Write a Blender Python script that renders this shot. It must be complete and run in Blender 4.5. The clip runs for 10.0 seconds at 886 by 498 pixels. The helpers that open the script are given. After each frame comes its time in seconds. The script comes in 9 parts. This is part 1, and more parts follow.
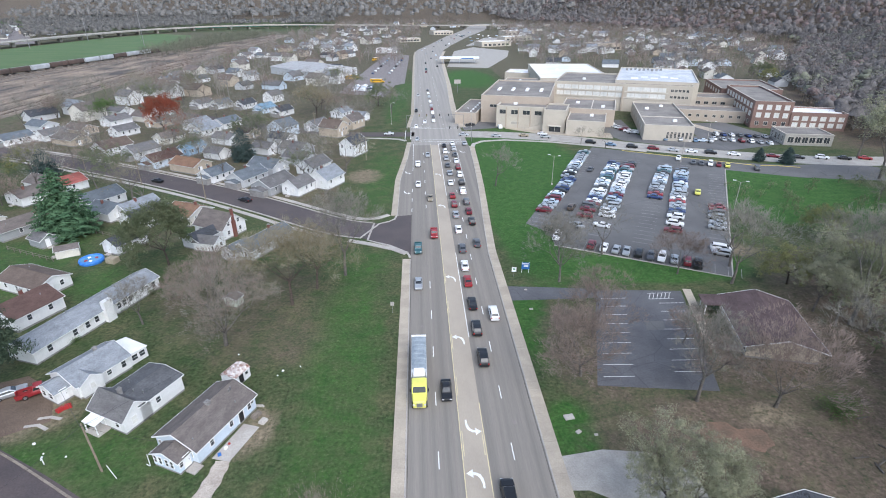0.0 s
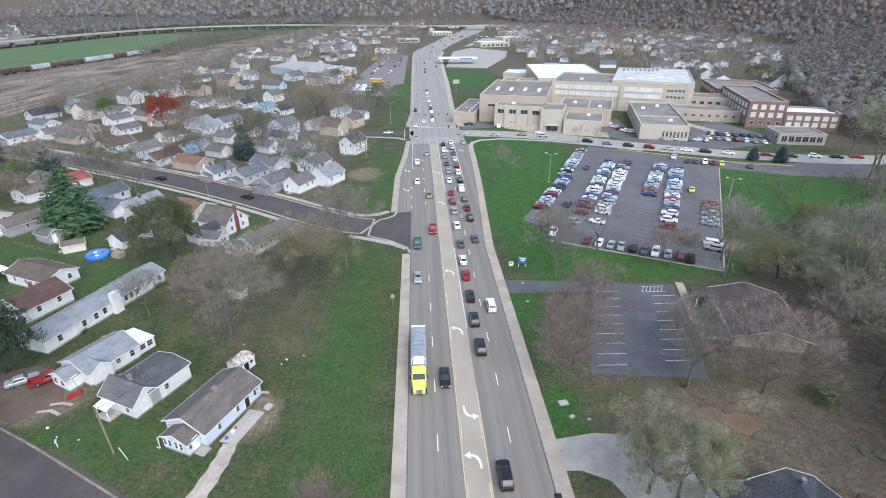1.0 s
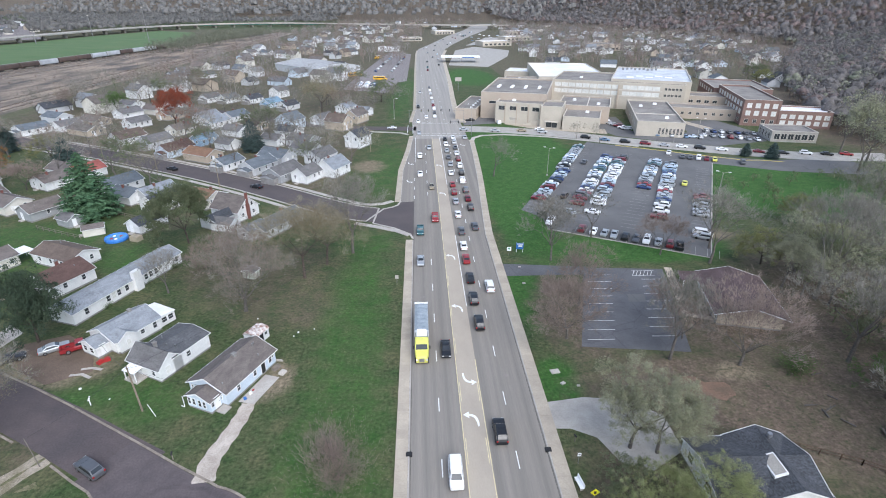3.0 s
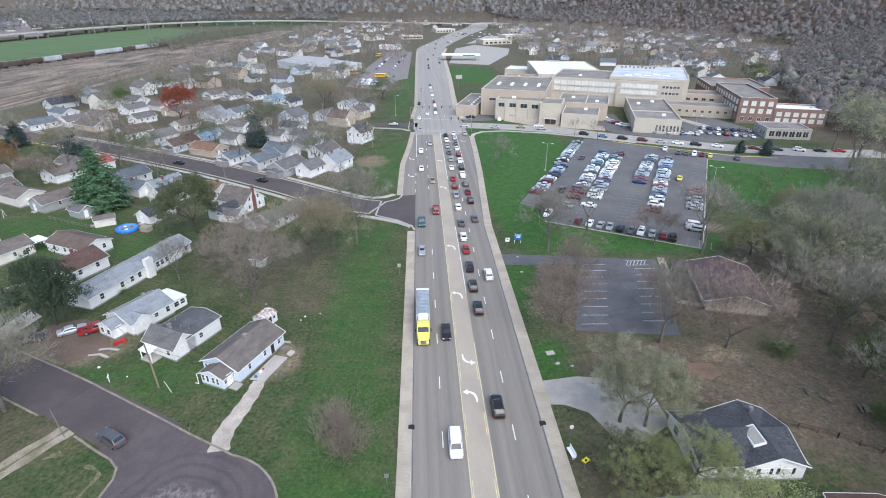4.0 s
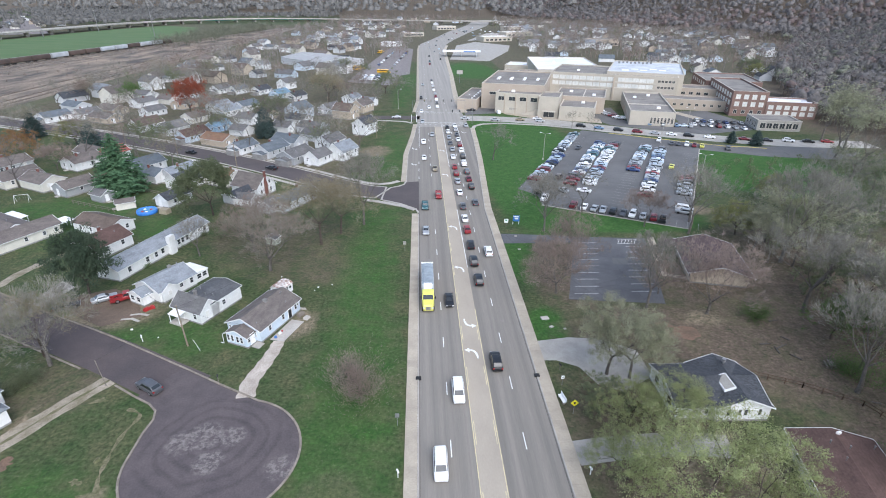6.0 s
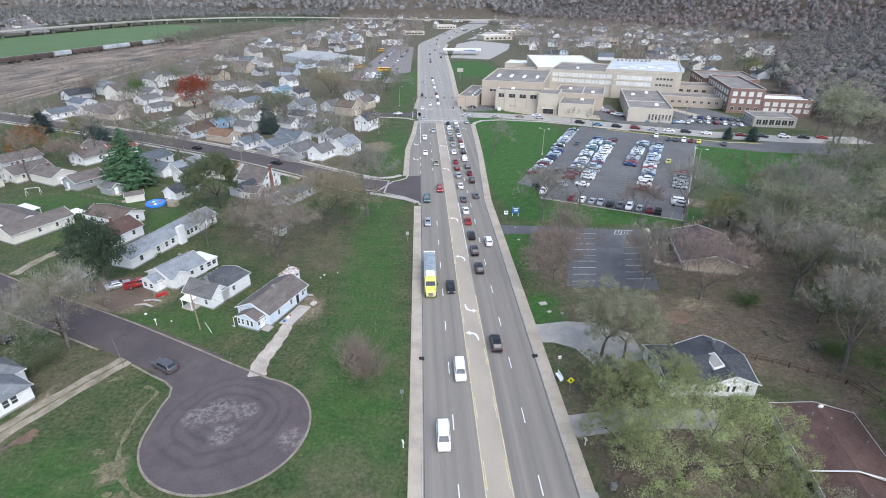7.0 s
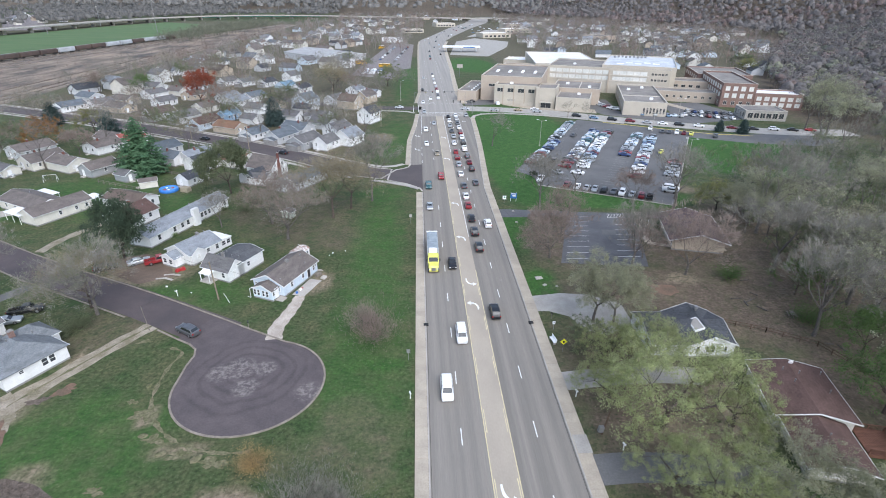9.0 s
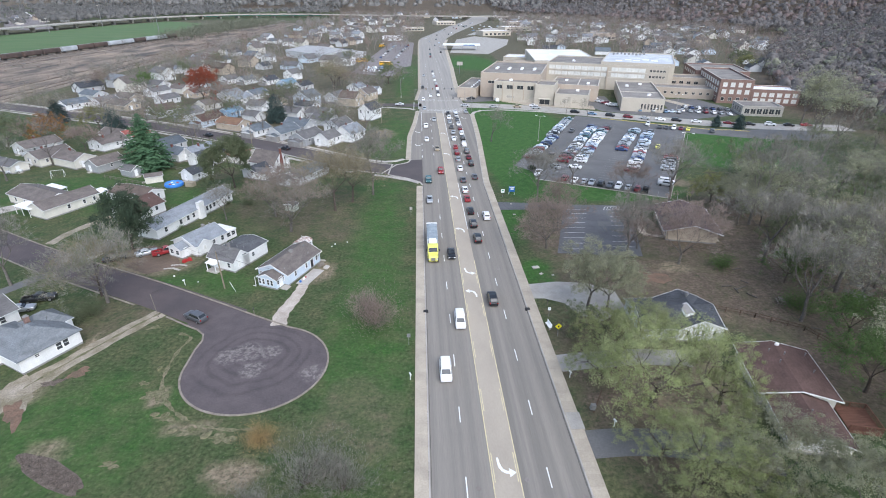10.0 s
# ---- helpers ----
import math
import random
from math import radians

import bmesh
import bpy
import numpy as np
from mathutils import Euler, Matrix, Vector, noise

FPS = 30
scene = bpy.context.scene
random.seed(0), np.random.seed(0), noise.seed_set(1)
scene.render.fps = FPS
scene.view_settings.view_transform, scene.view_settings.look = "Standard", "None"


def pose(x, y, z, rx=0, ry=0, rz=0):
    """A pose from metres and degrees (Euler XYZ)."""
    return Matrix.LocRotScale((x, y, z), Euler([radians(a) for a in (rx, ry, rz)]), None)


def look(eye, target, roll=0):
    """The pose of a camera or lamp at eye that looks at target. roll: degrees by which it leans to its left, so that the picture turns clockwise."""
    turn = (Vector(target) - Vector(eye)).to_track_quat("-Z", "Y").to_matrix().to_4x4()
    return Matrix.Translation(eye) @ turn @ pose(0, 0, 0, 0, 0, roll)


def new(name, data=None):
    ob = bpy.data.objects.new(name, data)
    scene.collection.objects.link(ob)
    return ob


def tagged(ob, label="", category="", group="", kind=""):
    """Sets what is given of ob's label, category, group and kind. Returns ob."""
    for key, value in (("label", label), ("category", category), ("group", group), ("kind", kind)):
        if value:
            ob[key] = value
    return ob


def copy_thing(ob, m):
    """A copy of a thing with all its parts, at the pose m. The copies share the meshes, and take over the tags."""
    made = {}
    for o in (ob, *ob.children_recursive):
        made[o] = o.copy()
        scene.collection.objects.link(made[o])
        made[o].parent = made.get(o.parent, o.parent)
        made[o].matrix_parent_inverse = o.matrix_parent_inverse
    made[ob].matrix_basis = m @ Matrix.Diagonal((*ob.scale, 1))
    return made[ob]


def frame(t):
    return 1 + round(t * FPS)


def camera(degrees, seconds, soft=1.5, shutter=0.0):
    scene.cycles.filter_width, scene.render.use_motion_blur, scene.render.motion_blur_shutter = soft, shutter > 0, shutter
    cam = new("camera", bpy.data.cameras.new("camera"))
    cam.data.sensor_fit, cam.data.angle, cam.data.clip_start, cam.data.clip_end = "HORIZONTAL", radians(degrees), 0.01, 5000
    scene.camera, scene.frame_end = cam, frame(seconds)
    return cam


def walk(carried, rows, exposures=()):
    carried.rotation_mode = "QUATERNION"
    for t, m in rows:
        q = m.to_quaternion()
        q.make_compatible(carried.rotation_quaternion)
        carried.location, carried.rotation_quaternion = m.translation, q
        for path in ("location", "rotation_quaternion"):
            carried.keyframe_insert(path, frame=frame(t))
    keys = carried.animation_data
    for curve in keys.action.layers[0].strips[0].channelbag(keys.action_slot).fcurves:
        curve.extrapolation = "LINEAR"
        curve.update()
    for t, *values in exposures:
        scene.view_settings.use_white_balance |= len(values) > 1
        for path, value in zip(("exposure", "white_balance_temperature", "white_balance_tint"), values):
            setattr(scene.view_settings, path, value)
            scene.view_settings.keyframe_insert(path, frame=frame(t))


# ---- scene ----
cam = camera(81.6, 10.0, soft=1.0)
PATH = [
    (0, (-6.533, -53.494, 56.961), (-6.453, -51.694, 56.092), -0.4),
    (0.5, (-6.664, -55.028, 56.972), (-6.577, -53.228, 56.104), -0.3),
    (1, (-6.708, -56.693, 56.983), (-6.623, -54.893, 56.116), -0.3),
    (1.5, (-6.838, -58.306, 56.923), (-6.754, -56.506, 56.056), -0.2),
    (2, (-6.936, -60.089, 56.941), (-6.854, -58.289, 56.072), -0.1),
    (2.5, (-7.1, -61.995, 56.76), (-7.018, -60.195, 55.892), 0.0),
    (4, (-7.63, -68.896, 56.799), (-7.548, -67.099, 55.925), 0.3),
    (4.5, (-7.883, -71.361, 56.716), (-7.8, -69.565, 55.84), 0.3),
    (5, (-8.201, -73.69, 56.479), (-8.118, -71.895, 55.601), 0.4),
    (5.5, (-8.399, -76.031, 56.223), (-8.318, -74.236, 55.344), 0.3),
    (7, (-9.167, -82.667, 55.593), (-9.087, -80.874, 54.711), 0.3),
    (7.5, (-9.444, -84.837, 55.484), (-9.363, -83.045, 54.6), 0.3),
    (8, (-9.719, -86.88, 55.26), (-9.636, -85.088, 54.375), 0.3),
    (8.5, (-10.031, -88.846, 55.004), (-9.947, -87.055, 54.118), 0.4),
    (9, (-10.253, -90.803, 54.468), (-10.168, -89.012, 53.583), 0.4),
    (9.5, (-10.383, -92.852, 54.407), (-10.297, -91.063, 53.516), 0.4),
    (10, (-10.029, -94.422, 54.184), (-9.948, -92.632, 53.294), 0.2),
]
walk(cam, [(t, look(eye, target, roll)) for t, eye, target, roll in PATH], [(0.0, 0.8, 6140, 10), (10.0, 0.8, 6140, 10)])

# ---- light: an overcast November afternoon ----
world = bpy.data.worlds.new("world")
scene.world = world
world.use_nodes = True
wn, wl = world.node_tree.nodes, world.node_tree.links
sky = wn.new("ShaderNodeTexSky")
sky.sky_type, sky.sun_disc = "NISHITA", False
sky.sun_elevation, sky.sun_rotation = radians(44), radians(157)
sky.air_density, sky.dust_density, sky.ozone_density = 1.0, 1.5, 1.0
cloud = wn.new("ShaderNodeHueSaturation")
cloud.inputs["Saturation"].default_value = 0.8
wl.new(sky.outputs[0], cloud.inputs["Color"])
wl.new(cloud.outputs[0], wn["Background"].inputs["Color"])
wn["Background"].inputs["Strength"].default_value = 0.15
sun = bpy.data.lights.new("sun", "SUN")
sun.energy, sun.angle, sun.color = 1.6, radians(60), (1.0, 0.985, 0.97)
sun_ob = new("sun", sun)
sun_ob.matrix_world = look((0, 0, 125), (-48, 112, 0))

# ---- materials ----
def M(name, c1, c2=None, s1=0.4, s2=9.0, rough=0.85, bump=0.15, metal=0.0, amt=0.3, spec=0.3, coords="world", stretch=(1, 1, 1), vary=0.0, trans=0.0, dist=0.03):
    """Two-scale mottled surface: broad stains between c1 and c2, fine grain of the given amount, and a fine relief."""
    m = bpy.data.materials.new(name)
    m.use_nodes = True
    n, l = m.node_tree.nodes, m.node_tree.links
    b = n["Principled BSDF"]
    if coords == "world":
        g = n.new("ShaderNodeNewGeometry").outputs["Position"]
    else:
        g = n.new("ShaderNodeTexCoord").outputs["Object"]
    mp = n.new("ShaderNodeMapping")
    mp.inputs["Scale"].default_value = stretch
    l.new(g, mp.inputs["Vector"])
    def noi(sc, det):
        x = n.new("ShaderNodeTexNoise")
        x.inputs["Scale"].default_value, x.inputs["Detail"].default_value, x.inputs["Roughness"].default_value = sc, det, 0.6
        l.new(mp.outputs[0], x.inputs["Vector"])
        return x.outputs["Fac"]
    broad, fine = noi(s1, 4), noi(s2, 5)
    r = n.new("ShaderNodeMapRange")
    r.inputs["From Min"].default_value, r.inputs["From Max"].default_value = 0.36, 0.64
    l.new(broad, r.inputs["Value"])
    mix = n.new("ShaderNodeMix")
    mix.data_type = "RGBA"
    c2 = c2 or tuple(x * 0.8 for x in c1)
    mix.inputs["A"].default_value, mix.inputs["B"].default_value = (*c1, 1), (*c2, 1)
    l.new(r.outputs[0], mix.inputs["Factor"])
    k = n.new("ShaderNodeMapRange")
    k.inputs["From Min"].default_value, k.inputs["From Max"].default_value = 0.3, 0.7
    k.inputs["To Min"].default_value, k.inputs["To Max"].default_value = 1 - amt, 1 + amt
    l.new(fine, k.inputs["Value"])
    mul = n.new("ShaderNodeMix")
    mul.data_type, mul.blend_type = "RGBA", "MULTIPLY"
    mul.inputs["Factor"].default_value = 1
    l.new(mix.outputs["Result"], mul.inputs["A"])
    l.new(k.outputs[0], mul.inputs["B"])
    out = mul.outputs["Result"]
    if vary:
        o = n.new("ShaderNodeObjectInfo")
        v = n.new("ShaderNodeMapRange")
        v.inputs["To Min"].default_value, v.inputs["To Max"].default_value = 1 - vary, 1 + vary
        l.new(o.outputs["Random"], v.inputs["Value"])
        h = n.new("ShaderNodeHueSaturation")
        l.new(v.outputs[0], h.inputs["Value"])
        l.new(out, h.inputs["Color"])
        out = h.outputs[0]
    l.new(out, b.inputs["Base Color"])
    b.inputs["Roughness"].default_value, b.inputs["Metallic"].default_value = rough, metal
    b.inputs["Specular IOR Level"].default_value = spec
    if bump:
        bp = n.new("ShaderNodeBump")
        bp.inputs["Strength"].default_value, bp.inputs["Distance"].default_value = bump, dist
        l.new(fine, bp.inputs["Height"])
        l.new(bp.outputs[0], b.inputs["Normal"])
    return m


def banded(m, axis, period, depth, dark=0.0, width=0.2):
    """Adds courses (lapped boards, shingle rows, ribs) of the given period along an object's axis to a material."""
    n, l = m.node_tree.nodes, m.node_tree.links
    b = n["Principled BSDF"]
    tc, sp = n.new("ShaderNodeTexCoord"), n.new("ShaderNodeSeparateXYZ")
    l.new(tc.outputs["Object"], sp.inputs[0])
    d = n.new("ShaderNodeMath")
    d.operation = "DIVIDE"
    d.inputs[1].default_value = period
    l.new(sp.outputs[axis], d.inputs[0])
    fr = n.new("ShaderNodeMath")
    fr.operation = "FRACT"
    l.new(d.outputs[0], fr.inputs[0])
    bp = n.new("ShaderNodeBump")
    bp.inputs["Strength"].default_value, bp.inputs["Distance"].default_value = 0.5, depth
    l.new(fr.outputs[0], bp.inputs["Height"])
    old = b.inputs["Normal"].links
    if old:
        l.new(old[0].from_socket, bp.inputs["Normal"])
    l.new(bp.outputs[0], b.inputs["Normal"])
    if dark:
        st = n.new("ShaderNodeMath")
        st.operation = "LESS_THAN"
        st.inputs[1].default_value = width
        l.new(fr.outputs[0], st.inputs[0])
        f = n.new("ShaderNodeMath")
        f.operation = "MULTIPLY"
        f.inputs[1].default_value = dark
        l.new(st.outputs[0], f.inputs[0])
        mx = n.new("ShaderNodeMix")
        mx.data_type, mx.blend_type = "RGBA", "MULTIPLY"
        mx.inputs["B"].default_value = (0.25, 0.25, 0.27, 1)
        l.new(f.outputs[0], mx.inputs["Factor"])
        src = b.inputs["Base Color"].links[0].from_socket
        l.new(src, mx.inputs["A"])
        l.new(mx.outputs["Result"], b.inputs["Base Color"])
    return m


asphalt_main = M("asphalt_main", (0.262, 0.238, 0.207), (0.198, 0.181, 0.16), 0.06, 3.0, 0.9, 0.1, amt=0.13, stretch=(11, 0.12, 1))
concrete_lane = M("concrete_lane", (0.415, 0.362, 0.294), (0.36, 0.314, 0.256), 0.08, 2.5, 0.9, 0.1, amt=0.05, stretch=(2, 0.9, 1))
# same streaks as asphalt_main in paler colours, for the road beyond the crossing
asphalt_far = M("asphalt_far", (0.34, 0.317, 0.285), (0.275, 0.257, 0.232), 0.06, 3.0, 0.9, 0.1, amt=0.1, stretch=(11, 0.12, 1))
asphalt_side = M("asphalt_side", (0.105, 0.088, 0.086), (0.085, 0.074, 0.075), 0.12, 5.0, 0.9, 0.15, amt=0.15)
asphalt_cul = M("asphalt_cul", (0.106, 0.086, 0.085), (0.08, 0.068, 0.07), 0.15, 4.0, 0.9, 0.15, amt=0.18)
asphalt_lot = M("asphalt_lot", (0.152, 0.149, 0.147), (0.118, 0.116, 0.115), 0.07, 4.0, 0.85, 0.12, amt=0.14)
asphalt_worn = M("asphalt_worn", (0.27, 0.245, 0.235), (0.16, 0.14, 0.135), 0.7, 6.0, 0.9, 0.15, amt=0.25)
asphalt_blue = M("asphalt_blue", (0.124, 0.124, 0.132), (0.094, 0.095, 0.102), 0.2, 4.0, 0.85, 0.12, amt=0.2)
concrete_walk = M("concrete_walk", (0.45, 0.39, 0.31), (0.37, 0.322, 0.258), 0.3, 5.0, 0.9, 0.12, amt=0.12, vary=0.07)
concrete_pale = M("concrete_pale", (0.46, 0.43, 0.39), (0.36, 0.33, 0.3), 0.3, 5.0, 0.9, 0.12, amt=0.14)
concrete_grey = M("concrete_grey", (0.4, 0.378, 0.342), (0.32, 0.3, 0.272), 0.3, 5.0, 0.9, 0.12, amt=0.14)
gravel = M("gravel", (0.36, 0.31, 0.25), (0.24, 0.2, 0.16), 0.35, 7.0, 0.95, 0.4, amt=0.35)
dirt = M("dirt", (0.17, 0.125, 0.095), (0.12, 0.09, 0.068), 0.2, 6.0, 0.95, 0.3, amt=0.3)
ballast = M("ballast", (0.29, 0.228, 0.172), (0.08, 0.07, 0.062), 0.035, 0.7, 0.95, 0.3, amt=0.55, stretch=(2, 0.6, 1))
earth_red = M("earth_red", (0.19, 0.12, 0.085), (0.13, 0.095, 0.068), 0.5, 4.0, 0.95, 0.3, amt=0.3)
lane_dirt = M("lane_dirt", (0.36, 0.31, 0.25), (0.19, 0.165, 0.11), 0.28, 5.0, 0.95, 0.4, amt=0.35)
mulch = M("mulch", (0.15, 0.118, 0.095), (0.09, 0.074, 0.06), 1.5, 8.0, 0.95, 0.6, amt=0.5)
paint_white = M("paint_white", (0.8, 0.8, 0.77), (0.66, 0.66, 0.63), 1.0, 7.0, 0.7, 0.05, amt=0.12)
paint_yellow = M("paint_yellow", (0.66, 0.57, 0.34), (0.5, 0.44, 0.3), 0.5, 7.0, 0.7, 0.05, amt=0.2)
paint_faded = M("paint_faded", (0.42, 0.42, 0.4), (0.2, 0.2, 0.195), 0.6, 7.0, 0.8, 0.05, amt=0.2)
paint_curb = M("paint_curb", (0.62, 0.5, 0.12), (0.5, 0.42, 0.18), 0.5, 7.0, 0.7, 0.05, amt=0.2)

SIDINGS = {}
for key, c in dict(white=(0.78, 0.78, 0.77), ivory=(0.68, 0.65, 0.58), pale_blue=(0.6, 0.68, 0.76), pale_grey=(0.56, 0.57, 0.58), blue=(0.34, 0.47, 0.6), tan=(0.5, 0.42, 0.33), grey=(0.36, 0.37, 0.38), green=(0.22, 0.36, 0.2), sage=(0.5, 0.53, 0.44)).items():
    SIDINGS[key] = banded(M("siding_" + key, c, tuple(x * 0.88 for x in c), 0.5, 6.0, 0.6, 0.03, amt=0.05), 2, 0.2, 0.012, 0.16, 0.14)
ROOFS = {}
for key, c in dict(grey=(0.165, 0.16, 0.16), dark=(0.075, 0.08, 0.09), slate=(0.145, 0.165, 0.185), brown=(0.15, 0.115, 0.095), maroon=(0.122, 0.076, 0.065), rust=(0.25, 0.15, 0.1), bluegrey=(0.2, 0.215, 0.228), metal=(0.42, 0.42, 0.42), charcoal=(0.115, 0.118, 0.125), plum=(0.115, 0.082, 0.082), pale=(0.27, 0.29, 0.315), red=(0.36, 0.12, 0.1), taupe=(0.17, 0.147, 0.135), blue=(0.2, 0.31, 0.4)).items():
    ROOFS[key] = banded(M("shingle_" + key, c, tuple(x * 0.72 for x in c), 0.5, 4.0, 0.9, 0.3, amt=0.55 if key == "dark" else 0.28, stretch=(0.8, 0.8, 3.0)), 2, 0.11, 0.012, 0.12, 0.25)
white_trim = M("white_trim", (0.82, 0.82, 0.81), (0.74, 0.74, 0.73), 0.8, 6, 0.5, 0.02, amt=0.05)
white_metal = M("white_metal", (0.85, 0.85, 0.85), (0.76, 0.76, 0.76), 0.5, 6, 0.45, 0.02, amt=0.05)
brick_red = M("brick_red", (0.25, 0.16, 0.135), (0.205, 0.135, 0.115), 0.3, 5, 0.9, 0.2, amt=0.2)
brick_chimney = M("brick_chimney", (0.21, 0.085, 0.07), (0.16, 0.07, 0.058), 0.8, 8, 0.9, 0.2, amt=0.25)
stone_tan = M("stone_tan", (0.45, 0.38, 0.31), (0.4, 0.335, 0.275), 0.12, 3, 0.9, 0.06, amt=0.07)
stone_cream = M("stone_cream", (0.51, 0.46, 0.385), (0.44, 0.395, 0.33), 0.1, 3, 0.9, 0.06, amt=0.07)
stone_trim = M("stone_trim", (0.6, 0.55, 0.48), (0.5, 0.46, 0.4), 0.4, 5, 0.9, 0.08, amt=0.1)
roof_tar = M("roof_tar", (0.27, 0.248, 0.225), (0.18, 0.166, 0.152), 0.11, 1.5, 0.95, 0.1, amt=0.16)
roof_worn = M("roof_worn", (0.58, 0.6, 0.63), (0.42, 0.44, 0.47), 0.12, 1.0, 0.7, 0.05, amt=0.16)
roof_membrane = M("roof_membrane", (0.82, 0.82, 0.84), (0.66, 0.67, 0.7), 0.05, 1.0, 0.6, 0.05, amt=0.07)
foundation = M("foundation", (0.3, 0.29, 0.28), (0.22, 0.21, 0.2), 0.6, 6, 0.95, 0.2, amt=0.2)
rusty_white = M("rusty_white", (0.72, 0.69, 0.66), (0.24, 0.12, 0.085), 1.6, 5, 0.8, 0.1, amt=0.2, coords="object")
wood_deck = M("wood_deck", (0.2, 0.098, 0.066), (0.14, 0.07, 0.048), 0.5, 6, 0.75, 0.1, amt=0.25, stretch=(1, 6, 1))
wood_grey = M("wood_grey", (0.22, 0.19, 0.16), (0.15, 0.13, 0.11), 0.6, 8, 0.9, 0.2, amt=0.25, stretch=(4, 4, 0.6))
wood_pole = M("wood_pole", (0.27, 0.225, 0.165), (0.2, 0.165, 0.125), 0.8, 8, 0.9, 0.2, amt=0.25, stretch=(4, 4, 0.4))
wood_brown = M("wood_brown", (0.12, 0.08, 0.055), (0.08, 0.055, 0.04), 0.8, 8, 0.9, 0.2, amt=0.25)
glass_dark = M("glass_dark", (0.035, 0.04, 0.046), (0.06, 0.066, 0.072), 0.4, 2, 0.12, 0.0, amt=0.1, spec=0.6)
glass_blind = M("glass_blind", (0.72, 0.71, 0.67), (0.6, 0.6, 0.57), 0.2, 2, 0.35, 0.0, amt=0.1, spec=0.5)
steel_grey = M("steel_grey", (0.3, 0.3, 0.3), (0.22, 0.22, 0.22), 0.8, 8, 0.5, 0.05, metal=0.5, amt=0.15)
steel_rail = M("steel_rail", (0.28, 0.25, 0.23), (0.2, 0.17, 0.15), 0.1, 3, 0.6, 0.05, metal=0.4, amt=0.15)
black_part = M("black_part", (0.022, 0.022, 0.023), (0.03, 0.03, 0.03), 2, 9, 0.6, 0.03, amt=0.15)
rubber = M("rubber", (0.02, 0.02, 0.02), (0.03, 0.029, 0.028), 2, 9, 0.85, 0.05, amt=0.15)
rim_metal = M("rim_metal", (0.4, 0.4, 0.41), (0.3, 0.3, 0.31), 2, 9, 0.35, 0.02, metal=0.7, amt=0.1)
car_glass = M("car_glass", (0.02, 0.024, 0.028), (0.03, 0.034, 0.038), 1, 3, 0.06, 0.0, amt=0.05, spec=0.7)
lamp_clear = M("lamp_clear", (0.75, 0.76, 0.77), (0.6, 0.61, 0.62), 2, 9, 0.15, 0.0, amt=0.05, spec=0.6)
lamp_red = M("lamp_red", (0.42, 0.03, 0.025), (0.3, 0.02, 0.02), 2, 9, 0.2, 0.0, amt=0.05, spec=0.6)
PAINTS = {}
for key, c, me in (("white", (0.8, 0.8, 0.8), 0), ("silver", (0.46, 0.475, 0.49), 0.45), ("black", (0.02, 0.021, 0.024), 0.1), ("grey", (0.13, 0.135, 0.145), 0.35), ("red", (0.27, 0.026, 0.03), 0.0), ("maroon", (0.16, 0.018, 0.028), 0.1), ("navy", (0.035, 0.06, 0.16), 0.2), ("blue", (0.16, 0.25, 0.36), 0.35), ("teal", (0.05, 0.13, 0.145), 0.2), ("yellow", (0.72, 0.7, 0.16), 0.0), ("gold", (0.33, 0.28, 0.2), 0.3), ("brown", (0.1, 0.075, 0.06), 0.2), ("school_yellow", (0.75, 0.42, 0.03), 0.0), ("royal", (0.045, 0.055, 0.25), 0.15), ("pale_blue", (0.5, 0.58, 0.66), 0.2)):
    PAINTS[key] = M("car_paint_" + key, c, tuple(x * 0.9 for x in c), 0.7, 5, 0.28, 0.0, metal=me, amt=0.04, spec=0.5, coords="object")
pool_blue = M("pool_blue", (0.04, 0.16, 0.55), (0.06, 0.24, 0.62), 1.2, 5, 0.4, 0.03, amt=0.15)
pool_water = M("pool_water", (0.16, 0.38, 0.6), (0.12, 0.3, 0.52), 0.8, 3, 0.06, 0.05, amt=0.1, spec=0.6)
plastic_red = M("plastic_red", (0.36, 0.03, 0.03), (0.3, 0.03, 0.03), 1.2, 5, 0.45, 0.02, amt=0.1)
plastic_blue = M("plastic_blue", (0.05, 0.15, 0.42), (0.04, 0.13, 0.36), 1.2, 5, 0.45, 0.02, amt=0.1)
sign_blue = M("sign_blue", (0.035, 0.15, 0.42), (0.03, 0.13, 0.38), 1.2, 5, 0.4, 0.0, amt=0.06)
sign_yellow = M("sign_yellow", (0.72, 0.68, 0.03), (0.66, 0.62, 0.03), 1.2, 5, 0.4, 0.0, amt=0.05)
sign_green = M("sign_green", (0.05, 0.22, 0.12), (0.05, 0.2, 0.11), 1.2, 5, 0.4, 0.0, amt=0.05)
tarp_tan = M("tarp_tan", (0.36, 0.31, 0.23), (0.3, 0.26, 0.19), 0.8, 5, 0.8, 0.1, amt=0.15)
tarp_grey = M("tarp_grey", (0.22, 0.26, 0.29), (0.3, 0.34, 0.37), 0.7, 5, 0.7, 0.1, amt=0.15, coords="object")
hopper_grey = M("hopper_grey", (0.5, 0.52, 0.54), (0.36, 0.37, 0.38), 0.12, 2, 0.7, 0.05, amt=0.15)
hopper_brown = M("hopper_brown", (0.13, 0.09, 0.075), (0.08, 0.062, 0.055), 0.12, 2, 0.8, 0.05, amt=0.2)
bridge_green = M("bridge_green", (0.1, 0.3, 0.26), (0.08, 0.25, 0.22), 0.1, 2, 0.6, 0.05, amt=0.1)

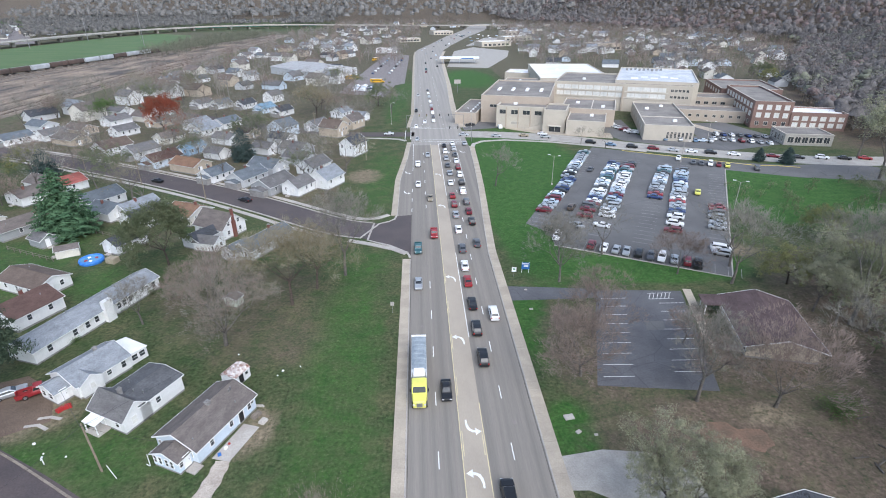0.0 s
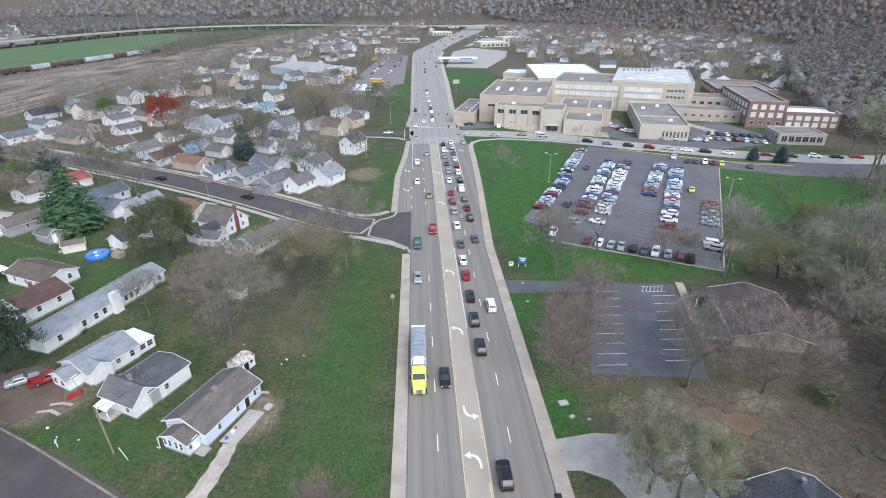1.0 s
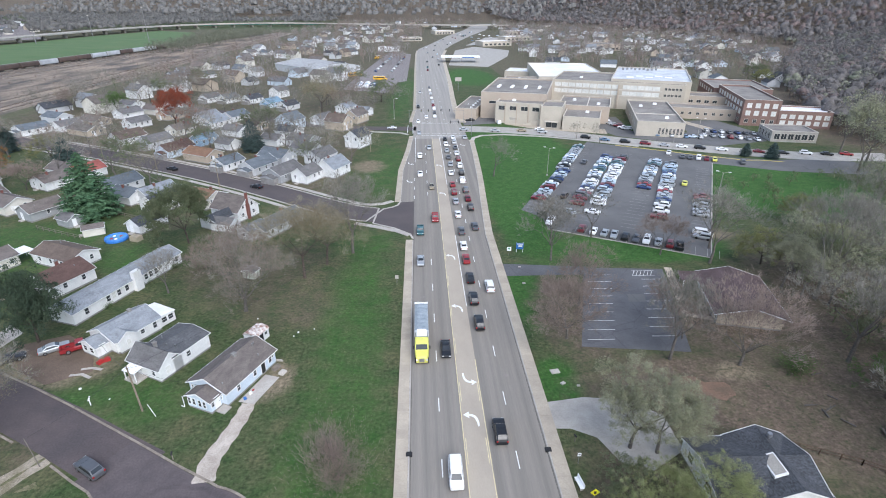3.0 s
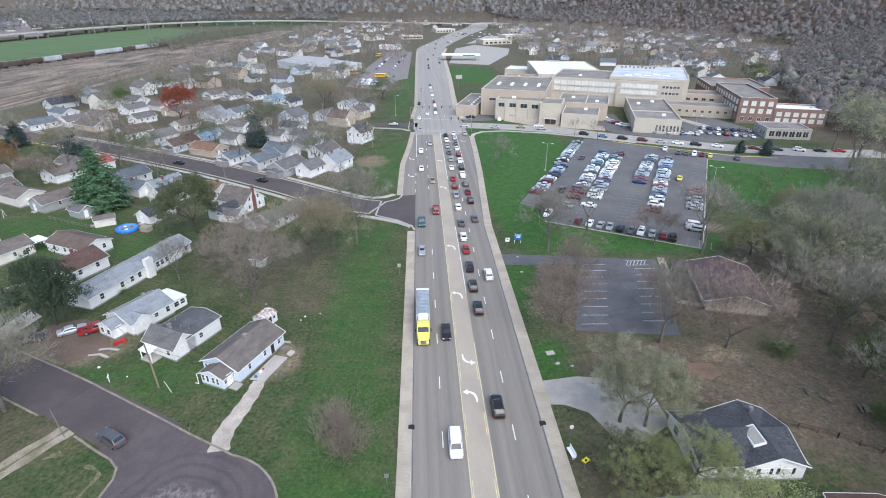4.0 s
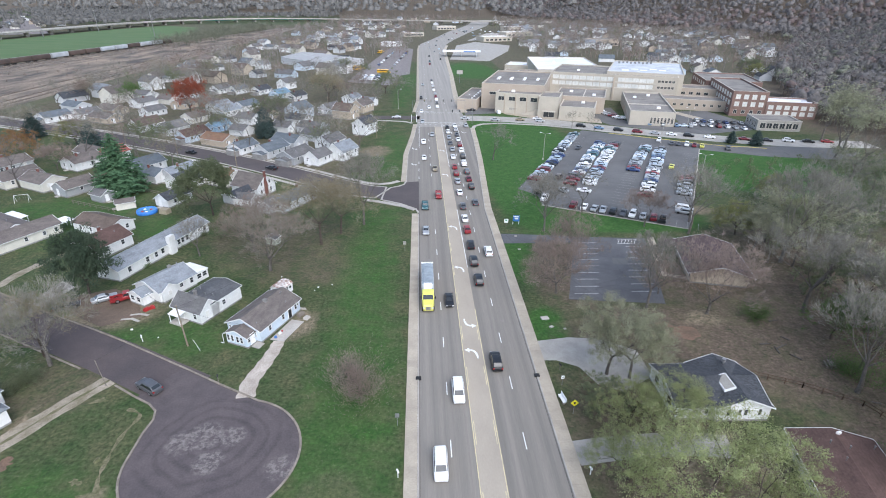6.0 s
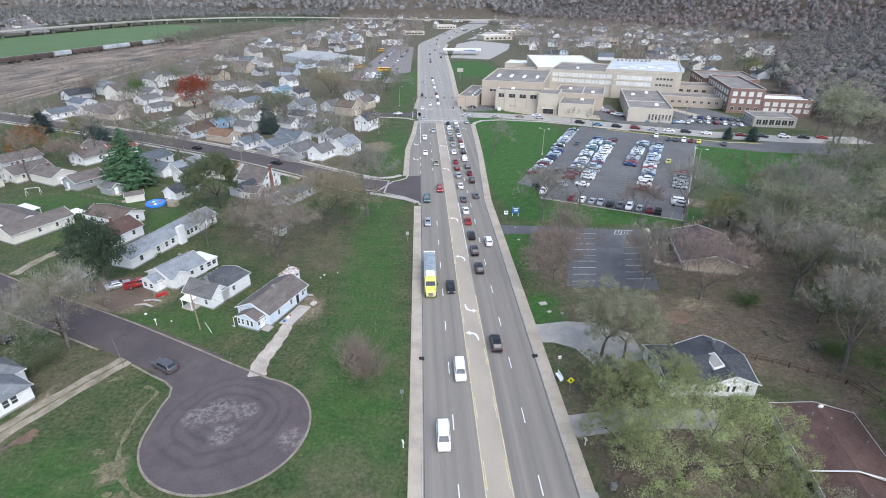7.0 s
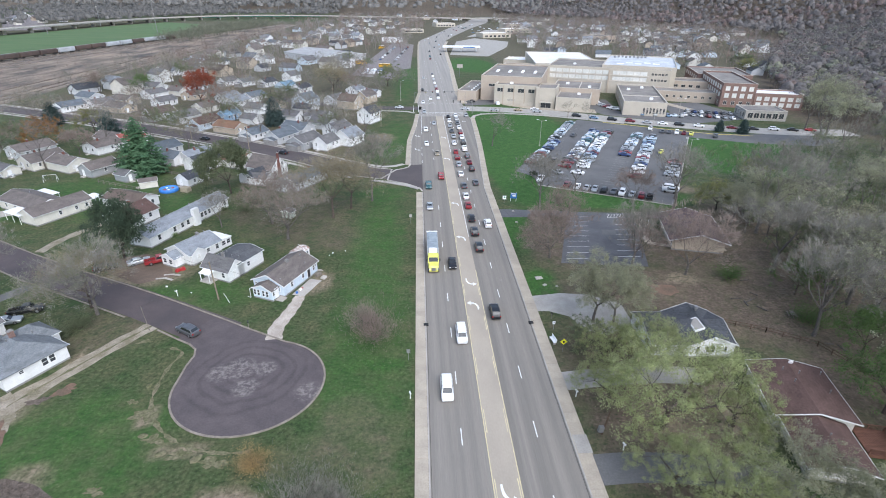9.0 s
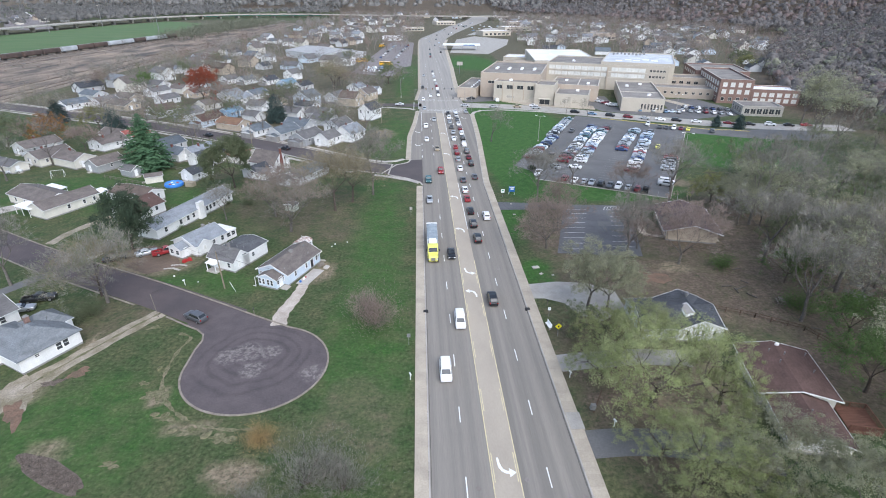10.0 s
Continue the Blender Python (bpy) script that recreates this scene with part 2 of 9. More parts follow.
bark_grey = M("bark_grey", (0.15, 0.134, 0.118), (0.1, 0.09, 0.08), 1.5, 8, 0.95, 0.4, amt=0.3, coords="object", vary=0.2)
bark_brown = M("bark_brown", (0.085, 0.067, 0.055), (0.06, 0.047, 0.04), 1.5, 8, 0.95, 0.4, amt=0.3, coords="object", vary=0.2)


def leafy(name, c1, c2, vary=0.14, s1=0.45, thin=0.0):
    """Twigs and leaves; thin leaves let part of the light through."""
    m = M(name, c1, c2, s1, 3.5, 0.8, 0.0, amt=0.3, coords="object", vary=vary, spec=0.15)
    if thin:
        n, l = m.node_tree.nodes, m.node_tree.links
        b, out = n["Principled BSDF"], n["Material Output"]
        tr, mx = n.new("ShaderNodeBsdfTranslucent"), n.new("ShaderNodeMixShader")
        mx.inputs[0].default_value = thin
        l.new(b.inputs["Base Color"].links[0].from_socket, tr.inputs["Color"])
        l.new(b.outputs[0], mx.inputs[1])
        l.new(tr.outputs[0], mx.inputs[2])
        l.new(mx.outputs[0], out.inputs["Surface"])
    return m


twig_grey = leafy("twig_grey", (0.168, 0.159, 0.137), (0.272, 0.256, 0.22))
twig_red = leafy("twig_red", (0.25, 0.195, 0.168), (0.2, 0.162, 0.14))
twig_olive = leafy("twig_olive", (0.2, 0.183, 0.132), (0.262, 0.236, 0.175))
leaf_willow = leafy("leaf_willow", (0.265, 0.3, 0.135), (0.355, 0.385, 0.19), s1=0.3, thin=0.45)
leaf_sage = leafy("leaf_sage", (0.262, 0.266, 0.172), (0.36, 0.36, 0.245), s1=0.3, thin=0.45)
leaf_green = leafy("leaf_green", (0.085, 0.145, 0.05), (0.125, 0.185, 0.065), thin=0.4)
leaf_dull = leafy("leaf_dull", (0.135, 0.162, 0.09), (0.2, 0.218, 0.128), thin=0.45)
leaf_yellow = leafy("leaf_yellow", (0.27, 0.268, 0.115), (0.21, 0.222, 0.105), thin=0.4)
leaf_rust = leafy("leaf_rust", (0.34, 0.095, 0.055), (0.25, 0.08, 0.05), thin=0.3)
leaf_orange = leafy("leaf_orange", (0.29, 0.16, 0.065), (0.2, 0.115, 0.06), thin=0.3)
leaf_straw = leafy("leaf_straw", (0.42, 0.29, 0.13), (0.32, 0.22, 0.11), thin=0.35)
leaf_tan = leafy("leaf_tan", (0.235, 0.185, 0.11), (0.185, 0.155, 0.09))
needle_green = leafy("needle_green", (0.05, 0.105, 0.055), (0.085, 0.15, 0.08))
needle_dark = leafy("needle_dark", (0.034, 0.052, 0.033), (0.058, 0.08, 0.05))
needle_blue = leafy("needle_blue", (0.08, 0.115, 0.105), (0.055, 0.085, 0.08))
woods_mat = leafy("woods_mat", (0.105, 0.098, 0.096), (0.19, 0.176, 0.17), s1=0.11)
woods_town = leafy("woods_town", (0.19, 0.172, 0.155), (0.3, 0.275, 0.25), s1=0.11)
woods_rose = leafy("woods_rose", (0.14, 0.106, 0.1), (0.2, 0.16, 0.15), s1=0.11)
woods_sage = leafy("woods_sage", (0.125, 0.135, 0.1), (0.21, 0.215, 0.16), s1=0.11)
woods_far = leafy("woods_far", (0.102, 0.1, 0.096), (0.182, 0.176, 0.166), s1=0.06)
field_green = M("field_green", (0.075, 0.135, 0.05), (0.105, 0.15, 0.065), 0.02, 0.3, 0.95, 0.1, amt=0.15, stretch=(1, 3, 1))


def ground_material():
    """Turf with fallen leaves, worn earth and lush stretches, as the cover attribute of the sheet says."""
    m = M("turf", (0.041, 0.07, 0.023), (0.086, 0.09, 0.043), 0.2, 1.6, 0.95, 0.6, amt=0.5, dist=0.15)
    n, l = m.node_tree.nodes, m.node_tree.links
    b = n["Principled BSDF"]
    at = n.new("ShaderNodeAttribute")
    at.attribute_name = "cover"
    sp = n.new("ShaderNodeSeparateColor")
    l.new(at.outputs["Color"], sp.inputs[0])
    pos = n.new("ShaderNodeNewGeometry")
    def noi(sc, det=6):
        x = n.new("ShaderNodeTexNoise")
        x.inputs["Scale"].default_value, x.inputs["Detail"].default_value, x.inputs["Roughness"].default_value = sc, det, 0.65
        l.new(pos.outputs["Position"], x.inputs["Vector"])
        return x.outputs["Fac"]
    cur = b.inputs["Base Color"].links[0].from_socket
    for ch, ca, cb, sc in ((2, (0.027, 0.086, 0.015), (0.054, 0.118, 0.026), 0.45), (0, (0.094, 0.073, 0.055), (0.158, 0.117, 0.087), 0.5), (1, (0.25, 0.2, 0.14), (0.15, 0.12, 0.08), 0.9)):
        tex = noi(sc)
        rag = noi(0.28, 8)
        add = n.new("ShaderNodeMath")
        add.operation = "ADD"
        l.new(sp.outputs[ch], add.inputs[0])
        l.new(rag, add.inputs[1])
        ra = n.new("ShaderNodeMapRange")
        ra.inputs["From Min"].default_value, ra.inputs["From Max"].default_value = 0.72, 1.18
        l.new(add.outputs[0], ra.inputs["Value"])
        gate = n.new("ShaderNodeMath")
        gate.operation, gate.use_clamp = "MULTIPLY", True
        l.new(ra.outputs[0], gate.inputs[0])
        edge = n.new("ShaderNodeMapRange")
        edge.inputs["From Max"].default_value = 0.25
        l.new(sp.outputs[ch], edge.inputs["Value"])
        l.new(edge.outputs[0], gate.inputs[1])
        two = n.new("ShaderNodeMix")
        two.data_type = "RGBA"
        two.inputs["A"].default_value, two.inputs["B"].default_value = (*ca, 1), (*cb, 1)
        st = n.new("ShaderNodeMapRange")
        st.inputs["From Min"].default_value, st.inputs["From Max"].default_value = 0.36, 0.64
        l.new(tex, st.inputs["Value"])
        l.new(st.outputs[0], two.inputs["Factor"])
        fine = noi(1.7, 8)
        k = n.new("ShaderNodeMapRange")
        k.inputs["From Min"].default_value, k.inputs["From Max"].default_value = 0.3, 0.7
        k.inputs["To Min"].default_value, k.inputs["To Max"].default_value = 0.58, 1.42
        l.new(fine, k.inputs["Value"])
        mul = n.new("ShaderNodeMix")
        mul.data_type, mul.blend_type = "RGBA", "MULTIPLY"
        mul.inputs["Factor"].default_value = 1
        l.new(two.outputs["Result"], mul.inputs["A"])
        l.new(k.outputs[0], mul.inputs["B"])
        mx = n.new("ShaderNodeMix")
        mx.data_type = "RGBA"
        l.new(gate.outputs[0], mx.inputs["Factor"])
        l.new(cur, mx.inputs["A"])
        l.new(mul.outputs["Result"], mx.inputs["B"])
        cur = mx.outputs["Result"]
    # straw-coloured tufts and thin places
    for sc, lo, hi, amt, colour in ((0.16, 0.52, 0.72, 0.38, (0.15, 0.14, 0.075)), (0.85, 0.57, 0.7, 0.32, (0.17, 0.16, 0.09)), (0.6, 0.45, 0.32, 0.6, (0.026, 0.05, 0.015)), (2.4, 0.48, 0.34, 0.55, (0.026, 0.046, 0.015)), (3.1, 0.6, 0.7, 0.5, (0.21, 0.2, 0.125))):
        ra = n.new("ShaderNodeMapRange")
        ra.inputs["From Min"].default_value, ra.inputs["From Max"].default_value, ra.inputs["To Max"].default_value = lo, hi, amt
        l.new(noi(sc, 9), ra.inputs["Value"])
        less, gate = n.new("ShaderNodeMapRange"), n.new("ShaderNodeMath")
        less.inputs["From Min"].default_value, less.inputs["From Max"].default_value, less.inputs["To Min"].default_value, less.inputs["To Max"].default_value = 0.55, 0.9, 1.0, 0.25
        l.new(sp.outputs[2], less.inputs["Value"])
        gate.operation = "MULTIPLY"
        l.new(ra.outputs[0], gate.inputs[0])
        l.new(less.outputs[0], gate.inputs[1])
        mx = n.new("ShaderNodeMix")
        mx.data_type = "RGBA"
        l.new(gate.outputs[0], mx.inputs["Factor"])
        l.new(cur, mx.inputs["A"])
        mx.inputs["B"].default_value = (*colour, 1)
        cur = mx.outputs["Result"]
    l.new(cur, b.inputs["Base Color"])
    return m


turf = ground_material()


def cracked(m, scale, width, shade):
    """Dark sealed cracks in a paved surface."""
    n, l = m.node_tree.nodes, m.node_tree.links
    b = n["Principled BSDF"]
    g, wob, add = n.new("ShaderNodeNewGeometry"), n.new("ShaderNodeTexNoise"), n.new("ShaderNodeMix")
    wob.inputs["Scale"].default_value = 0.5
    add.data_type, add.inputs["Factor"].default_value = "RGBA", 0.12
    l.new(g.outputs["Position"], wob.inputs["Vector"])
    l.new(g.outputs["Position"], add.inputs["A"])
    l.new(wob.outputs["Color"], add.inputs["B"])
    v = n.new("ShaderNodeTexVoronoi")
    v.feature = "DISTANCE_TO_EDGE"
    v.inputs["Scale"].default_value = scale
    l.new(add.outputs["Result"], v.inputs["Vector"])
    r = n.new("ShaderNodeMapRange")
    r.inputs["From Max"].default_value = width
    r.inputs["To Min"].default_value, r.inputs["To Max"].default_value = shade, 0.0
    l.new(v.outputs["Distance"], r.inputs["Value"])
    mx = n.new("ShaderNodeMix")
    mx.data_type, mx.blend_type = "RGBA", "MULTIPLY"
    mx.inputs["B"].default_value = (0.3, 0.3, 0.33, 1)
    l.new(r.outputs[0], mx.inputs["Factor"])
    l.new(b.inputs["Base Color"].links[0].from_socket, mx.inputs["A"])
    l.new(mx.outputs["Result"], b.inputs["Base Color"])


cracked(asphalt_blue, 0.16, 0.009, 0.55)
cracked(asphalt_lot, 0.09, 0.008, 0.4)


def turned_asphalt():
    """The turning circle: pale scuffed patches in its middle and dark rings of tyre marks."""
    m = M("asphalt_circle", (0.118, 0.098, 0.098), (0.092, 0.078, 0.08), 0.3, 4.0, 0.9, 0.15, amt=0.16)
    n, l = m.node_tree.nodes, m.node_tree.links
    b = n["Principled BSDF"]
    g, sp = n.new("ShaderNodeNewGeometry"), n.new("ShaderNodeVectorMath")
    sp.operation = "SUBTRACT"
    sp.inputs[1].default_value = (-38.3, -25.0, 0)
    l.new(g.outputs["Position"], sp.inputs[0])
    ln = n.new("ShaderNodeVectorMath")
    ln.operation = "LENGTH"
    l.new(sp.outputs[0], ln.inputs[0])
    def ramp(src, a, b_, lo, hi):
        x = n.new("ShaderNodeMapRange")
        x.inputs["From Min"].default_value, x.inputs["From Max"].default_value = a, b_
        x.inputs["To Min"].default_value, x.inputs["To Max"].default_value = lo, hi
        l.new(src, x.inputs["Value"])
        return x.outputs[0]
    def mix(fac, a, colour, mode="MIX"):
        x = n.new("ShaderNodeMix")
        x.data_type, x.blend_type = "RGBA", mode
        l.new(fac, x.inputs["Factor"])
        l.new(a, x.inputs["A"])
        x.inputs["B"].default_value = (*colour, 1)
        return x.outputs["Result"]
    def mul(a, b_):
        x = n.new("ShaderNodeMath")
        x.operation = "MULTIPLY"
        l.new(a, x.inputs[0])
        l.new(b_, x.inputs[1])
        return x.outputs[0]
    sc = n.new("ShaderNodeTexNoise")
    sc.inputs["Scale"].default_value, sc.inputs["Detail"].default_value, sc.inputs["Roughness"].default_value, sc.inputs["Distortion"].default_value = 1.1, 12, 0.8, 0.15
    l.new(g.outputs["Position"], sc.inputs["Vector"])
    def near_to(dx, dy, r0, r1):
        d = n.new("ShaderNodeVectorMath")
        d.operation = "DISTANCE"
        d.inputs[1].default_value = (dx, dy, 0)
        l.new(sp.outputs[0], d.inputs[0])
        return ramp(d.outputs["Value"], r1, r0, 0.0, 1.0)
    def most(a, b_):
        x = n.new("ShaderNodeMath")
        x.operation = "MAXIMUM"
        l.new(a, x.inputs[0])
        l.new(b_, x.inputs[1])
        return x.outputs[0]
    spot = most(most(near_to(-1.6, 1.6, 0.6, 3.2), near_to(0.6, -2.9, 0.5, 2.4)), most(most(near_to(2.4, 1.6, 0.4, 2.2), near_to(-4.2, 0.6, 0.3, 2.6)), near_to(10.4, -4.1, 0.4, 2.4)))
    scuff = mul(ramp(sc.outputs["Fac"], 0.46, 0.58, 0.0, 0.75), ramp(spot, 0.0, 0.45, 0.0, 1.0))
    wv = n.new("ShaderNodeTexWave")
    wv.wave_type, wv.rings_direction = "RINGS", "SPHERICAL"
    wv.inputs["Scale"].default_value, wv.inputs["Distortion"].default_value, wv.inputs["Detail"].default_value, wv.inputs["Detail Scale"].default_value = 0.16, 9.0, 4, 0.5
    l.new(sp.outputs[0], wv.inputs["Vector"])
    rings = mul(ramp(wv.outputs["Fac"], 0.5, 1.0, 0.0, 0.38), ramp(ln.outputs["Value"], 10.5, 8.5, 0.0, 1.0))
    cur = b.inputs["Base Color"].links[0].from_socket
    cur = mix(rings, cur, (0.55, 0.55, 0.58), "MULTIPLY")
    cur = mix(scuff, cur, (0.27, 0.24, 0.225))
    l.new(cur, b.inputs["Base Color"])
    return m


asphalt_circle = turned_asphalt()
kerb_stained = M("kerb_stained", (0.3, 0.26, 0.215), (0.2, 0.17, 0.14), 0.5, 5.0, 0.95, 0.2, amt=0.25)
worn_turf = M("worn_turf", (0.19, 0.165, 0.105), (0.1, 0.105, 0.05), 0.6, 3.0, 0.95, 0.4, amt=0.4)
gravel_pale = M("gravel_pale", (0.5, 0.44, 0.38), (0.36, 0.31, 0.26), 0.4, 6.0, 0.95, 0.3, amt=0.25)


# ---- mesh helpers ----
class Geo:
    """Collects vertices and faces of one mesh."""

    def __init__(self):
        self.v, self.f = [], []

    def add(self, verts, faces):
        k = len(self.v)
        self.v += [tuple(p) for p in verts]
        self.f += [tuple(i + k for i in q) for q in faces]
        return self

    def box(self, c, s, rz=0.0, top=1.0):
        """A box of size s on the base centre c, its top shrunk by the given factor."""
        x, y, z = s[0] / 2, s[1] / 2, s[2]
        ca, sa = math.cos(rz), math.sin(rz)
        ring = ((-x, -y), (x, -y), (x, y), (-x, y))
        lo = [(c[0] + a * ca - b * sa, c[1] + a * sa + b * ca, c[2]) for a, b in ring]
        hi = [(c[0] + (a * ca - b * sa) * top, c[1] + (a * sa + b * ca) * top, c[2] + z) for a, b in ring]
        return self.add(lo + hi, [(3, 2, 1, 0), (4, 5, 6, 7), (0, 1, 5, 4), (1, 2, 6, 5), (2, 3, 7, 6), (3, 0, 4, 7)])

    def prism(self, poly, z0, z1):
        n = len(poly)
        area = sum(poly[i][0] * poly[(i + 1) % n][1] - poly[(i + 1) % n][0] * poly[i][1] for i in range(n))
        if area < 0:
            poly = poly[::-1]
        lo = [(p[0], p[1], z0) for p in poly]
        hi = [(p[0], p[1], z1) for p in poly]
        return self.add(lo + hi, [tuple(range(n - 1, -1, -1)), tuple(range(n, 2 * n))] + [(i, (i + 1) % n, n + (i + 1) % n, n + i) for i in range(n)])

    def tube(self, p0, p1, r0, r1, n=6, caps=True):
        a, b = Vector(p0), Vector(p1)
        d = (b - a)
        if d.length < 1e-6:
            return self
        d.normalize()
        u = d.orthogonal().normalized()
        w = d.cross(u)
        ring = [(math.cos(2 * math.pi * i / n), math.sin(2 * math.pi * i / n)) for i in range(n)]
        vs = [a + (u * c + w * s) * r0 for c, s in ring] + [b + (u * c + w * s) * r1 for c, s in ring]
        fs = [(i, (i + 1) % n, n + (i + 1) % n, n + i) for i in range(n)]
        if caps:
            fs += [tuple(range(n - 1, -1, -1)), tuple(range(n, 2 * n))]
        return self.add(vs, fs)

    def loft(self, rings, closed=True):
        """Skins a list of rings of the same count, with end caps."""
        n = len(rings[0])
        vs = [p for r in rings for p in r]
        fs = []
        for k in range(len(rings) - 1):
            for i in range(n):
                j = (i + 1) % n
                fs.append((k * n + i, k * n + j, (k + 1) * n + j, (k + 1) * n + i))
        if closed:
            fs += [tuple(range(n - 1, -1, -1)), tuple(range((len(rings) - 1) * n, len(rings) * n))]
        return self.add(vs, fs)

    def slab(self, quad, thick):
        """A sloping board: a planar polygon (upper face) thickened downwards."""
        n = len(quad)
        hi = [Vector(p) for p in quad]
        lo = [p - Vector((0, 0, thick)) for p in hi]
        return self.add(hi + lo, [tuple(range(n)), tuple(range(2 * n - 1, n - 1, -1))] + [(i, n + i, n + (i + 1) % n, (i + 1) % n) for i in range(n)])

    def mesh(self, name, material, smooth=False):
        me = bpy.data.meshes.new(name)
        me.from_pydata(self.v, [], self.f)
        me.materials.append(material)
        me.update()
        if smooth:
            me.polygons.foreach_set("use_smooth", [True] * len(me.polygons))
        return me


def part(name, geo, material, parent, label="", smooth=False):
    """One mesh object under a thing or a part, in the parent's own coordinates."""
    data = geo if isinstance(geo, bpy.types.Mesh) else geo.mesh(name, material, smooth)
    ob = new(name, data)
    ob.parent = parent
    return tagged(ob, label)


def thing(name, m, label, category, group="", kind=""):
    ob = new(name)
    ob.empty_display_size = 0.3
    ob.matrix_basis = m
    return tagged(ob, label, category, group, kind)


def solid(name, geo, material, label, category="", kind="", group="", m=None, smooth=False):
    """A top-level thing of one mesh."""
    ob = new(name, geo.mesh(name, material, smooth))
    if m is not None:
        ob.matrix_basis = m
    return tagged(ob, label, category, group, kind)


def lerp(table, y):
    """Piecewise straight value from (y, value) rows."""
    if y <= table[0][0]:
        return table[0][1]
    for (a, p), (b, q) in zip(table, table[1:]):
        if y <= b:
            return p + (q - p) * (y - a) / (b - a)
    return table[-1][1]


def ribbon(pts, width):
    """Left and right edge points of a band along a line of points."""
    left, right = [], []
    w = width if callable(width) else (lambda i: width)
    for i, p in enumerate(pts):
        a, b = pts[max(i - 1, 0)], pts[min(i + 1, len(pts) - 1)]
        dx, dy = b[0] - a[0], b[1] - a[1]
        d = math.hypot(dx, dy)
        nx, ny = -dy / d, dx / d
        h = w(i) / 2
        left.append((p[0] + nx * h, p[1] + ny * h))
        right.append((p[0] - nx * h, p[1] - ny * h))
    return left, right


def band(geo, left, right, z0, z1):
    """A paved band between two edges with thickness, one closed strip."""
    n = len(left)
    ring = list(right) + list(left)[::-1]
    if sum(ring[k - 1][0] * ring[k][1] - ring[k][0] * ring[k - 1][1] for k in range(2 * n)) < 0:
        left, right = right, left
    verts = [(p[0], p[1], z) for l, r in zip(left, right) for p, z in ((l, z1), (r, z1), (r, z0), (l, z0))]
    faces = [(0, 3, 2, 1), (4 * n - 4, 4 * n - 3, 4 * n - 2, 4 * n - 1)]
    for i in range(0, 4 * n - 4, 4):
        faces += [(i + k, i + (k + 1) % 4, i + 4 + (k + 1) % 4, i + 4 + k) for k in range(4)]
    return geo.add(verts, faces)


def smooth_line(pts, steps=6):
    """Catmull-Rom through points."""
    out = []
    q = [pts[0]] + list(pts) + [pts[-1]]
    for i in range(1, len(q) - 2):
        p0, p1, p2, p3 = q[i - 1], q[i], q[i + 1], q[i + 2]
        for s in range(steps):
            t = s / steps
            out.append(tuple(0.5 * (2 * p1[k] + (p2[k] - p0[k]) * t + (2 * p0[k] - 5 * p1[k] + 4 * p2[k] - p3[k]) * t * t + (3 * p1[k] - p0[k] - 3 * p2[k] + p3[k]) * t ** 3) for k in (0, 1)))
    out.append(pts[-1])
    return out


def step01(a, b, x):
    t = min(1.0, max(0.0, (x - a) / (b - a)))
    return t * t * (3 - 2 * t)


FOOT = ((150, 196), (204, 206), (303, 258), (400, 322), (476, 375), (600, 470), (680, 530), (870, 536), (965, 478), (1268, 382), (1592, 270), (2800, 120))


def hill(x, y):
    """Height of the land: flat bottomland, a wooded bluff to the east and a far ridge."""
    d = x - lerp(FOOT, y) if y > 150 else x - 205 + (150 - y) * 0.1
    east = 78 * step01(0, 330, d) + 25 * step01(250, 900, d)
    north = 95 * step01(1500, 2600, y - 0.25 * abs(x)) + 60 * step01(2400, 3900, y)
    return max(east, north) + 2.5 * step01(60, 200, d) * math.sin(x * 0.021) * math.cos(y * 0.017)


# ---- the land ----
LITTER = [(-46, 44, 20, 15), (-36, 28, 12, 10), (-44, 36, 16, 10), (24, 22, 9, 15), (38, -1, 20, 11), (58, -8, 20, 16), (62, -30, 14, 16), (53, 16, 14, 10), (75, 10, 18, 30), (-20, -40, 7, 10), (-68, -12, 10, 9), (84, 38, 16, 22), (-100, 135, 30, 12), (-80, 75, 10, 8), (115, 2, 40, 42), (22, -32, 10, 24), (-118, 90, 22, 12)]
BARE = [(-32, 4.5, 2.5, 5), (-27, 127, 6, 8), (46, 3, 4, 2.5), (-67.5, -22, 1.6, 5), (-70, -32, 2.4, 4), (-76, -38, 3, 6), (-50, -34, 2, 2.5), (-43, -40.5, 4, 1.5), (-34, -48, 4, 2.5), (-60, -44, 3, 2), (-70, 10, 9, 6), (30, -34, 9, 9), (72, 60, 5, 4), (92, 112, 6, 3)]
LUSH = [(-20, -20, 8, 40), (-21, 25, 7, 30), (-22, 57, 8, 9), (-20, 125, 8, 35), (32, 130, 22, 60), (22, 90, 8, 40), (48, 52, 22, 7), (112, 100, 26, 26), (-80, 52, 8, 8), (-115, 62, 18, 14), (-58, -40, 14, 12), (-56, 0, 14, 6), (15, 30, 3, 12), (15, 2, 3, 6), (-232, 300, 5, 160), (-236, 520, 6, 120), (-500, 800, 70, 260), (-560, 1900, 120, 160), (35, 385, 18, 45), (-20, 270, 8, 60), (-16, 330, 7, 40), (-102, 60, 12, 20), (128, 118, 14, 12), (100, 180, 10, 14), (-118, 50, 20, 12)]


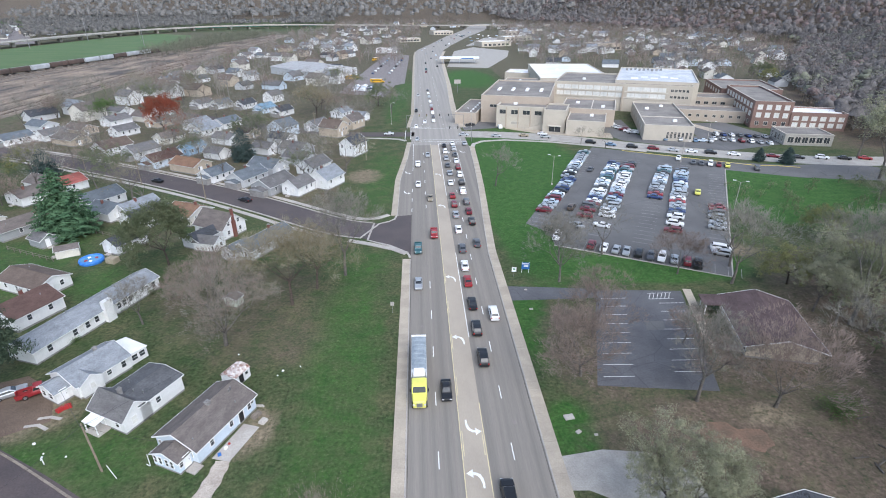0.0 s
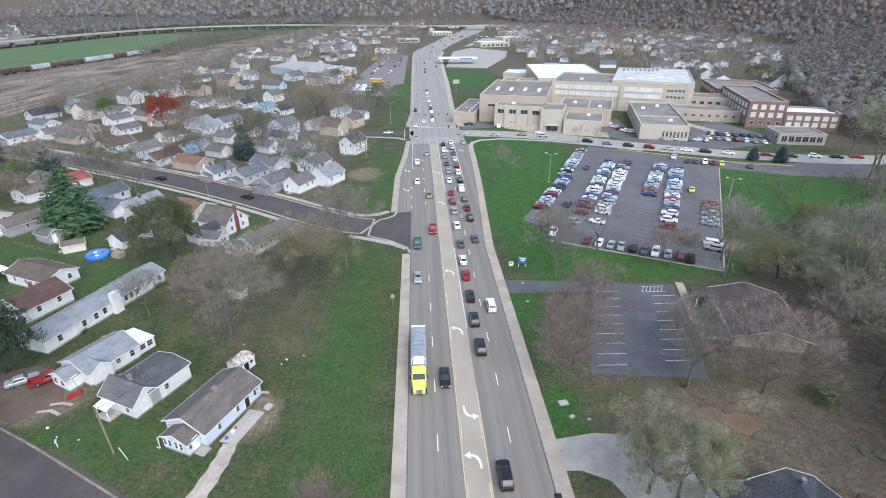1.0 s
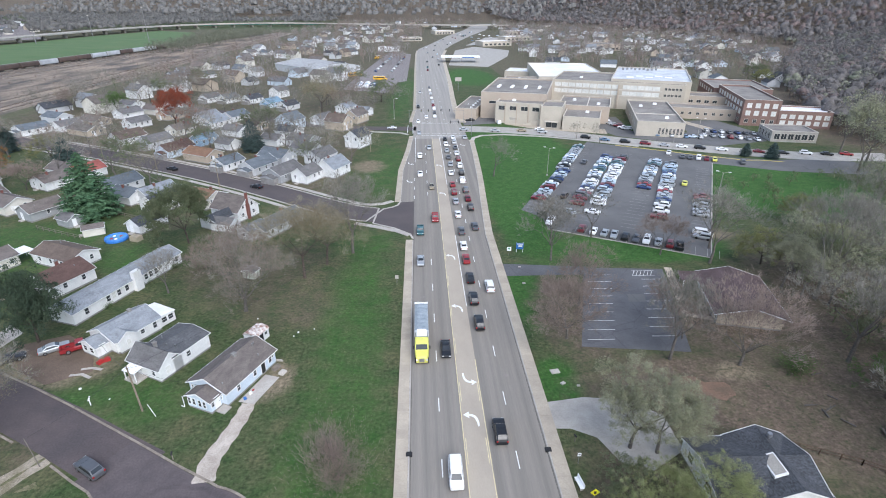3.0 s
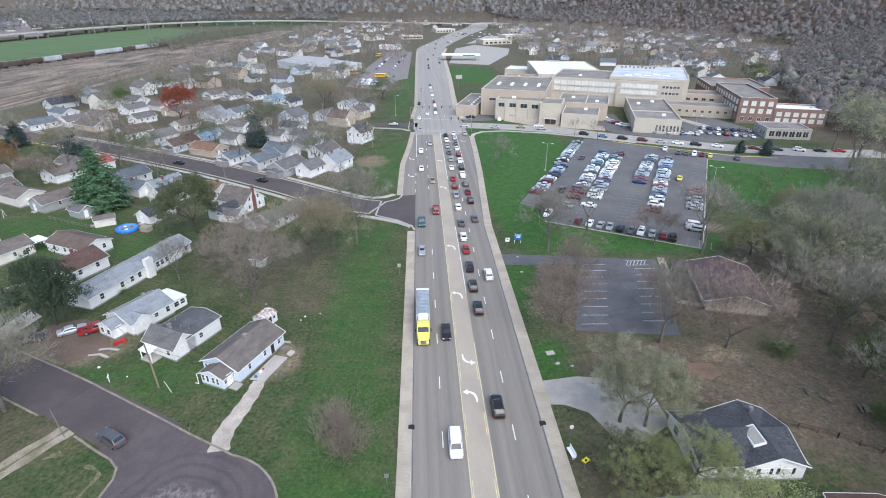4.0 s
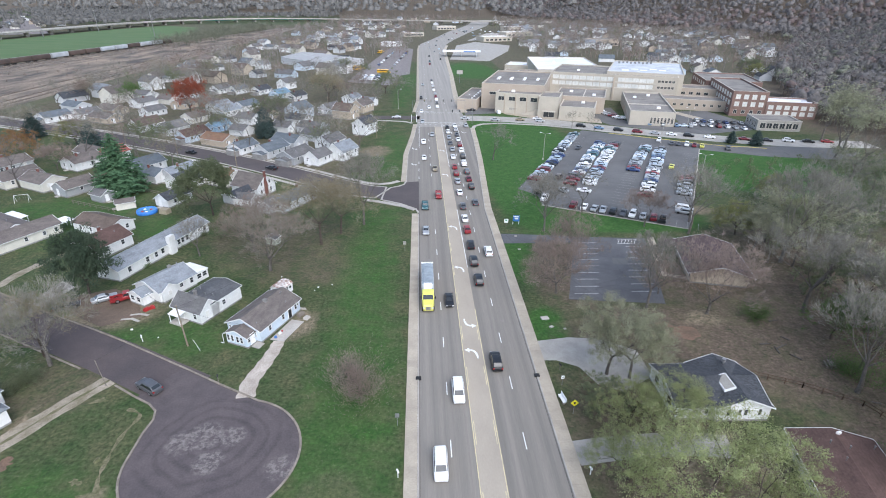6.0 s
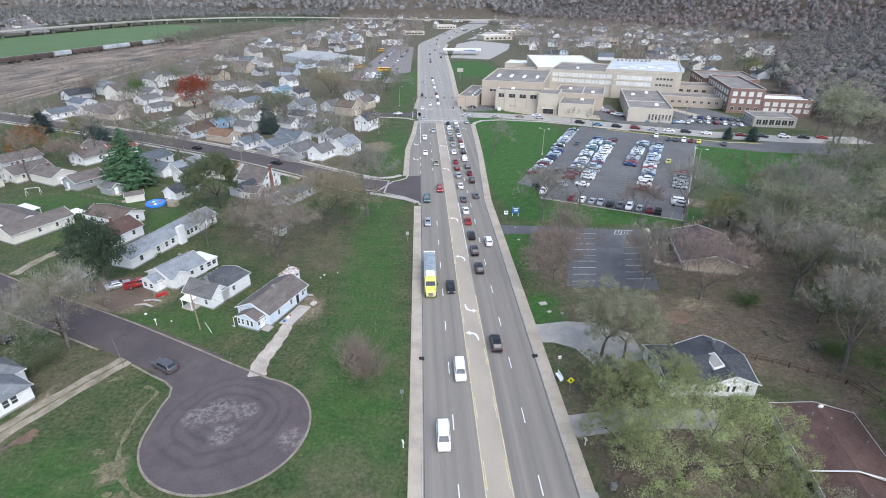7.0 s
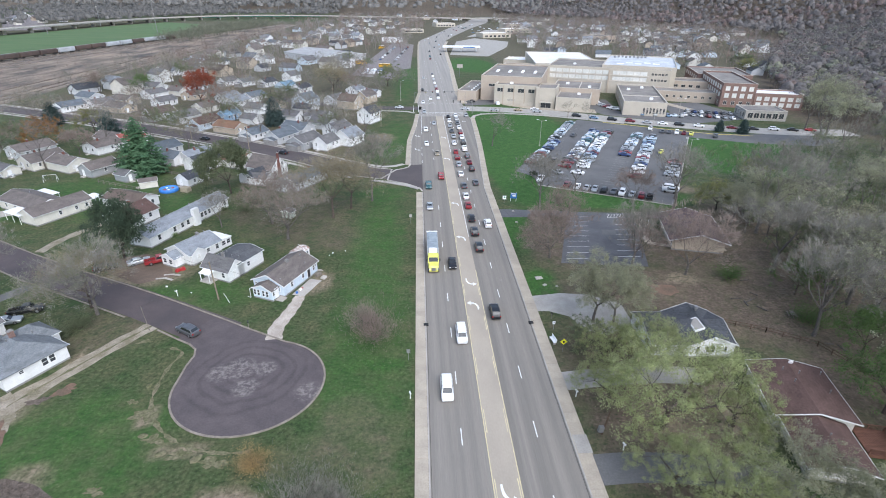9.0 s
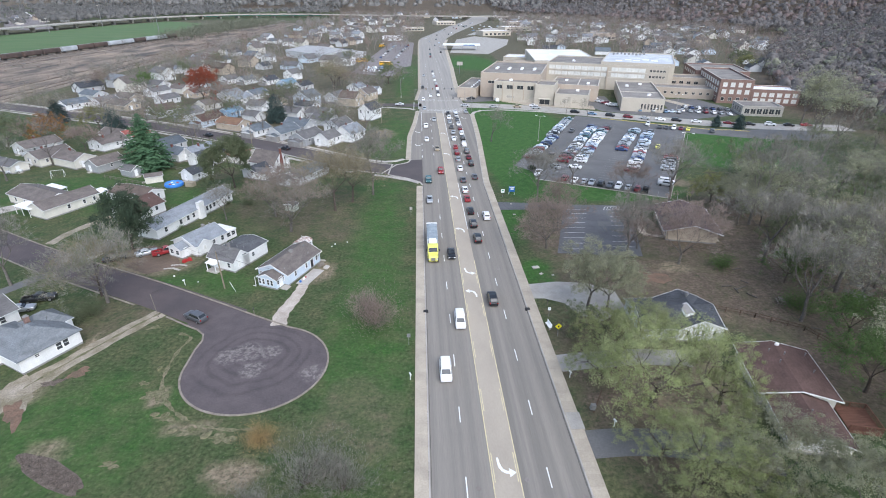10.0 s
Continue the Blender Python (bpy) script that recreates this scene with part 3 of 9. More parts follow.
def cover(x, y):
    def amount(rows):
        best = 0.0
        for a, b, rx, ry in rows:
            d = ((x - a) / rx) ** 2 + ((y - b) / ry) ** 2
            if d < 2.2:
                best = max(best, min(1.0, 1.25 - d * 0.62))
        return max(0.0, best)
    li = amount(LITTER)
    d = x - lerp(FOOT, y) if y > 150 else x - 205
    wild = step01(-60, 20, d)
    wild = max(wild, step01(1, 8, hill(x, y)))
    if y > 210 and d < 0 and x > -240 and not (-24 < x < 62 and y < 440):
        li = max(li, 1.0 if y > 300 else 0.62)
    if -225 < x < -33 and y > 92 - (x + 33) * 0.55:
        li = max(li, 1.0)
    if x < -225 and 150 < y < 1200:
        li = max(li, 0.9)
    return max(li * ((0.66 if y < 45 else 0.52) if x > 0 or y > 90 else 0.42), wild), amount(BARE) * 0.7, min(1.0, amount(LUSH) * (1.15 if x > -10 else 0.5)) * (1 - wild)


def axis(fine_a, fine_b, step, lo, hi):
    a = [fine_a + i * step for i in range(int((fine_b - fine_a) / step) + 1)]
    s, v, up = step, a[-1], []
    while v < hi:
        s *= 1.12
        v += s
        up.append(v)
    s, v, dn = step, a[0], []
    while v > lo:
        s *= 1.12
        v -= s
        dn.append(v)
    return dn[::-1] + a + up


def build_ground():
    xs, ys = axis(-140, 150, 2.5, -2600, 2600), axis(-70, 200, 2.5, -700, 4300)
    nx = len(xs)
    vs = [(x, y, hill(x, y)) for y in ys for x in xs]
    fs = [(j * nx + i, j * nx + i + 1, (j + 1) * nx + i + 1, (j + 1) * nx + i) for j in range(len(ys) - 1) for i in range(nx - 1)]
    me = bpy.data.meshes.new("ground")
    me.from_pydata(vs, [], fs)
    me.materials.append(turf)
    at = me.color_attributes.new("cover", "FLOAT_COLOR", "POINT")
    flat = []
    for x, y, z in vs:
        flat += [*cover(x, y), 1.0]
    at.data.foreach_set("color", flat)
    me.polygons.foreach_set("use_smooth", [True] * len(me.polygons))
    tagged(new("ground", me), "green and leaf-strewn late autumn turf with worn earth", "ground", kind="structure")


build_ground()

# ---- the main road ----
LEFT_EDGE = ((-260, -9.5), (60, -9.5), (62, -9.6), (86, -13.6), (122, -13.6), (150, -11.4), (176, -10.2), (205, -11.2), (240, -9.0), (468, -9.4), (582, -9.2), (659, -7.5), (753, 11.2), (951, 46.6), (1150, 92), (1500, 150))
RIGHT_EDGE = ((-260, 9.9), (62, 9.9), (79, 10.9), (113, 13.0), (140, 14.2), (164, 15.0), (200, 14.0), (234, 11.7), (280, 12.7), (353, 15.0), (465, 17.0), (578, 20.0), (660, 28), (748, 44.1), (945, 87.2), (1150, 140), (1500, 200))
ROAD_Y = [-260 + 20 * i for i in range(13)] + [5 * i for i in range(0, 52)] + [260 + 20 * i for i in range(63)]


def build_road():
    road = thing("road", pose(0, 0, 0), "five-lane grey road with a tan concrete turning lane", "road", kind="structure")
    g, c, far = Geo(), Geo(), Geo()
    for a, b in zip(ROAD_Y, ROAD_Y[1:]):
        la, lb, ra, rb = lerp(LEFT_EDGE, a), lerp(LEFT_EDGE, b), lerp(RIGHT_EDGE, a), lerp(RIGHT_EDGE, b)
        if b <= 170:
            g.prism([(la, a), (-1.75, a), (-1.75, b), (lb, b)], -0.3, 0.03)
            g.prism([(1.75, a), (ra, a), (rb, b), (1.75, b)], -0.3, 0.03)
            c.prism([(-1.745, a), (1.745, a), (1.745, b), (-1.745, b)], -0.3, 0.032)
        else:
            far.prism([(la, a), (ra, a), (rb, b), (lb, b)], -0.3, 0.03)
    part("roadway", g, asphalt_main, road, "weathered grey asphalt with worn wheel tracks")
    part("far_roadway", far, asphalt_far, road, "paler streaked road surface beyond the crossing")
    part("turning_lane", c, concrete_lane, road, "tan concrete centre lane")
    # dashed lane lines, 3 m of paint in every 12.2 m
    dash = Geo().box((0, 0, 0.034), (0.16, 3.05, 0.006)).mesh("lane_dash", paint_white)
    for i in range(-9, 14):
        y = 12.192 * i + 1.6
        part("lane_dash", dash, None, road).location = (5.4, y - 3.05, 0)
        if not 60 < y < 88:
            part("lane_dash", dash, None, road).location = (-5.05, y - 4.05, 0)
    for i in range(3):
        part("lane_dash", dash, None, road).location = (-9.4, 92 + 9 * i, 0)
    for i in range(12):
        part("lane_dash", dash, None, road).location = (-4.8, 212 + 18 * i, 0)
        part("lane_dash", dash, None, road).location = (5.6, 212 + 18 * i, 0)
    # solid yellow pair at each side of the turning lane, dashed on its inner side
    for s, y0, y1 in ((-1, -200, 172), (1, -200, 8.5)):
        part("yellow_line", Geo().box((s * 1.72, (y0 + y1) / 2, 0.034), (0.14, y1 - y0, 0.006)), paint_yellow, road)
        g = Geo()
        y = y0 + 5.3
        while y < min(y1, 60):
            g.box((s * 1.46, y, 0.034), (0.12, 4.6, 0.006))
            y += 12.192
        part("yellow_dashes", g, paint_yellow, road)
    part("white_line", Geo().box((1.76, 44, 0.034), (0.16, 36, 0.006)), paint_white, road)
    part("white_line", Geo().box((1.76, 138, 0.034), (0.16, 68, 0.006)), paint_white, road)
    part("white_line", Geo().box((9.0, 145, 0.034), (0.16, 54, 0.006)), paint_white, road)
    part("white_line", Geo().box((-9.3, 152, 0.034), (0.16, 40, 0.006)), paint_white, road)
    part("stop_line", Geo().box((6.0, 173, 0.034), (9.0, 0.5, 0.006)), paint_white, road)
    part("stop_line", Geo().box((-6.0, 206, 0.034), (9.0, 0.5, 0.006)), paint_white, road)
    for y in (176, 179.5, 203):
        part("crosswalk_line", Geo().box((1.5, y, 0.034), (22, 0.25, 0.006)), paint_white, road)
    for x in (-10.6, -13.2):
        part("crosswalk_line", Geo().box((x, 190, 0.034), (0.25, 18, 0.006)), paint_white, road)
    # curved left-turn arrows
    def arrow():
        g = Geo()
        pts = [(0.72, -1.7), (0.7, -0.9), (0.55, -0.2), (0.25, 0.35), (-0.2, 0.62), (-0.6, 0.7)]
        wd = (0.26, 0.34, 0.42, 0.46, 0.46, 0.42)
        left, right = ribbon(pts, lambda i: wd[i])
        for i in range(len(pts) - 1):
            g.prism([left[i], left[i + 1], right[i + 1], right[i]], 0.034, 0.04)
        g.prism([(-0.55, 1.4), (-1.45, 0.72), (-0.55, 0.0)], 0.034, 0.04)
        return g.mesh("turn_arrow", paint_white)
    am = arrow()
    for x, y, turned in ((0, -5.6, 0), (0, 3.2, 180), (0, 25.5, 0), (0, 49, 0), (0, 95, 0), (0, 127, 0), (0, -48.6, 180), (0, -57, 0), (5, 158, 0), (-11.3, 108, 180), (-11.3, 130, 180), (11.2, 158, 180)):
        o = part("turn_arrow", am, None, road)
        o.matrix_basis = pose(x, y, 0.002, 0, 0, turned)
    # iron covers and gutter joint
    lid = Geo().tube((0, 0, 0.03), (0, 0, 0.042), 0.35, 0.35, 12).mesh("manhole_cover", steel_rail)
    for x, y in ((2.6, -50.5), (7.3, -53.0), (9.1, -53.2), (-3.6, -51.5), (6.6, 4.0), (-7.0, 30.0)):
        part("manhole_cover", lid, None, road).location = (x, y, 0)
    for x in (-9.34, 9.74):
        part("gutter_joint", Geo().box((x, -70, 0.031), (0.05, 260, 0.004)), black_part, road)
    for x in (-9.55, 9.95):
        inlet = Geo().box((0, 0, 0.03), (0.9, 0.75, 0.2)).box((0, 0, 0.23), (0.55, 0.75, 0.04))
        part("storm_inlet", inlet, black_part, road, "dark cast-iron kerb inlet").location = (x, -12.2, 0)
    return road


build_road()


# ---- kerbs and slab pavements on both sides ----
def build_pavement(name, edge, y0, y1, sign, width, label):
    pav = thing(name, pose(0, 0, 0), label, "pavement", kind="structure")
    ys = [y0 + 3.0 * i for i in range(int((y1 - y0) / 3) + 1)]
    g = Geo()
    for a, b in zip(ys, ys[1:]):
        xa, xb = lerp(edge, a), lerp(edge, b)
        g.prism([(xa, a), (xa + sign * 0.2, a), (xb + sign * 0.2, b), (xb, b)], -0.2, 0.165)
    part("kerb", g, concrete_pale, pav)
    return pav


pav_w = build_pavement("pavement_west", LEFT_EDGE, -130, 60, -1, 2.0, "pale tan concrete pavement with kerb along the road")
pav_nw = build_pavement("pavement_northwest", LEFT_EDGE, 88, 177, -1, 1.6, "pale concrete pavement along a corner lawn")
pav_e = build_pavement("pavement_east", RIGHT_EDGE, -130, 168, 1, 2.1, "pale tan concrete pavement with kerb along the road")
pav_fw = build_pavement("pavement_far_west", LEFT_EDGE, 206, 640, -1, 2.0, "concrete pavement with kerb beyond the crossing")
pav_fe = build_pavement("pavement_far_east", RIGHT_EDGE, 204, 640, 1, 2.5, "concrete pavement with kerb beyond the crossing")
for pv, edge, y0, y1, sign, wd in ((pav_nw, LEFT_EDGE, 88, 177, -1, 1.7), (pav_fw, LEFT_EDGE, 206, 640, -1, 1.7), (pav_fe, RIGHT_EDGE, 204, 640, 1, 3.0)):
    g = Geo()
    ys = [y0 + 3.0 * i for i in range(int((y1 - y0) / 3) + 1)]
    for a, b in zip(ys, ys[1:]):
        xa, xb = lerp(edge, a) + sign * 0.22, lerp(edge, b) + sign * 0.22
        g.prism([(xa, a + 0.02), (xa + sign * wd, a + 0.02), (xb + sign * wd, b - 0.02), (xb, b - 0.02)], -0.2, 0.155)
    part("walk_slabs", g, concrete_walk, pv)

# ---- side streets, lots and drives ----
def paved(name, polys, material, label, z=0.03, category="road", kind="structure"):
    g = Geo()
    for i, p in enumerate(polys):
        g.prism(p, -0.3, z + 0.004 * i)
    return solid(name, g, material, label, category, kind)


def strip(name, pts, width, material, label, z=0.03, category="road", steps=5):
    line = smooth_line(pts, steps)
    left, right = ribbon(line, width)
    return solid(name, band(Geo(), left, right, -0.3, z), material, label, category, "structure"), left, right


SIDE = [(-18, 76.4), (-29, 80.2), (-40, 87.6), (-53, 97.2), (-73, 111), (-96, 125.2), (-123, 140.5), (-155, 157.5), (-190, 174), (-240, 198)]
side_street, s_left, s_right = strip("road_side_street", SIDE, 10.6, asphalt_side, "dark asphalt residential side street")
# flared mouth of the side street
mouth = [(-9.45, 61.5), (-10.2, 62.6), (-11.9, 64.6), (-15.0, 67.4), (-18.6, 69.5), (-21, 71.1), (-18.6, 81.8), (-16.0, 83.2), (-14.4, 84.9), (-13.62, 87.5), (-9.45, 88.2)]
paved("road_side_mouth", [mouth], asphalt_side, "dark asphalt mouth of the side street", z=0.036)
g = Geo()
for pts in ([(-9.6, 60), (-10.3, 62.6), (-12.0, 64.5), (-15.0, 67.3), (-18.6, 69.4), (-21, 71.0)] + s_right[2:], [(-13.7, 88.5), (-14.4, 85.1), (-16.0, 83.4), (-18.6, 82.0)] + s_left[2:]):
    side = -1 if pts[0][1] < 70 else 1
    l_, r_ = ribbon(pts, 0.5)
    for i in range(len(pts) - 1):
        g.prism([l_[i], l_[i + 1], r_[i + 1], r_[i]], -0.2, 0.15)
solid("kerb_side_street", g, concrete_pale, "pale concrete kerb of the side street", "kerb", "structure")
# pavement beside the side street
for nm, off in (("pavement_side_north", 7.4), ("pavement_side_south", -7.2)):
    line = smooth_line(SIDE[1:], 5)
    l1, r1 = ribbon(line, 2 * abs(off))
    e = l1 if off > 0 else r1
    a, b = ribbon(e, 1.5)
    solid(nm, band(Geo(), a, b, -0.2, 0.06), concrete_pale, "pale concrete footpath beside a lawn", "pavement", "structure")
a, b = ribbon([(-10.6, 62.3), (-14, 65.2), (-20, 68.4), (-26, 71.0)], 1.6)
solid("pavement_corner", band(Geo(), a, b, -0.2, 0.17), concrete_pale, "pale concrete corner footpath", "pavement", "structure")
a, b = ribbon([(-16.2, 88.6), (-19, 86.4), (-23, 85.6), (-29, 87.8)], 1.6)
solid("pavement_corner_north", band(Geo(), a, b, -0.2, 0.17), concrete_pale, "pale concrete corner footpath", "pavement", "structure")

# the turning circle and its street
CUL = (-37.25, -26.95)
ring = [(CUL[0] + 11.35 * math.cos(a), CUL[1] + 10.9 * math.sin(a)) for a in [2 * math.pi * i / 48 for i in range(48)]]
paved("road_turning_circle", [ring, [(-48.6, -26), (-48.7, -22.4), (-48.4, -19.8), (-48.9, -18), (-50.5, -16.4), (-53.3, -14.8), (-49, -8.2), (-36, -15.6), (-30.5, -18.4), (-37, -27)]], asphalt_circle, "purplish brown asphalt turning circle with worn patches", z=0.033)
CST = [(-45.5, -13.8), (-52, -10.2), (-62, -4.6), (-76, 2.6), (-92, 10.4), (-108, 19.8), (-124, 29.4), (-150, 45), (-190, 67)]
cst, c_left, c_right = strip("road_court", CST, 8.2, asphalt_cul, "purplish brown asphalt court", z=0.03)
kpts = [(CUL[0] + 11.45 * math.cos(a), CUL[1] + 11.0 * math.sin(a)) for a in [radians(75 - i * 6) for i in range(0, 44)]]
g = Geo()
for pts in (kpts, [kpts[-1], (-48.8, -22.4), (-48.5, -19.8), (-49.0, -18), (-50.6, -16.5), (-53.4, -14.9), (-58, -12.0)], [kpts[0], (-36, -15.3), (-40.6, -12.8), (-48.3, -8.3), (-62.3, -0.3), (-70, 3.8), (-84, 10.9), (-100, 19.6), (-118, 30.2)], [(-66, -7.6), (-77, -1.9), (-95, 7.4), (-118, 21.0)]):
    l_, r_ = ribbon(pts, 0.3)
    band(g, l_, r_, -0.2, 0.13)
solid("kerb_court", g, kerb_stained, "stained concrete kerb round the turning circle", "kerb", "structure")


def blob(cx, cy, rx, ry, seed, n=26, rough=0.35, rz=0.0):
    r = random.Random(seed)
    ph = [r.uniform(0, 6.28) for _ in range(5)]
    out = []
    for i in range(n):
        a = 2 * math.pi * i / n
        k = 1 + rough * (0.5 * math.sin(2 * a + ph[0]) + 0.35 * math.sin(3 * a + ph[1]) + 0.4 * math.sin(5 * a + ph[2]) + 0.3 * math.sin(8 * a + ph[3]))
        x, y = rx * k * math.cos(a), ry * k * math.sin(a)
        out.append((cx + x * math.cos(rz) - y * math.sin(rz), cy + x * math.sin(rz) + y * math.cos(rz)))
    return out


# a faint trodden track beside the kerb
trk = smooth_line([(-53.4, -17.4), (-50.9, -18.8), (-51.5, -22.4), (-51.4, -26.9), (-50.5, -31), (-47.9, -35.1), (-44.9, -37.8), (-41.5, -39.6), (-37.6, -40.6), (-33.4, -40.6)], 5)
l_, r_ = ribbon(trk, lambda i: 0.5 + 0.28 * math.sin(i * 1.3) + 0.2 * math.sin(i * 3.1))
solid("worn_track", band(Geo(), l_, r_, -0.1, 0.012), worn_turf, "faint trodden track in the grass", "track", "structure")
for i, (x, y, a_, b_) in enumerate(((-50.4, -33.2, 1.5, 1.2), (-46.9, -38, 1.3, 0.8), (-42.6, -40.6, 1.4, 0.7), (-37.6, -42.2, 1.6, 0.9), (-50.5, -46, 1.0, 0.6), (-53.4, -30.5, 0.7, 0.5), (-58.6, -15.4, 0.9, 0.6))):
    solid("worn_patch", Geo().prism(blob(x, y, a_, b_, 60 + i, 30, 0.6), -0.1, 0.01), worn_turf, "thin worn patch of earth in the grass", "worn patch", "structure")

solid("bare_earth", Geo().prism(blob(37.6, -0.6, 4.6, 3.0, 91, 30, 0.35, -0.35), -0.1, 0.012), earth_red, "bare reddish earth under trees", "bare earth", "structure")

# dirt lane, gravel drive, earth yard
LANE = [(-59.6, -10.6), (-63, -15.8), (-68, -24.5), (-73, -34), (-80, -47), (-90, -64)]
strip("driveway_dirt_lane", LANE, lambda i: 3.0 + 0.04 * i + 0.3 * math.sin(i * 1.7) + max(0.0, i - 11) * 0.42, lane_dirt, "pale rutted dirt lane", 0.012, "driveway")
a, b = ribbon(smooth_line(LANE, 5), lambda i: 0.4 + 0.35 * math.sin(i * 2.3))
solid("driveway_middle", band(Geo(), a, b, -0.1, 0.02), worn_turf, "brown grassy middle of a dirt lane", "driveway", "structure")
strip("driveway_gravel", [(-36.4, -15.6), (-36.7, -12), (-35.8, -8), (-35.0, -3.8), (-34.8, -1.0)], lambda i: 2.9 - 0.04 * i + 0.25 * math.sin(i * 1.9), gravel_pale, "pale gravel drive beside a cottage", 0.045, "driveway")
solid("driveway_pad", Geo().prism([(-36.5, -0.5), (-33.9, -1.2), (-31.5, 5.1), (-34.0, 5.9)], -0.2, 0.06), concrete_pale, "stained concrete drive slab", "driveway", "structure")
solid("yard_earth", Geo().prism([(-63.5, 8.0), (-69.5, 4.8), (-78, 9.6), (-83, 15.2), (-74, 19.0), (-67, 14.8)], -0.2, 0.034), dirt, "bare brown earth parking yard", "yard", "structure")
g = Geo()
for a, b in (((-65.8, 8.6), (-62.2, 8.4)), ((-66.8, 7.0), (-63.0, 6.3))):
    l_, r_ = ribbon([a, ((a[0] + b[0]) / 2, a[1] + 0.3), b], 0.55)
    band(g, l_, r_, 0.0, 0.05)
solid("pavement_wheel_tracks", g, concrete_pale, "two pale concrete wheel strips", "driveway", "structure")
strip("driveway_west_lawn", [(-128, 41.5), (-124, 45.5), (-119.5, 47.5)], 5.2, concrete_pale, "pale concrete drive to a bungalow", 0.04, "driveway")

solid("driveway_slab", Geo().prism([(-88.6, 13.0), (-84.6, 12.1), (-83.0, 20.0), (-87.2, 22.9)], -0.2, 0.05), concrete_pale, "pale concrete parking slab beside the court", "driveway", "structure")
strip("driveway_worn_path", [(-99.6, 20.6), (-98.6, 27.3), (-95.1, 35.2), (-89, 44)], lambda i: 2.3 + 0.3 * math.sin(i * 1.9), lane_dirt, "worn earth drive across a lawn", 0.02, "driveway")
strip("driveway_court_side", [(-89.6, 6.6), (-93.6, 0.6), (-98.0, -6.5)], 3.0, asphalt_lot, "narrow grey asphalt drive", 0.026, "driveway")
for q, (x, y, a_, b_, m_, words) in enumerate(((-65.0, -27.6, 1.7, 1.0, earth_red, "bare reddish earth beside a lane"), (-67.6, -29.8, 1.3, 0.8, mulch, "dark bare soil beside a lane"), (-71.6, -32.6, 2.6, 3.6, lane_dirt, "bare tan earth yard before a house"), (-69.0, -36.4, 1.2, 3.0, earth_red, "bare reddish earth beside a lane"))):
    solid("bare_earth", Geo().prism(blob(x, y, a_, b_, int(-x * 7), 30, 0.45, 0.5), -0.1 - 0.01 * q, 0.022 + 0.006 * q), m_, words, "bare earth", "structure")

# drives on the east side
solid("driveway_east", Geo().prism([(11.9, -2.7), (18, -1.8), (24, -2.6), (29, -6.2), (29, -13), (23, -16.5), (19.4, -14.6), (17.6, -10.2), (14.2, -8.3), (11.9, -8.2)], -0.3, 0.05), concrete_grey, "light grey concrete drive", "driveway", "structure")
strip("driveway_east_second", [(11.9, -28.3), (18, -27.6), (27, -27.2), (34, -28)], 4.2, concrete_grey, "light grey concrete drive", 0.05, "driveway")
strip("driveway_east_third", [(11.9, -45.2), (18, -45.0), (26, -46), (36, -49)], 4.8, asphalt_lot, "grey asphalt drive", 0.05, "driveway")
solid("pavement_new_slab", Geo().box((11.2, -41, 0.0), (2.0, 3.2, 0.172)), concrete_grey, "new pale concrete slab", "pavement", "structure")

# chapel lot
paved("parking_chapel", [[(21.6, 11.4), (40.9, 9.0), (49.3, 40.4), (31.0, 42.0)], [(12.0, 44.6), (12.0, 38.6), (31.0, 38.6), (31.4, 42.4)]], asphalt_blue, "dark bluish asphalt lot with faded white stalls", category="parking lot")
strip("pavement_chapel", [(45.9, 21.5), (48.6, 32), (50.8, 41)], 1.7, concrete_walk, "pale concrete walk beside a lot", 0.12, "pavement", 2)
strip("pavement_chapel_front", [(45.5, 21.2), (54, 18.2), (63, 16.8)], 1.4, concrete_walk, "pale concrete walk", 0.1, "pavement", 2)
g = Geo()
for i in range(9):
    y = 13.4 + 3.1 * i
    x = 22.3 + (y - 11.4) * 0.31
    g.box((x + 3.0, y, 0.032), (5.2, 0.1, 0.006), -0.03)
    if i < 8:
        g.box((x + 15.4, y + 0.6, 0.032), (5.2, 0.1, 0.006), -0.03)
for i in range(6):
    g.box((41.6 + i * 0.85, 38.6, 0.032), (0.1, 2.4, 0.006), -0.5)
g.box((43.8, 37.5, 0.032), (5.2, 0.1, 0.006), 0.0).box((44.2, 39.8, 0.032), (5.2, 0.1, 0.006), 0.0)
solid("marking_chapel_stalls", g, paint_white, "faded white parking stall lines", "marking", "structure")
paved("patch_chapel_lot", [[(36, 26.4), (39.6, 26.2), (40.4, 29.2), (36.8, 29.5)]], asphalt_lot, "lighter repair patch in the lot", z=0.036, category="patch")

# ---- the school's big lot, in its own frame: u along the south edge, v northwards ----
LOT_O, LOT_A = (29.4, 67.1), radians(-28)


def lot(u, v):
    c, s = math.cos(LOT_A), math.sin(LOT_A)
    return (LOT_O[0] + u * c - v * s, LOT_O[1] + u * s + v * c)


paved("parking_school", [[lot(*p) for p in ((-0.5, -2.6), (40.3, -2.6), (40.3, 88.2), (40.3, 99.5), (0, 100.5), (-10.5, 101), (-12.4, 60), (-11.6, 8.2), (-4.2, 5.0))], [lot(*p) for p in ((40.2, 88.0), (64, 88.6), (78, 92.5), (92, 97), (100, 112), (84, 117), (62, 104), (40.2, 99.4))]], asphalt_lot, "large grey asphalt school parking lot", category="parking lot")
g = Geo()
for i in range(30):
    for u in (-9.0, 2.4, 8.2, 19.6, 26.4, 37.6):
        if u > 30 and i > 26:
            continue
        p = lot(u, 8 + 2.75 * i)
        g.box((p[0], p[1], 0.032), (5.0, 0.1, 0.006), LOT_A)
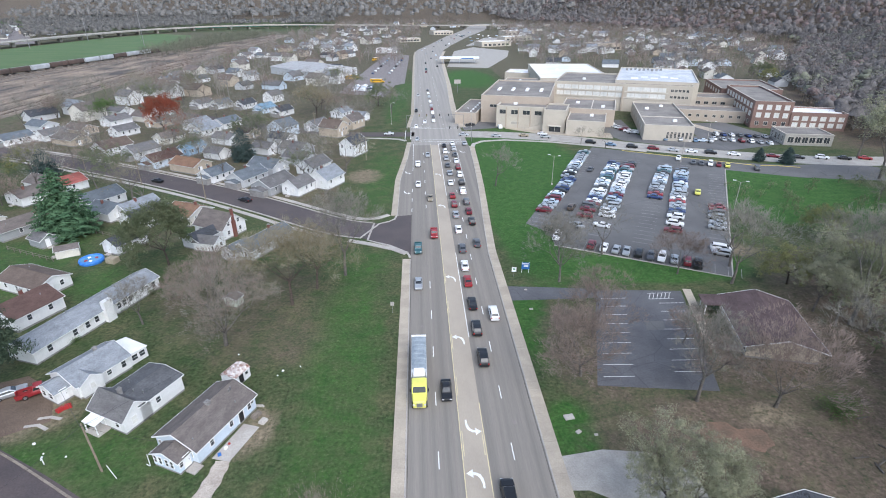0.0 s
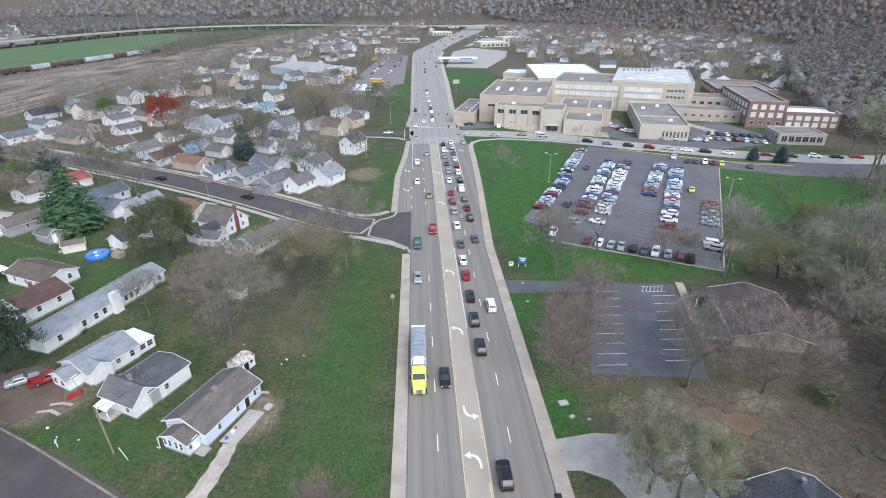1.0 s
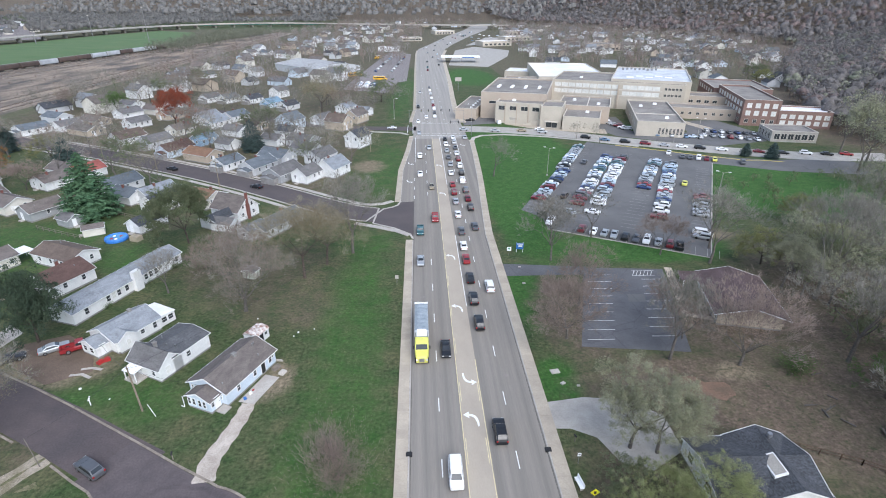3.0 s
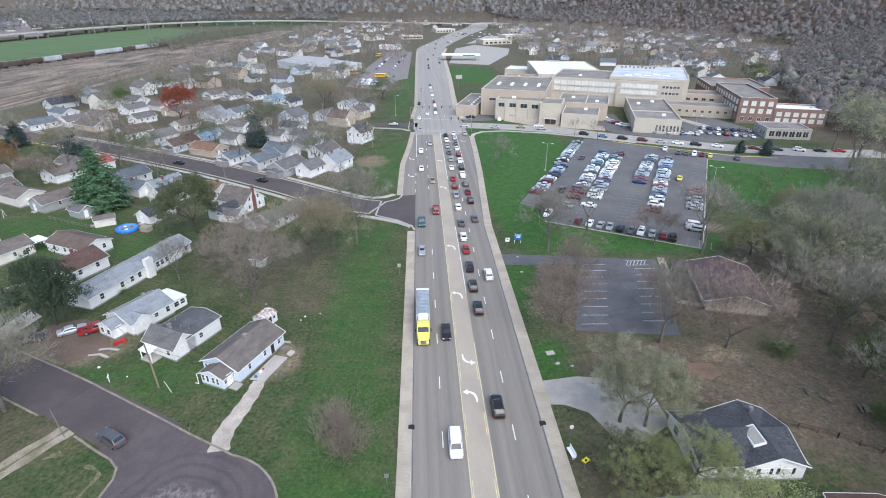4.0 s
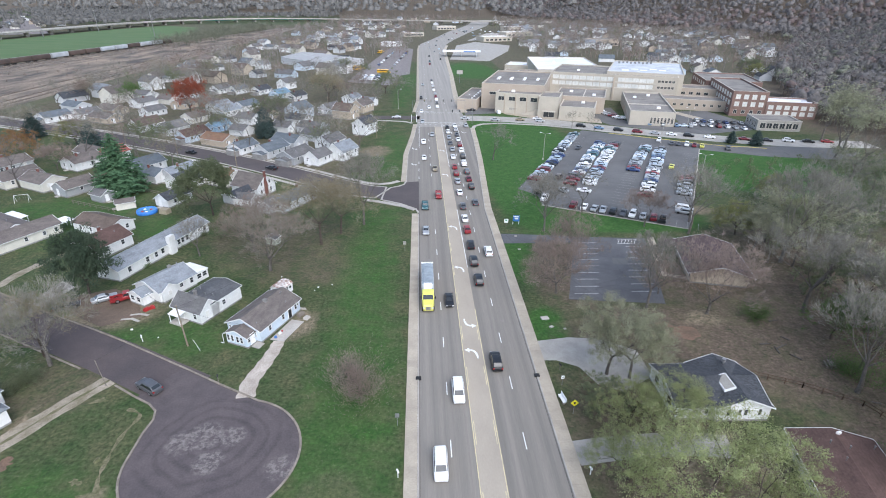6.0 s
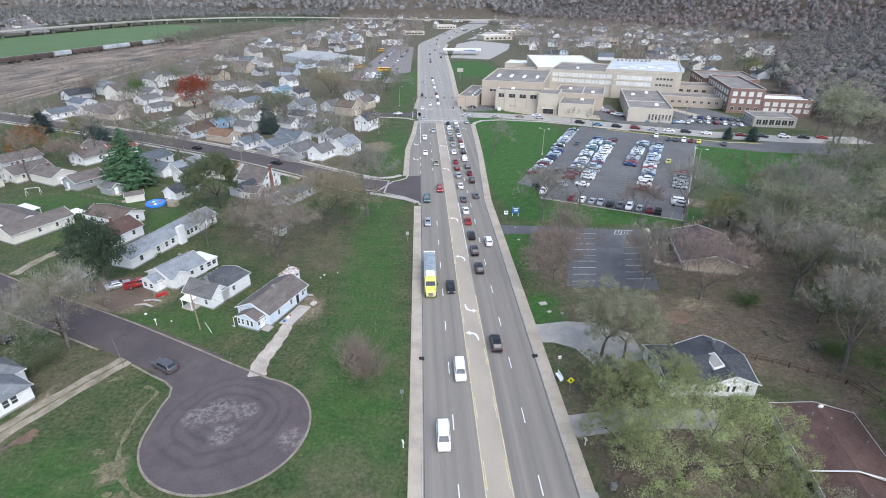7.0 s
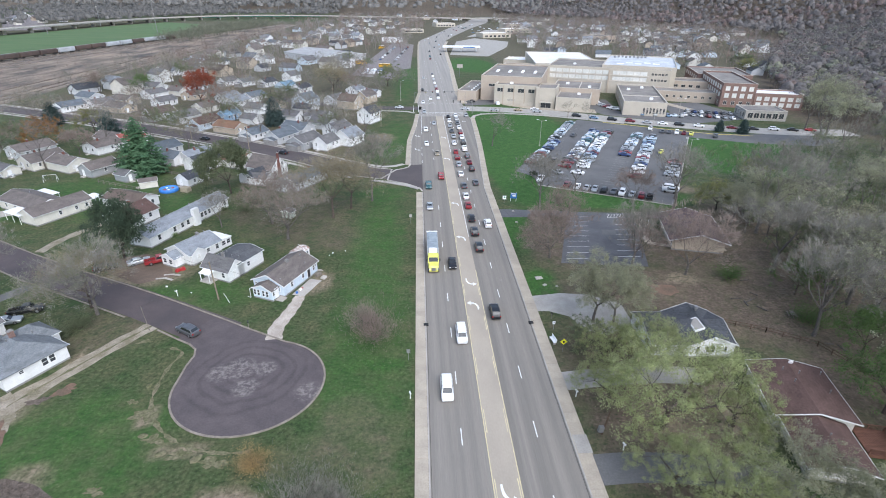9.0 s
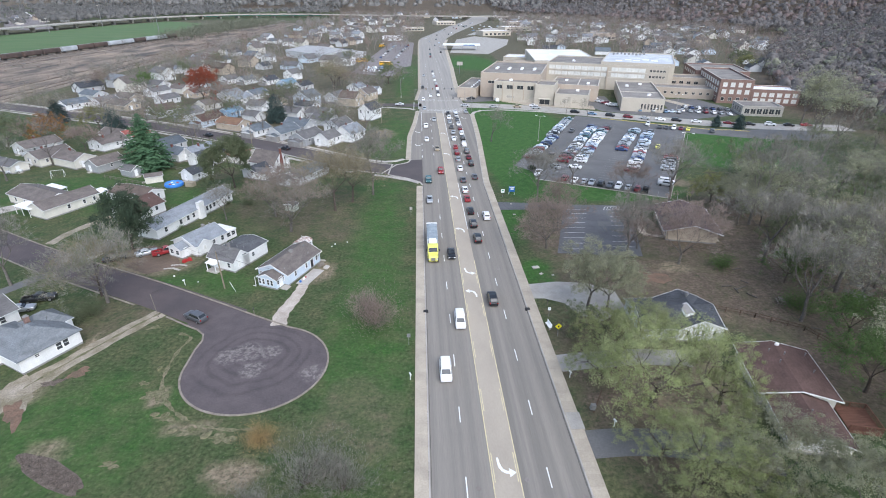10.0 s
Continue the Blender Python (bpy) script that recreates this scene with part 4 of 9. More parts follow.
for i in range(14):
    p = lot(6.6 + 2.75 * i, 0.0)
    g.box((p[0], p[1], 0.032), (0.1, 5.0, 0.006), LOT_A)
solid("marking_school_stalls", g, paint_faded, "faded pale parking stall lines", "marking", "structure")
l_, r_ = ribbon([lot(-0.6, -2.8), lot(40.5, -2.8), lot(40.5, 88)], 0.35)
solid("kerb_school_lot", band(Geo(), l_, r_, -0.2, 0.15), concrete_pale, "pale concrete kerb of the lot", "kerb", "structure")
l_, r_ = ribbon([lot(1.9, 100.4), lot(52, 98.6), lot(58, 101.5), lot(66, 102.5)], 0.35)
solid("kerb_yellow", band(Geo(), l_, r_, -0.2, 0.16), paint_curb, "yellow painted kerb", "kerb", "structure")

# campus street and yards
CAMPUS = [(13, 190), (28, 187.5), (45, 183), (62, 176), (80, 165.4), (100, 154.6), (118, 146.4), (136, 139.5), (158, 134), (185, 132)]
cs, k1, k2 = strip("road_campus_street", CAMPUS, lambda i: 12.5, concrete_grey, "light grey concrete street before the school", z=0.042)
paved("parking_campus_yard", [[(85, 172), (79, 190), (88, 216), (100, 216), (96, 182), (122, 178), (128, 204), (150, 206), (156, 176), (150, 160), (122, 152), (104, 160)]], asphalt_lot, "dark asphalt yard between school wings", z=0.026, category="parking lot")
paved("parking_gym_side", [[(15.5, 198), (24, 200), (34, 202), (34, 216), (20, 224), (14, 224)]], asphalt_lot, "dark asphalt service court", z=0.028, category="parking lot")
paved("pavement_school_front", [[(36, 200), (50, 188), (82, 176), (84, 186), (60, 196), (40, 206)], [(128, 204), (133, 203), (139, 186), (133, 185)]], concrete_walk, "pale concrete forecourt", z=0.06, category="pavement")
SECOND = [(-9, 191), (-20, 191.5), (-40, 194), (-70, 206), (-110, 230), (-160, 262)]
strip("road_second_street", SECOND, 8.5, asphalt_side, "grey asphalt residential street")
l_, r_ = ribbon([(-12.8, 178), (-16, 181.5), (-24, 183.6), (-34, 185)], 1.6)
solid("pavement_second_corner", band(Geo(), l_, r_, -0.2, 0.16), concrete_pale, "pale concrete corner footpath", "pavement", "structure")
l_, r_ = ribbon([(16.4, 166), (17.4, 170.5), (21.5, 175), (32, 176.8), (52, 171.6), (70, 162.8), (88, 152.8)], 1.8)
solid("pavement_campus_corner", band(Geo(), l_, r_, -0.2, 0.16), concrete_pale, "pale concrete corner footpath", "pavement", "structure")
paved("parking_bus_lot", [[(-62, 318), (-29, 300), (-24, 352), (-17, 360), (-16, 590), (-42, 622), (-50, 520), (-58, 400)]], asphalt_worn, "worn grey asphalt lot of a business", z=0.024, category="parking lot")
paved("parking_far_east", [[(22, 470), (60, 455), (95, 560), (110, 640), (70, 700), (40, 640)], [(60, 720), (130, 760), (170, 900), (110, 900)]], concrete_grey, "pale concrete lots of far shops", z=0.022, category="parking lot")

strip("parking_beyond_freeway", [(-640, 850), (-720, 950), (-830, 1110), (-960, 1300), (-1100, 1500)], 64, asphalt_worn, "pale worn paved lots beyond the freeway", 0.03, "parking lot", 2)

# ---- rail yard, field and freeway ----
paved("rail_yard", [[(-236, 120), (-240, 480), (-246, 800), (-250, 1060), (-290, 1060), (-318, 800), (-346, 640), (-380, 430), (-428, 120)]], ballast, "brown ballast and cinders of a rail yard", z=0.02, category="rail yard")


def build_track(x0, bow, y0, y1, nm):
    rails, ties = Geo(), Geo()
    xs = lambda y: x0 + bow * (y - 450) / 100.0
    y = y0
    while y < y1:
        for s in (-0.72, 0.72):
            rails.prism([(xs(y) + s - 0.05, y), (xs(y) + s + 0.05, y), (xs(y + 20) + s + 0.05, y + 20), (xs(y + 20) + s - 0.05, y + 20)], 0.2, 0.36)
        y += 20
    y = y0
    while y < min(y1, 760):
        ties.box((xs(y), y, 0.02), (2.6, 0.25, 0.2))
        y += 1.6
    t = thing("rail_track", pose(0, 0, 0), "rusty steel rail track on brown ballast", "rail track", "yard tracks", "structure")
    part("rails", rails, steel_rail, t)
    tagged(part("ties", ties, wood_brown, t), kind="stuff")
    bed = Geo().prism([(xs(y0) - 2.2, y0), (xs(y0) + 2.2, y0), (xs(y1) + 2.2, y1), (xs(y1) - 2.2, y1)], 0.0, 0.06)
    part("ballast_bed", bed, gravel, t, "paler crushed stone")
    return xs


paved("field", [[(-470, 120), (-412, 430), (-396, 560), (-376, 700), (-372, 790), (-400, 930), (-450, 1060), (-548, 1130), (-584, 960), (-590, 760), (-640, 560), (-720, 380), (-800, 120)]], field_green, "green winter field beside the freeway", z=0.02, category="field")
TRACKS = [build_track(x0, bow, 140, 1040, "t") for x0, bow in ((-369, 14), (-362, 13.4), (-352, 11.6), (-338, 9.6), (-268, -0.2), (-254, -0.8), (-247, -1.0))]


# ---- kinds of things: houses ----
def add_window(parent, x, y, z, w, h, face, dark=True, shutters=None):
    """A framed window on a wall; face is the angle of the outward normal in the parent's frame."""
    fr = Geo().box((0, 0, -h / 2 - 0.08), (w + 0.2, 0.09, 0.08)).box((0, 0, h / 2), (w + 0.2, 0.09, 0.09))
    fr.box((-w / 2 - 0.05, 0, -h / 2), (0.1, 0.09, h)).box((w / 2 + 0.05, 0, -h / 2), (0.1, 0.09, h)).box((0, 0, -0.03), (w, 0.07, 0.05))
    o = part("window", fr, white_trim, parent, "white framed sash window")
    o.matrix_basis = Matrix.Translation((x, y, z)) @ pose(0, 0, 0, 0, 0, math.degrees(face) + 90)
    part("pane", Geo().box((0, 0.012, -h / 2), (w, 0.03, h)), glass_dark if dark else glass_blind, o)
    if shutters:
        for s in (-1, 1):
            part("shutter", Geo().box((s * (w / 2 + 0.33), 0, -h / 2 - 0.05), (0.4, 0.07, h + 0.1)), shutters, o)
    return o


def add_door(parent, x, y, z, face, mat_=None, h=2.05, w=0.92):
    fr = Geo().box((-w / 2 - 0.06, 0, 0), (0.1, 0.1, h)).box((w / 2 + 0.06, 0, 0), (0.1, 0.1, h)).box((0, 0, h), (w + 0.22, 0.1, 0.1))
    o = part("door", fr, white_trim, parent)
    o.matrix_basis = Matrix.Translation((x, y, z)) @ pose(0, 0, 0, 0, 0, math.degrees(face) + 90)
    part("door_leaf", Geo().box((0, 0.015, 0), (w, 0.05, h)), mat_ or white_metal, o)
    part("handle", Geo().box((w * 0.36, -0.05, 1.0), (0.05, 0.07, 0.12)), black_part, o)
    return o


def gable(parent, w, l, eave, rise, wall, roof, at=(0, 0), turn=0.0, over=0.35, base=0.35, hip=False, z0=0.0, names=("wall", "roof"), trim=True, thick=0.11):
    """A block with a pitched roof, ridge along its own y: walls, plinth, two roof slopes and bargeboards."""
    mt = Matrix.Translation((at[0], at[1], z0)) @ pose(0, 0, 0, 0, 0, turn)
    x, y = w / 2, l / 2
    g = Geo()
    hipd = min(x, y * 0.8) if hip else 0.0
    lo = [(-x, -y, base), (x, -y, base), (x, y, base), (-x, y, base)]
    hi = [(-x, -y, eave), (x, -y, eave), (x, y, eave), (-x, y, eave)]
    if hip:
        g.add(lo + hi, [(0, 1, 5, 4), (1, 2, 6, 5), (2, 3, 7, 6), (3, 0, 4, 7), (4, 5, 6, 7)])
    else:
        g.add(lo + hi + [(0, -y, eave + rise), (0, y, eave + rise)], [(0, 1, 5, 8, 4), (1, 2, 6, 5), (2, 3, 7, 9, 6), (3, 0, 4, 7)])
    wall_ob = part(names[0], g, wall, parent)
    wall_ob.matrix_basis = mt
    if base > 0:
        part("plinth", Geo().box((0, 0, 0), (w - 0.06, l - 0.06, base)), foundation, parent).matrix_basis = mt
    k = rise / x
    ex, ez = x + over, eave - over * k
    t = thick
    r = Geo()
    top = eave + rise + t
    yy = y + over * 0.9
    if hip:
        rl = max(0.05, y - hipd * 1.0)
        a, b = (0, -rl, top), (0, rl, top)
        c = [(-ex, -yy, ez + t), (ex, -yy, ez + t), (ex, yy, ez + t), (-ex, yy, ez + t)]
        d = [(p[0], p[1], p[2] - t) for p in c]
        r.add([a, b, *c, *d], [(0, 2, 3), (0, 3, 4, 1), (1, 4, 5), (1, 5, 2, 0), (2, 6, 7, 3), (3, 7, 8, 4), (4, 8, 9, 5), (5, 9, 6, 2), (9, 8, 7, 6)])
    else:
        sec = [(-ex, ez), (0, eave + rise), (ex, ez), (ex, ez + t), (0, top), (-ex, ez + t)]
        r.loft([[(px, -yy, pz) for px, pz in sec], [(px, yy, pz) for px, pz in sec]])
        r.loft([[(-0.16, s * (yy - 0.02), top - 0.16 * k + 0.02), (0, s * (yy - 0.02), top + 0.035), (0.16, s * (yy - 0.02), top - 0.16 * k + 0.02), (0.1, s * (yy - 0.02), top - 0.16 * k - 0.02), (-0.1, s * (yy - 0.02), top - 0.16 * k - 0.02)] for s in (-1, 1)])
    ro = part(names[1], r, roof, parent)
    ro.matrix_basis = mt
    if trim and not hip:
        for s in (-1, 1):
            bb = Geo()
            for q in (-1, 1):
                bb.add([(q * (ex + 0.02), s * (yy + 0.02), ez - 0.04), (q * (ex + 0.02), s * (yy + 0.02), ez + t + 0.03), (0, s * (yy + 0.02), top + 0.03), (0, s * (yy + 0.02), top - t - 0.07), (q * (ex + 0.02), s * (yy + 0.07), ez - 0.04), (q * (ex + 0.02), s * (yy + 0.07), ez + t + 0.03), (0, s * (yy + 0.07), top + 0.03), (0, s * (yy + 0.07), top - t - 0.07)],
                       [(0, 1, 2, 3), (7, 6, 5, 4), (0, 4, 5, 1), (1, 5, 6, 2), (2, 6, 7, 3), (3, 7, 4, 0)])
            part("bargeboard", bb, white_trim, ro)
    if trim:
        for s in (-1, 1):
            part("gutter", Geo().box((s * (ex + 0.03), 0, ez), (0.07, 2 * yy, 0.1)), white_trim, ro)
    return wall_ob, ro, mt


def add_chimney(parent, x, y, z, h, mat_=None, s=0.55):
    o = part("chimney", Geo().box((x, y, z), (s, s, h)), mat_ or brick_chimney, parent, "brick chimney")
    part("chimney_cap", Geo().box((x, y, z + h), (s + 0.14, s + 0.14, 0.1)).box((x, y, z + h + 0.1), (s * 0.5, s * 0.5, 0.16)), foundation, o)


def add_vents(parent, pts):
    for x, y, z in pts:
        part("roof_vent", Geo().tube((x, y, z - 0.15), (x, y, z + 0.35), 0.07, 0.07, 7).tube((x, y, z + 0.33), (x, y, z + 0.42), 0.13, 0.1, 7), steel_grey, parent, "small metal roof vent")


def wall_windows(parent, mt, w, l, z, sides, h=1.15, ww=0.85, dark=True, shutters=None, rnd=None):
    """Rows of windows; sides maps a face name to a count."""
    for face, cnt in sides.items():
        for i in range(cnt):
            f = (i + 0.5) / cnt - 0.5
            if face in "ew":
                s = 1 if face == "e" else -1
                p, a = (s * (w / 2 + 0.02), f * l * 0.86, z), (0 if s > 0 else math.pi)
            else:
                s = 1 if face == "n" else -1
                p, a = (f * w * 0.86, s * (l / 2 + 0.02), z), (math.pi / 2 if s > 0 else -math.pi / 2)
            q = mt @ Vector(p)
            tr = mt.to_euler().z
            add_window(parent, q.x, q.y, q.z, ww, h, a + tr, dark if rnd is None else rnd.random() < 0.72, shutters)


def cottage(x, y, rz, w, l, wall, roof, label, eave=2.7, rise=1.7, sides=None, hip=False, porch=0, chimney=True, wing=None, door=True, seed=0, shed=False, group="", plain=False):
    """A small frame house: main block, optional wing (w, l, dx, dy, eave, rise, turn), front porch on its south end."""
    r = random.Random(seed)
    name = "shed" if shed else "house"
    h = thing(name, pose(x, y, 0, 0, 0, rz), label, name, group)
    wo, ro, mt = gable(h, w, l, eave, rise, SIDINGS[wall], ROOFS[roof], hip=hip, over=0.2 if shed else 0.35, base=0.0 if plain else (0.1 if shed else 0.4), trim=not plain)
    wall_windows(h, mt, w, l, eave - 0.95, sides if sides is not None else dict(e=3, s=2, w=2), h=1.1, rnd=r, ww=0.8)
    if door and not plain:
        q = mt @ Vector((-w * 0.12, -l / 2 - 0.03, 0.3))
        add_door(h, q.x, q.y, q.z, -math.pi / 2)
        part("step", Geo().box((-w * 0.12, -l / 2 - 0.6, 0), (1.3, 1.1, 0.28)), concrete_pale, h)
    if chimney:
        add_chimney(h, w * 0.1 * r.choice((-1, 1)), l * r.uniform(-0.25, 0.25), eave + rise * 0.65, rise * 0.35 + 0.75)
    if not shed and not plain:
        add_vents(h, [(w * 0.22, l * r.uniform(-0.3, 0.3), eave + rise * 0.58)])
    if porch:
        pd = porch
        q = -l / 2 - pd / 2
        part("porch_floor", Geo().box((0, q, 0), (w * 0.7, pd, 0.38)), concrete_pale, h)
        gable(h, w * 0.72, pd + 0.6, 2.35, 0.75, SIDINGS[wall], ROOFS[roof], at=(0, q + 0.1), base=2.1, names=("porch_gable", "porch_roof"), over=0.2, trim=False)
        for s in (-0.32, 0.32):
            part("porch_post", Geo().box((s * w, -l / 2 - pd + 0.15, 0.38), (0.13, 0.13, 2.0)), white_trim, h)
    if wing:
        ww, wl, dx, dy, we, wr, tu = wing
        _, _, m2 = gable(h, ww, wl, we, wr, SIDINGS[wall], ROOFS[roof], at=(dx, dy), turn=tu, names=("wing_wall", "wing_roof"), hip=False)
        wall_windows(h, m2, ww, wl, we - 0.9, dict(e=1, s=1), rnd=r, ww=0.75, h=1.0)
    return h


# ---- kinds of things: vehicles ----
CAR_MESH = {}


def wheel_meshes(r):
    key = ("wheel", r)
    if key not in CAR_MESH:
        t = Geo()
        prof = ((-0.11, 0.86), (-0.08, 0.99), (0.08, 0.99), (0.11, 0.86))
        t.loft([[(dx, r * k * math.cos(a), r * k * math.sin(a)) for a in [2 * math.pi * i / 10 for i in range(10)]] for dx, k in prof])
        hub = Geo().tube((-0.118, 0, 0), (0.118, 0, 0), r * 0.6, r * 0.6, 10)
        CAR_MESH[key] = (t.mesh("wheel", rubber, True), hub.mesh("rim", rim_metal))
    return CAR_MESH[key]


def hull(st, k=0.9):
    """Lower body from stations (y, half width, z low, z high): rounded shoulders."""
    rings = []
    for y, w, lo, hi in st:
        m = lo + (hi - lo) * 0.45
        s = lo + (hi - lo) * 0.82
        rings.append([(-w * 0.9, y, lo), (w * 0.9, y, lo), (w, y, m), (w * 0.97, y, s), (w * k, y, hi), (-w * k, y, hi), (-w * 0.97, y, s), (-w, y, m)])
    return rings


def cabin_rings(st):
    """Upper body from stations (y, half width low, half width high, z low, z high)."""
    return [[(-a, y, lo), (a, y, lo), (b, y, hi - 0.05), (b * 0.9, y, hi), (-b * 0.9, y, hi), (-b, y, hi - 0.05)] for y, a, b, lo, hi in st]


CAR_KINDS = {
    "sedan": dict(l=4.75, w=0.9, low=[(-2.37, 0.72, 0.38, 0.62), (-2.3, 0.82, 0.26, 0.78), (-1.95, 0.89, 0.22, 0.88), (-0.9, 0.9, 0.22, 0.93), (0.9, 0.9, 0.22, 0.95), (1.5, 0.9, 0.22, 0.98), (2.1, 0.87, 0.24, 0.96), (2.32, 0.8, 0.32, 0.9), (2.37, 0.74, 0.42, 0.72)],
                  cab=[(-1.05, 0.79, 0.76, 0.92, 0.94), (-0.25, 0.8, 0.6, 0.92, 1.44), (0.3, 0.8, 0.6, 0.92, 1.47), (0.95, 0.8, 0.59, 0.93, 1.42), (1.72, 0.78, 0.74, 0.94, 0.97)], axle=(-1.42, 1.38), r=0.33),
    "suv": dict(l=4.75, w=0.93, low=[(-2.37, 0.76, 0.45, 0.72), (-2.28, 0.86, 0.34, 0.95), (-1.9, 0.92, 0.3, 1.04), (-0.9, 0.93, 0.3, 1.08), (0.9, 0.93, 0.3, 1.1), (2.0, 0.92, 0.3, 1.1), (2.3, 0.88, 0.34, 1.08), (2.37, 0.8, 0.42, 0.95)],
                cab=[(-1.1, 0.83, 0.8, 1.06, 1.08), (-0.45, 0.84, 0.68, 1.06, 1.68), (0.4, 0.84, 0.69, 1.06, 1.74), (1.7, 0.84, 0.67, 1.06, 1.7), (2.25, 0.82, 0.74, 1.06, 1.14)], axle=(-1.42, 1.36), r=0.38),
    "van": dict(l=5.1, w=0.98, low=[(-2.55, 0.78, 0.42, 0.7), (-2.48, 0.88, 0.3, 0.86), (-2.1, 0.96, 0.25, 0.98), (-1.2, 0.98, 0.25, 1.05), (1.8, 0.98, 0.25, 1.08), (2.45, 0.95, 0.28, 1.08), (2.55, 0.86, 0.38, 0.95)],
                cab=[(-1.75, 0.86, 0.82, 1.0, 1.02), (-0.85, 0.88, 0.74, 1.02, 1.68), (0.2, 0.89, 0.76, 1.04, 1.77), (2.1, 0.89, 0.75, 1.05, 1.76), (2.5, 0.88, 0.8, 1.05, 1.2)], axle=(-1.6, 1.5), r=0.35),
    "pickup": dict(l=5.7, w=0.97, low=[(-2.85, 0.8, 0.5, 0.8), (-2.75, 0.9, 0.42, 1.02), (-2.3, 0.96, 0.38, 1.12), (-1.2, 0.97, 0.38, 1.14), (0.62, 0.97, 0.38, 1.14)],
                   cab=[(-1.35, 0.86, 0.83, 1.1, 1.13), (-0.75, 0.87, 0.7, 1.1, 1.76), (-0.1, 0.88, 0.72, 1.1, 1.82), (0.4, 0.88, 0.71, 1.1, 1.78), (0.6, 0.87, 0.8, 1.1, 1.3)], axle=(-1.85, 1.7), r=0.42),
}


def car_base(kind, paint):
    """Parts list of a car of a kind and colour: (name, mesh, local matrix, parent index, label)."""
    key = (kind, paint)
    if key in CAR_MESH:
        return CAR_MESH[key]
    k = CAR_KINDS[kind]
    pm = PAINTS[paint]
    g = Geo().loft(hull(k["low"])).loft(cabin_rings(k["cab"]))
    if kind == "pickup":
        for s in (-1, 1):
            g.box((s * 0.9, 1.72, 0.42), (0.12, 2.2, 0.72))
        g.box((0, 2.78, 0.42), (1.9, 0.12, 0.7)).box((0, 1.72, 0.42), (1.8, 2.2, 0.16)).box((0, 2.88, 0.42), (1.9, 0.1, 0.16))
    rows = [("body", g.mesh("body", pm), None, None, "")]
    c = k["cab"]
    def glass(i, j, a=0.16, b=0.86, ins=0.86):
        (y0, l0, u0, z0, t0), (y1, l1, u1, z1, t1) = c[i], c[j]
        zl, zh = (t0, t1) if i < 2 else (t0, t1)
        p = lambda f: (y0 + (y1 - y0) * f, t0 + (t1 - t0) * f, (l0 if i == 0 else u0) * ins + ((u1 if i == 0 else l1) * ins * 0.97 - (l0 if i == 0 else u0) * ins) * f)
        ya, za, wa = p(a)
        yb, zb, wb = p(b)
        q = Geo()
        nrm = Vector((0, -(zb - za), (yb - ya)))
        nrm = nrm.normalized() * 0.025
        if nrm.z < 0:
            nrm = -nrm
        top = [Vector((-wa, ya, za)) + nrm, Vector((wa, ya, za)) + nrm, Vector((wb, yb, zb)) + nrm, Vector((-wb, yb, zb)) + nrm]
        q.add([*top, *[v - nrm * 2 for v in top]], [(0, 1, 2, 3), (7, 6, 5, 4), (0, 4, 5, 1), (1, 5, 6, 2), (2, 6, 7, 3), (3, 7, 4, 0)])
        return q
    rows.append(("windshield", glass(0, 1).mesh("windshield", car_glass), None, 0, ""))
    rows.append(("rear_window", glass(len(c) - 2, len(c) - 1, 0.12, 0.8).mesh("rear_window", car_glass), None, 0, ""))
    for s in (-1, 1):
        q = Geo()
        ys = [c[0][0] * 0.75 + c[1][0] * 0.25, c[1][0] + 0.06, c[-2][0] - 0.05, c[-2][0] * 0.4 + c[-1][0] * 0.6]
        zl, zh = c[1][3] + 0.07, min(c[1][4], c[-2][4]) - 0.13
        w0, w1 = c[1][1] + 0.008, c[1][2] + 0.035
        wl = lambda z: w0 + (w1 - w0) * (z - c[1][3]) / (c[1][4] - c[1][3])
        outer = [(s * wl(zl), ys[0], zl), (s * wl(zl), ys[3], zl), (s * wl(zh), ys[2], zh), (s * wl(zh), ys[1], zh)]
        inner = [(p[0] - s * 0.04, p[1], p[2]) for p in outer]
        q.add(outer + inner, [(0, 1, 2, 3), (7, 6, 5, 4), (0, 4, 5, 1), (1, 5, 6, 2), (2, 6, 7, 3), (3, 7, 4, 0)])
        rows.append(("side_window", q.mesh("side_window", car_glass), None, 0, ""))
    tyre, rim = wheel_meshes(k["r"])
    for s in (-1, 1):
        for ay in k["axle"]:
            rows.append(("wheel", tyre, pose(s * (k["w"] - 0.1), ay, k["r"]), 0, ""))
            rows.append(("rim", rim, pose(0, 0, 0), len(rows) - 1, ""))
    f, b = k["low"][1], k["low"][-2]
    zf, zb = f[3] - 0.2, (1.0 if kind != "sedan" else 0.8)
    yb = 2.93 if kind == "pickup" else k["low"][-1][0]
    for s in (-1, 1):
        rows.append(("headlight", Geo().box((s * f[1] * 0.76, f[0] - 0.02, zf), (0.34, 0.12, 0.16)).mesh("headlight", lamp_clear), None, 0, ""))
        rows.append(("taillight", Geo().box((s * k["w"] * 0.78, yb - 0.02, zb - 0.16), (0.24, 0.1, 0.22)).mesh("taillight", lamp_red), None, 0, ""))
    CAR_MESH[key] = rows
    return rows


CAR_WORDS = {"sedan": "car", "suv": "sport utility car", "van": "minivan", "pickup": "pickup truck"}
PAINT_WORDS = {"royal": "bright blue", "pale_blue": "pale blue", "navy": "dark blue", "teal": "dark teal", "school_yellow": "deep yellow"}


